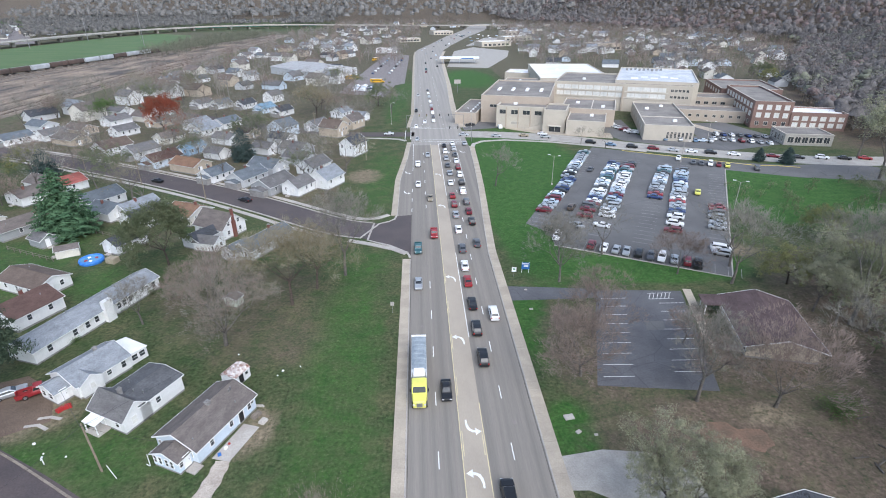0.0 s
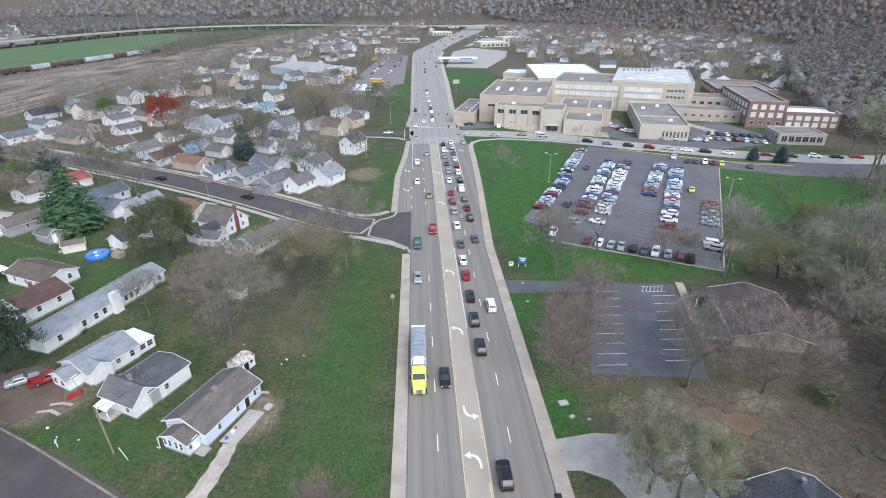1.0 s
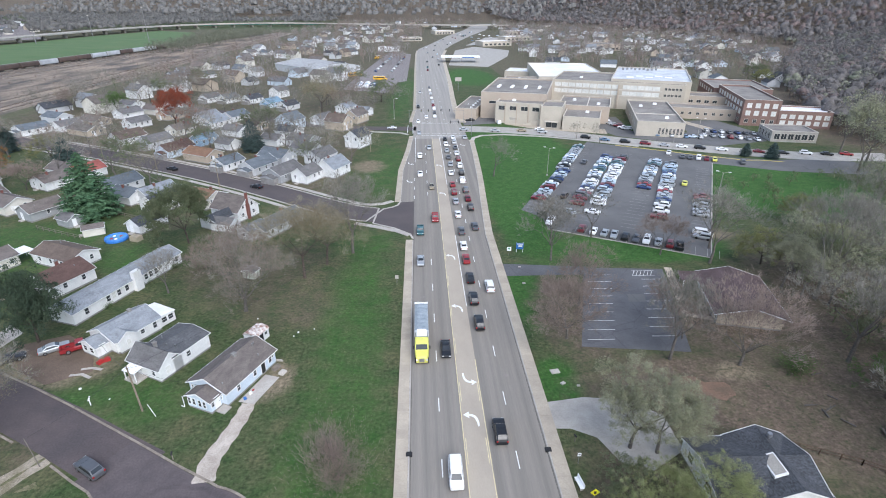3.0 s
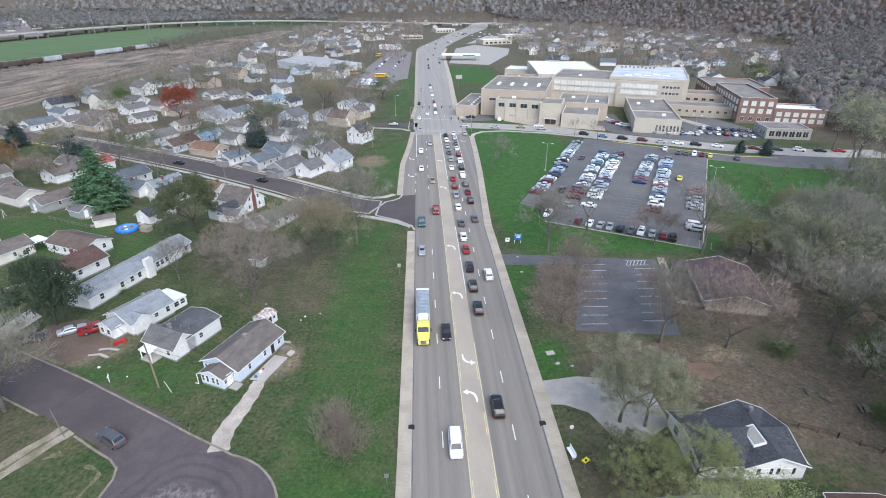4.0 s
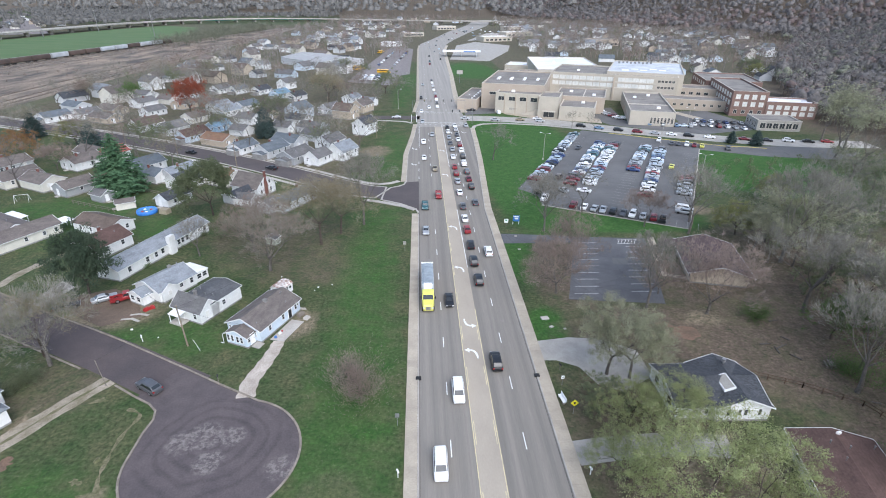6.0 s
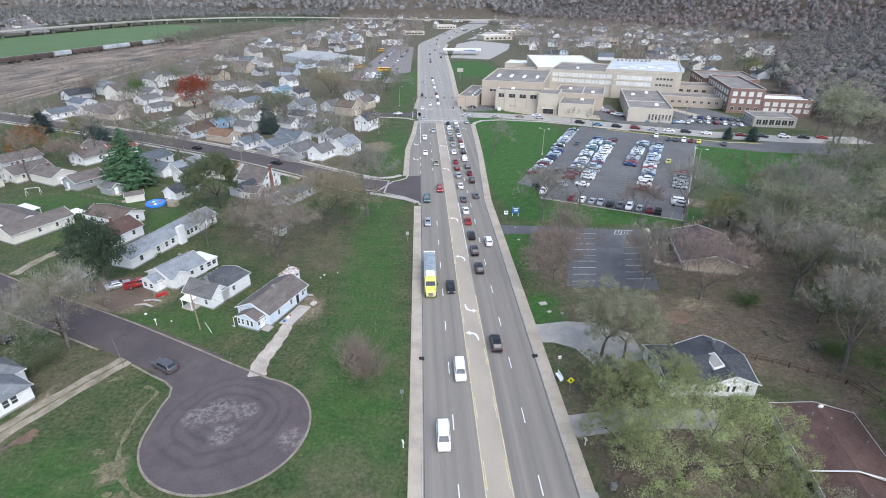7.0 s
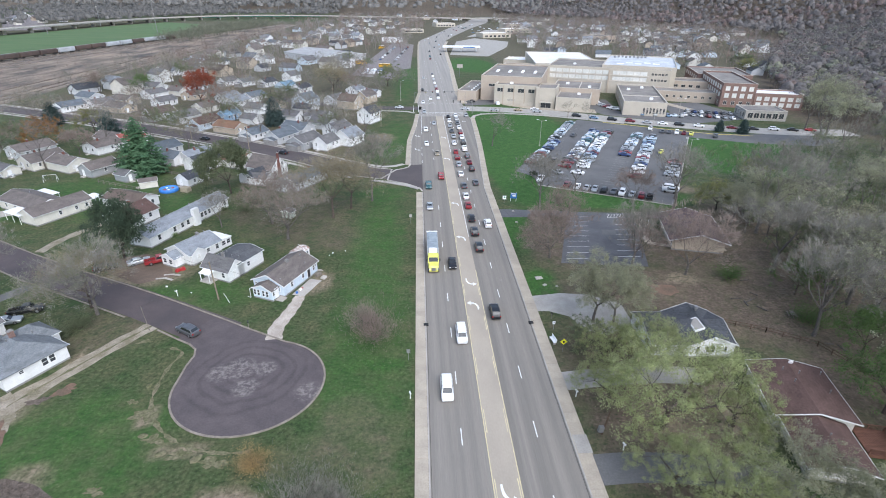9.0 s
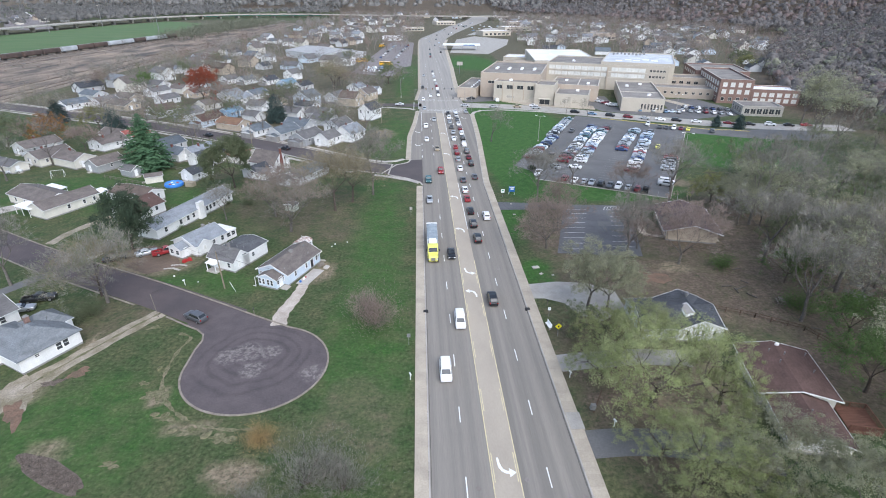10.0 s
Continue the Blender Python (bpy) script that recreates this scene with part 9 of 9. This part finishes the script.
# ---- street furniture and garden things ----
def utility_pole(x, y, h, lean, arm_z=None, rz=-28, label="weathered wooden utility pole"):
    t = thing("utility_pole", pose(x, y, 0, lean[0], lean[1], rz), label, "utility pole")
    part("pole", Geo().tube((0, 0, -0.5), (0, 0, h), 0.16, 0.11, 8), wood_pole, t)
    if arm_z:
        part("crossarm", Geo().box((0, 0.14, arm_z), (2.4, 0.1, 0.12)), wood_pole, t)
        for s in (-1.05, -0.5, 0.5, 1.05):
            part("insulator", Geo().tube((s, 0.14, arm_z + 0.12), (s, 0.14, arm_z + 0.32), 0.05, 0.03, 6), concrete_grey, t)


utility_pole(-50.6, -1.9, 8.4, (0, -3))
solid("pole", Geo().tube((-59.4, -12.0, -0.3), (-59.7, -12.1, 5.2), 0.07, 0.05, 8), wood_grey, "thin grey wooden pole beside a dirt lane", "pole")
for x, y in ((-75, 104), (-103, 121), (-130, 136), (-28, 148), (-57, 199), (-112, 96)):
    utility_pole(x, y, 9.5, (0, 1), 8.8)


def light_mast(x, y, h):
    t = thing("light_mast", pose(x, y, hill(x, y)), "tall thin grey steel mast beside the freeway", "light mast", "freeway masts")
    part("pole", Geo().tube((0, 0, -0.5), (0, 0, h), 0.55, 0.25, 8), steel_grey, t)
    part("lamp_ring", Geo().tube((0, 0, h - 0.6), (0, 0, h + 0.5), 1.5, 1.5, 8), concrete_grey, t, "ring of lamp heads")


for x, y, h in ((-416, 795, 48), (-574, 930, 34), (-590, 1500, 36), (-540, 1600, 40), (-480, 1600, 40), (-430, 1640, 44), (-560, 760, 20)):
    light_mast(x, y, h)


def cable(a, b, sag, nm="overhead_cable"):
    """One sagging wire as a single bent tube."""
    pts = [Vector(a).lerp(Vector(b), i / 10) - Vector((0, 0, sag * 4 * (i / 10) * (1 - i / 10))) for i in range(11)]
    side = Vector((pts[-1].y - pts[0].y, pts[0].x - pts[-1].x, 0)).normalized() * 0.022
    up = Vector((0, 0, 0.022))
    solid(nm, Geo().loft([[p + side, p + up, p - side, p - up] for p in pts]), black_part, "thin black overhead service cable", "cable")


cable((-51.0, -1.9, 8.2), (-59.7, -12.1, 5.1), 0.6)
cable((-51.0, -1.9, 8.2), (-52.2, 6.6, 3.8), 0.5)
cable((-51.0, -1.9, 8.2), (-63.4, 11.6, 3.2), 0.8)
cable((-51.0, -1.9, 8.2), (-40.6, -1.0, 3.8), 0.5)
cable((-51.0, -1.9, 8.1), (-27.5, 35, 8.0), 1.3)
solid("guy_wire_guard", Geo().tube((-48.0, -3.2, 0), (-49.0, -2.75, 2.0), 0.045, 0.035, 6), white_trim, "pale guy wire guard leaning to a pole", "guy wire")


def street_lamp(x, y, h, rz, arms=1):
    t = thing("street_lamp", pose(x, y, 0, 0, 0, rz), "tall pale steel lamp post", "street lamp", "lamp posts")
    part("pole", Geo().tube((0, 0, 0), (0, 0, h), 0.11, 0.07, 8), concrete_grey, t)
    part("base", Geo().box((0, 0, 0), (0.5, 0.5, 0.5)), concrete_pale, t)
    for i in range(arms):
        s = 1 if i == 0 else -1
        a = part("arm", Geo().tube((0, 0, h - 0.1), (s * 1.4, 0, h + 0.35), 0.05, 0.04, 6), concrete_grey, t)
        part("lamp_head", Geo().box((s * 1.7, 0, h + 0.28), (0.8, 0.32, 0.14)), white_metal, a)


street_lamp(38.4, 113, 10, -28, 2)
street_lamp(84.8, 82.6, 10, -28, 2)
street_lamp(-20.8, 214, 10.5, 0, 1)
street_lamp(19.6, 205, 9, 180, 1)
street_lamp(120.5, 166, 9, -28, 2)
street_lamp(95, 137, 8, -28, 1)
for x, y in ((-470, 900), (-420, 1010), (-360, 1120), (-300, 1230), (-235, 1290)):
    street_lamp(x, y, 24, 30, 1)


def signal(x, y, rz, reach):
    t = thing("traffic_signal", pose(x, y, 0, 0, 0, rz), "grey mast arm with black traffic signal heads", "traffic signal", "signals at the crossing")
    part("mast", Geo().tube((0, 0, 0), (0, 0, 6.6), 0.14, 0.1, 8), steel_grey, t)
    part("mast_arm", Geo().tube((0, 0, 6.4), (reach, 0, 6.8), 0.09, 0.05, 6), steel_grey, t)
    for f in (0.62, 0.98):
        hd = part("signal_head", Geo().box((reach * f, 0, 5.9), (0.4, 0.34, 1.15)), black_part, t)
        for k in range(3):
            part("lens", Geo().tube((reach * f, -0.17, 6.08 + k * 0.36), (reach * f, -0.24, 6.08 + k * 0.36), 0.12, 0.12, 8), (lamp_red, sign_yellow, sign_green)[2 - k], hd)


signal(15.5, 203.5, 180, 12)
signal(-12.6, 203, 0, 10)
signal(16.8, 175, 180, 10)


def post_sign(x, y, w, h, top, face, rz, label, back=None, bars=()):
    t = thing("road_sign", pose(x, y, 0, 0, 0, rz), label, "sign")
    part("post", Geo().tube((0, 0, 0), (0, 0, top), 0.035, 0.035, 6), steel_grey, t)
    part("panel", Geo().box((0, -0.05, top - h), (w, 0.03, h)), face, t)
    for bx, bz, bw, bh, m_ in bars:
        part("bar", Geo().box((bx, -0.072, top - h + bz), (bw, 0.012, bh)), m_, t)


# the blue board and its small white neighbour
bd = thing("notice_board", pose(17.2, 50.8, 0, 0, 0, -6), "blue two-post notice board beside the road", "sign")
for s in (-0.8, 0.8):
    part("post", Geo().box((s, 0, 0), (0.12, 0.12, 2.7)), white_trim, bd)
part("panel", Geo().box((0, -0.08, 0.9), (1.8, 0.06, 1.7)), sign_blue, bd)
part("bar", Geo().box((0, -0.12, 2.2), (1.5, 0.02, 0.22)), white_metal, bd)
part("bar", Geo().box((0.1, -0.12, 1.5), (1.0, 0.02, 0.5)), glass_blind, bd)
post_sign(14.2, 49.0, 1.05, 1.1, 2.4, white_metal, -4, "white road sign with a green mark", bars=((0, 0.45, 0.5, 0.4, sign_green),))
post_sign(-12.9, 35.2, 0.75, 0.9, 2.6, concrete_grey, 180, "grey back of a road sign")
post_sign(-12.6, -22.2, 0.6, 0.75, 2.2, steel_grey, 180, "grey road sign on a thin post")
post_sign(13.5, -14.6, 0.5, 0.6, 2.0, white_metal, 0, "small white road sign", bars=((0, 0.25, 0.36, 0.1, black_part),))
ys = thing("crossing_sign", pose(13.6, -20.9, 0, 0, 0, 0), "fluorescent yellow diamond warning sign", "sign")
part("post", Geo().tube((0, 0, 0), (0, 0, 2.8), 0.035, 0.035, 6), steel_grey, ys)
part("panel", Geo().add([(0, -0.05, 1.55), (0.62, -0.05, 2.17), (0, -0.05, 2.79), (-0.62, -0.05, 2.17), (0, -0.08, 1.55), (0.62, -0.08, 2.17), (0, -0.08, 2.79), (-0.62, -0.08, 2.17)], [(0, 1, 2, 3), (7, 6, 5, 4), (0, 4, 5, 1), (1, 5, 6, 2), (2, 6, 7, 3), (3, 7, 4, 0)]), sign_yellow, ys)
part("mark", Geo().box((0, -0.095, 1.95), (0.3, 0.012, 0.42)), black_part, ys)


def bench(x, y, rz):
    t = thing("bus_bench", pose(x, y, 0.15, 0, 0, rz), "white roadside bench with broad back", "bench")
    part("seat", Geo().box((0, -0.05, 0.42), (1.9, 0.45, 0.07)), white_metal, t)
    part("backrest", Geo().box((0, 0.22, 0.45), (1.95, 0.08, 0.62)), white_metal, t)
    for s in (-0.8, 0.8):
        part("leg", Geo().box((s, -0.02, 0), (0.12, 0.45, 0.42)), concrete_pale, t)


bench(12.6, -18.2, -80)
for x, y, c in ((14.1, -10.8, black_part), (-59.2, -0.3, white_metal), (-41.9, -11.6, black_part), (12.9, -31.8, white_metal), (16.4, -42.2, white_metal), (-12.2, -31.3, white_metal)):
    t = thing("mailbox", pose(x, y, 0, 0, 0, 20), "mailbox on a short post beside the kerb", "mailbox")
    part("post", Geo().box((0, 0, 0), (0.1, 0.1, 1.05)), wood_grey if c != white_metal else white_trim, t)
    part("box", Geo().loft([[(0.12 * math.cos(a) * 1.0, yy, 1.17 + 0.13 * math.sin(a)) for a in [i * math.pi / 4 for i in range(8)]] for yy in (-0.28, 0.28)]), c, t)
p = thing("leaning_post", pose(14.4, -39.4, 0, 0, 8, 0), "short dark leaning timber post by the drive", "post")
part("pole", Geo().tube((0, 0, -0.1), (0, 0, 4.2), 0.13, 0.1, 7), wood_brown, p)
part("meter", Geo().box((-0.4, 0, 0.6), (0.7, 0.5, 0.9)), steel_grey, p)


def slab_lid(x, y, s, rz, label, c=concrete_pale):
    solid("utility_cover", Geo().box((0, 0, 0), (s, s * 0.7, 0.16)).box((0, 0, 0.16), (s * 0.8, s * 0.5, 0.04)), c, label, "utility cover", m=pose(x, y, 0, 0, 0, rz))


slab_lid(15.0, 4.6, 1.5, 10, "flat pale concrete utility cover on the lawn")
slab_lid(15.6, 1.6, 0.8, 30, "small pale utility cover on the lawn")
slab_lid(18.0, 0.9, 0.5, 0, "small pale marker on the lawn")
slab_lid(15.4, 35, 0.7, 0, "pale stone on the lawn")
slab_lid(15.8, 42.8, 0.6, 0, "pale stone on the lawn")
for x, y, s in ((-31, 18, 0.45), (-28.2, 19, 0.3), (-31.6, 16.8, 0.3), (-40, 23, 0.3), (-57, 0.9, 0.3), (-60.5, 1.6, 0.3), (-63, 3.5, 0.5)):
    solid("litter_bag", Geo().loft([[(s * k * 0.5 * math.cos(a), s * k * 0.4 * math.sin(a), z * s) for a in [i * math.pi / 4 for i in range(8)]] for k, z in ((0.8, 0), (1.0, 0.2), (0.8, 0.42), (0.2, 0.5))]), white_metal, "small white scrap lying on the grass", "scrap", m=pose(x, y, 0, 0, 0, x * 40))


def pool(x, y):
    t = thing("paddling_pool", pose(x, y, 0), "round blue above-ground pool on a lawn", "pool")
    n_ = 28
    g = Geo()
    rings = [[(r_ * math.cos(a), r_ * math.sin(a), z) for a in [2 * math.pi * i / n_ for i in range(n_)]] for r_, z in ((2.7, 0), (2.85, 0.4), (2.65, 0.95), (2.45, 0.98), (2.4, 0.6))]
    part("wall", g.loft(rings, closed=False), pool_blue, t, smooth=True)
    part("water", Geo().tube((0, 0, 0.3), (0, 0, 0.66), 2.45, 2.45, 28), pool_water, t)
    for a, c in ((0.8, plastic_red), (2.4, white_metal), (4.0, plastic_red), (5.1, white_metal)):
        part("float", Geo().tube((1.2 * math.cos(a), 1.2 * math.sin(a), 0.66), (1.2 * math.cos(a), 1.2 * math.sin(a), 0.8), 0.4, 0.36, 10), c, t)


pool(-87.6, 62.6)
solid("tarpaulined_box", Geo().box((0, 0, 0), (2.6, 2.0, 1.3), top=0.94).box((0, 0, 1.3), (2.5, 1.9, 0.12), top=0.8), tarp_tan, "tan tarpaulined crate on the lawn", "crate", m=pose(-82.2, 62, 0, 0, 0, -20))


def rusty_shed():
    t = thing("shed", pose(-38.2, 16.2, 0, 0, 0, -26), "small white metal shed with flaking rusty roof", "shed")
    part("wall", Geo().box((0, 0, 0), (2.9, 3.4, 1.9)), SIDINGS["white"], t)
    rf = Geo()
    sec = [(-1.6, 1.85), (-1.1, 2.25), (0, 2.4), (1.1, 2.25), (1.6, 1.85), (1.5, 1.8), (0, 2.3), (-1.5, 1.8)]
    rf.loft([[(a, yy, z) for a, z in sec] for yy in (-1.85, -0.6, 0.6, 1.85)])
    part("roof", rf, rusty_white, t, "white roof flaking to brown rust")
    part("door", Geo().box((1.46, -0.3, 0.1), (0.06, 0.9, 1.6)), black_part, t)
    part("window", Geo().box((1.46, 0.9, 1.0), (0.06, 0.5, 0.5)), glass_dark, t)


rusty_shed()
# clutter beside the grey cottage
for x, y, s, c, lab in ((-35.6, 0.0, (0.5, 0.4, 0.4), plastic_blue, "blue plastic tub by the wall"), (-35.1, 1.2, (0.5, 0.35, 0.4), white_metal, "white bucket by the wall"), (-34.9, 2.0, (0.3, 0.3, 0.25), plastic_red, "small red toy by the wall"), (-63.4, 10.3, (1.2, 0.8, 0.5), plastic_red, "red cushioned bin by the porch"), (-62.6, 10.9, (1.0, 0.7, 0.6), plastic_red, "red plastic bin by the porch"), (-32.6, 7.5, (1.6, 0.9, 0.5), wood_grey, "heap of weathered boards"), (-31.2, 6.2, (1.2, 1.0, 0.4), concrete_pale, "heap of pale rubble"), (-33.5, 9.6, (0.3, 3.2, 0.3), concrete_pale, "pale concrete edging block")):
    solid("yard_clutter", Geo().box((0, 0, 0), s, top=0.85).box((0, 0, s[2]), (s[0] * 0.6, s[1] * 0.6, s[2] * 0.25), top=0.7), c, lab, "clutter", m=pose(x, y, 0, 0, 0, x * 70 % 90))
# mulch heap and earth bank
def heap(x, y, rx, ry, h, rz, mat_, label, seed):
    rr = random.Random(seed)
    rings = []
    for k, z in ((1.0, -0.05), (0.92, 0.25), (0.75, 0.6), (0.5, 0.88), (0.2, 1.0)):
        rings.append([(rx * k * math.cos(a) * rr.uniform(0.88, 1.1), ry * k * math.sin(a) * rr.uniform(0.88, 1.1), z * h * rr.uniform(0.85, 1.1)) for a in [2 * math.pi * i / 22 for i in range(22)]])
    solid("mound", Geo().loft(rings), mat_, label, "mound", m=pose(x, y, 0, 0, 0, rz), smooth=True)


solid("brush_plot", Geo().prism(blob(-57.4, -47.0, 6.6, 1.5, 5, 30, 0.12, radians(-27)), -0.1, 0.03), mulch, "plot of dark turned earth", "plot", "structure")
rr = random.Random(8)
g = Geo()
for i in range(260):
    a, k = rr.uniform(0, 6.28), rr.random() ** 0.5
    x, y = 6.2 * k * math.cos(a), 1.3 * k * math.sin(a)
    p = Vector((-57.4 + x * 0.88 + y * 0.47, -47.0 - x * 0.47 + y * 0.88, 0.03))
    d = Vector((rr.uniform(-1, 1), rr.uniform(-1, 1), rr.uniform(0.02, 0.3))).normalized() * rr.uniform(0.2, 0.6)
    g.tube(p, p + d, 0.03, 0.012, 3, caps=False)
tagged(solid("brushwood", g, bark_brown, "loose brushwood scattered on turned earth", "brushwood"), kind="stuff")
for i, (x, y, a) in enumerate(((-48.8, -37.2, 0.7), (-45.0, -40.4, 0.8), (-40, -41.4, 0.9), (-52.6, -27.0, 0.6))):
    heap(x, y, a, a * 0.7, 0.14, 30 * i, worn_turf, "low bank of turned earth", 20 + i)


def fence(pts, h, label, mat_, step=2.4):
    t = thing("fence", pose(0, 0, 0), label, "fence")
    for (ax, ay), (bx, by) in zip(pts, pts[1:]):
        d = math.hypot(bx - ax, by - ay)
        k = max(1, int(d / step))
        a = math.atan2(by - ay, bx - ax)
        for i in range(k + 1):
            part("post", Geo().box((ax + (bx - ax) * i / k, ay + (by - ay) * i / k, hill(ax, ay)), (0.12, 0.12, h)), mat_, t)
        for z in (h * 0.45, h * 0.9):
            part("rail", Geo().box(((ax + bx) / 2, (ay + by) / 2, z), (d, 0.06, 0.1), a), mat_, t)


fence([(43, -12.4), (52, -16.6), (58.5, -21), (61, -28)], 1.1, "low brown timber rail fence", wood_brown)
fence([(-96, 80), (-86, 74.6), (-77, 70)], 1.3, "weathered timber garden fence", wood_grey)
fence([(-113, 70.5), (-97, 63)], 1.2, "grey wire and timber garden fence", wood_grey)


def swing_set(x, y):
    t = thing("swing_set", pose(x, y, 0, 0, 0, 20), "pale tubular swing set on a lawn", "swing set")
    part("top_bar", Geo().tube((-1.8, 0, 2.2), (1.8, 0, 2.2), 0.06, 0.06, 6), white_trim, t)
    for s in (-1.8, 1.8):
        for q in (-1.1, 1.1):
            part("leg", Geo().tube((s, 0, 2.2), (s, q, 0), 0.05, 0.05, 6), white_trim, t)
    for s in (-0.7, 0.7):
        sw = part("swing_seat", Geo().box((s, 0, 0.55), (0.5, 0.2, 0.05)), black_part, t)
        part("chain", Geo().tube((s - 0.22, 0, 0.6), (s - 0.22, 0, 2.2), 0.015, 0.015, 4).tube((s + 0.22, 0, 0.6), (s + 0.22, 0, 2.2), 0.015, 0.015, 4), steel_grey, sw)


swing_set(-129, 72.6)
tb = thing("picnic_table", pose(60.2, -11.6, 0, 0, 0, 70), "weathered timber picnic table in the wood", "table")
part("tabletop", Geo().box((0, 0, 0.72), (1.8, 0.75, 0.06)), wood_grey, tb)
for s in (-0.65, 0.65):
    part("bench_board", Geo().box((0, s, 0.43), (1.8, 0.26, 0.05)), wood_grey, tb)
for s in (-0.65, 0.65):
    part("leg", Geo().box((s, 0, 0), (0.1, 1.3, 0.1)).box((s, 0, 0), (0.1, 0.3, 0.72)), wood_grey, tb)
r = random.Random(9)
for x, y in ((54, -7), (55.5, -6), (53, -5.2), (61, -20.5), (62.4, -22), (59, 2), (56, -9), (57.6, -3.6)):
    a = r.uniform(0, 3.1)
    l = r.uniform(1.2, 3.0)
    solid("fallen_log", Geo().tube((-l / 2, 0, 0.13), (l / 2, 0, 0.16), 0.14, 0.09, 7).tube((0, 0, 0.15), (l * 0.25, 0.5, 0.4), 0.05, 0.02, 5), bark_grey, "pale fallen branch lying on leaf litter", "log", m=pose(x, y, 0, 0, 0, math.degrees(a)))
sg = thing("scoreboard_sign", pose(20.4, 312, 0, 0, 0, 0), "pale sign panel on a pole above a lawn", "sign")
part("post", Geo().tube((0, 0, 0), (0, 0, 6.4), 0.16, 0.14, 8), steel_grey, sg)
part("panel", Geo().box((0, -0.2, 6.2), (4.4, 0.4, 2.6)), concrete_pale, sg)

# ---- slabs of the near pavements, piece by piece ----
def slabs(pav, edge, y0, y1, sign, width, step=1.85):
    n_ = int((y1 - y0) / step)
    made = {}
    for i in range(n_):
        y = y0 + i * step
        x = lerp(edge, y) + sign * (0.215 + width / 2)
        if "m" not in made:
            made["m"] = Geo().box((0, 0, -0.2), (width, step - 0.018, 0.355)).mesh("slab", concrete_walk)
        o = part("slab", made["m"], None, pav)
        dx = lerp(edge, y + step) - lerp(edge, y)
        o.matrix_basis = pose(x, y + step / 2, ((i * 7919) % 5) * 0.002, 0, 0, -math.degrees(math.atan2(dx, step)))


slabs(pav_w, LEFT_EDGE, -100, 60, -1, 1.75)
slabs(pav_e, RIGHT_EDGE, -100, 168, 1, 1.9)
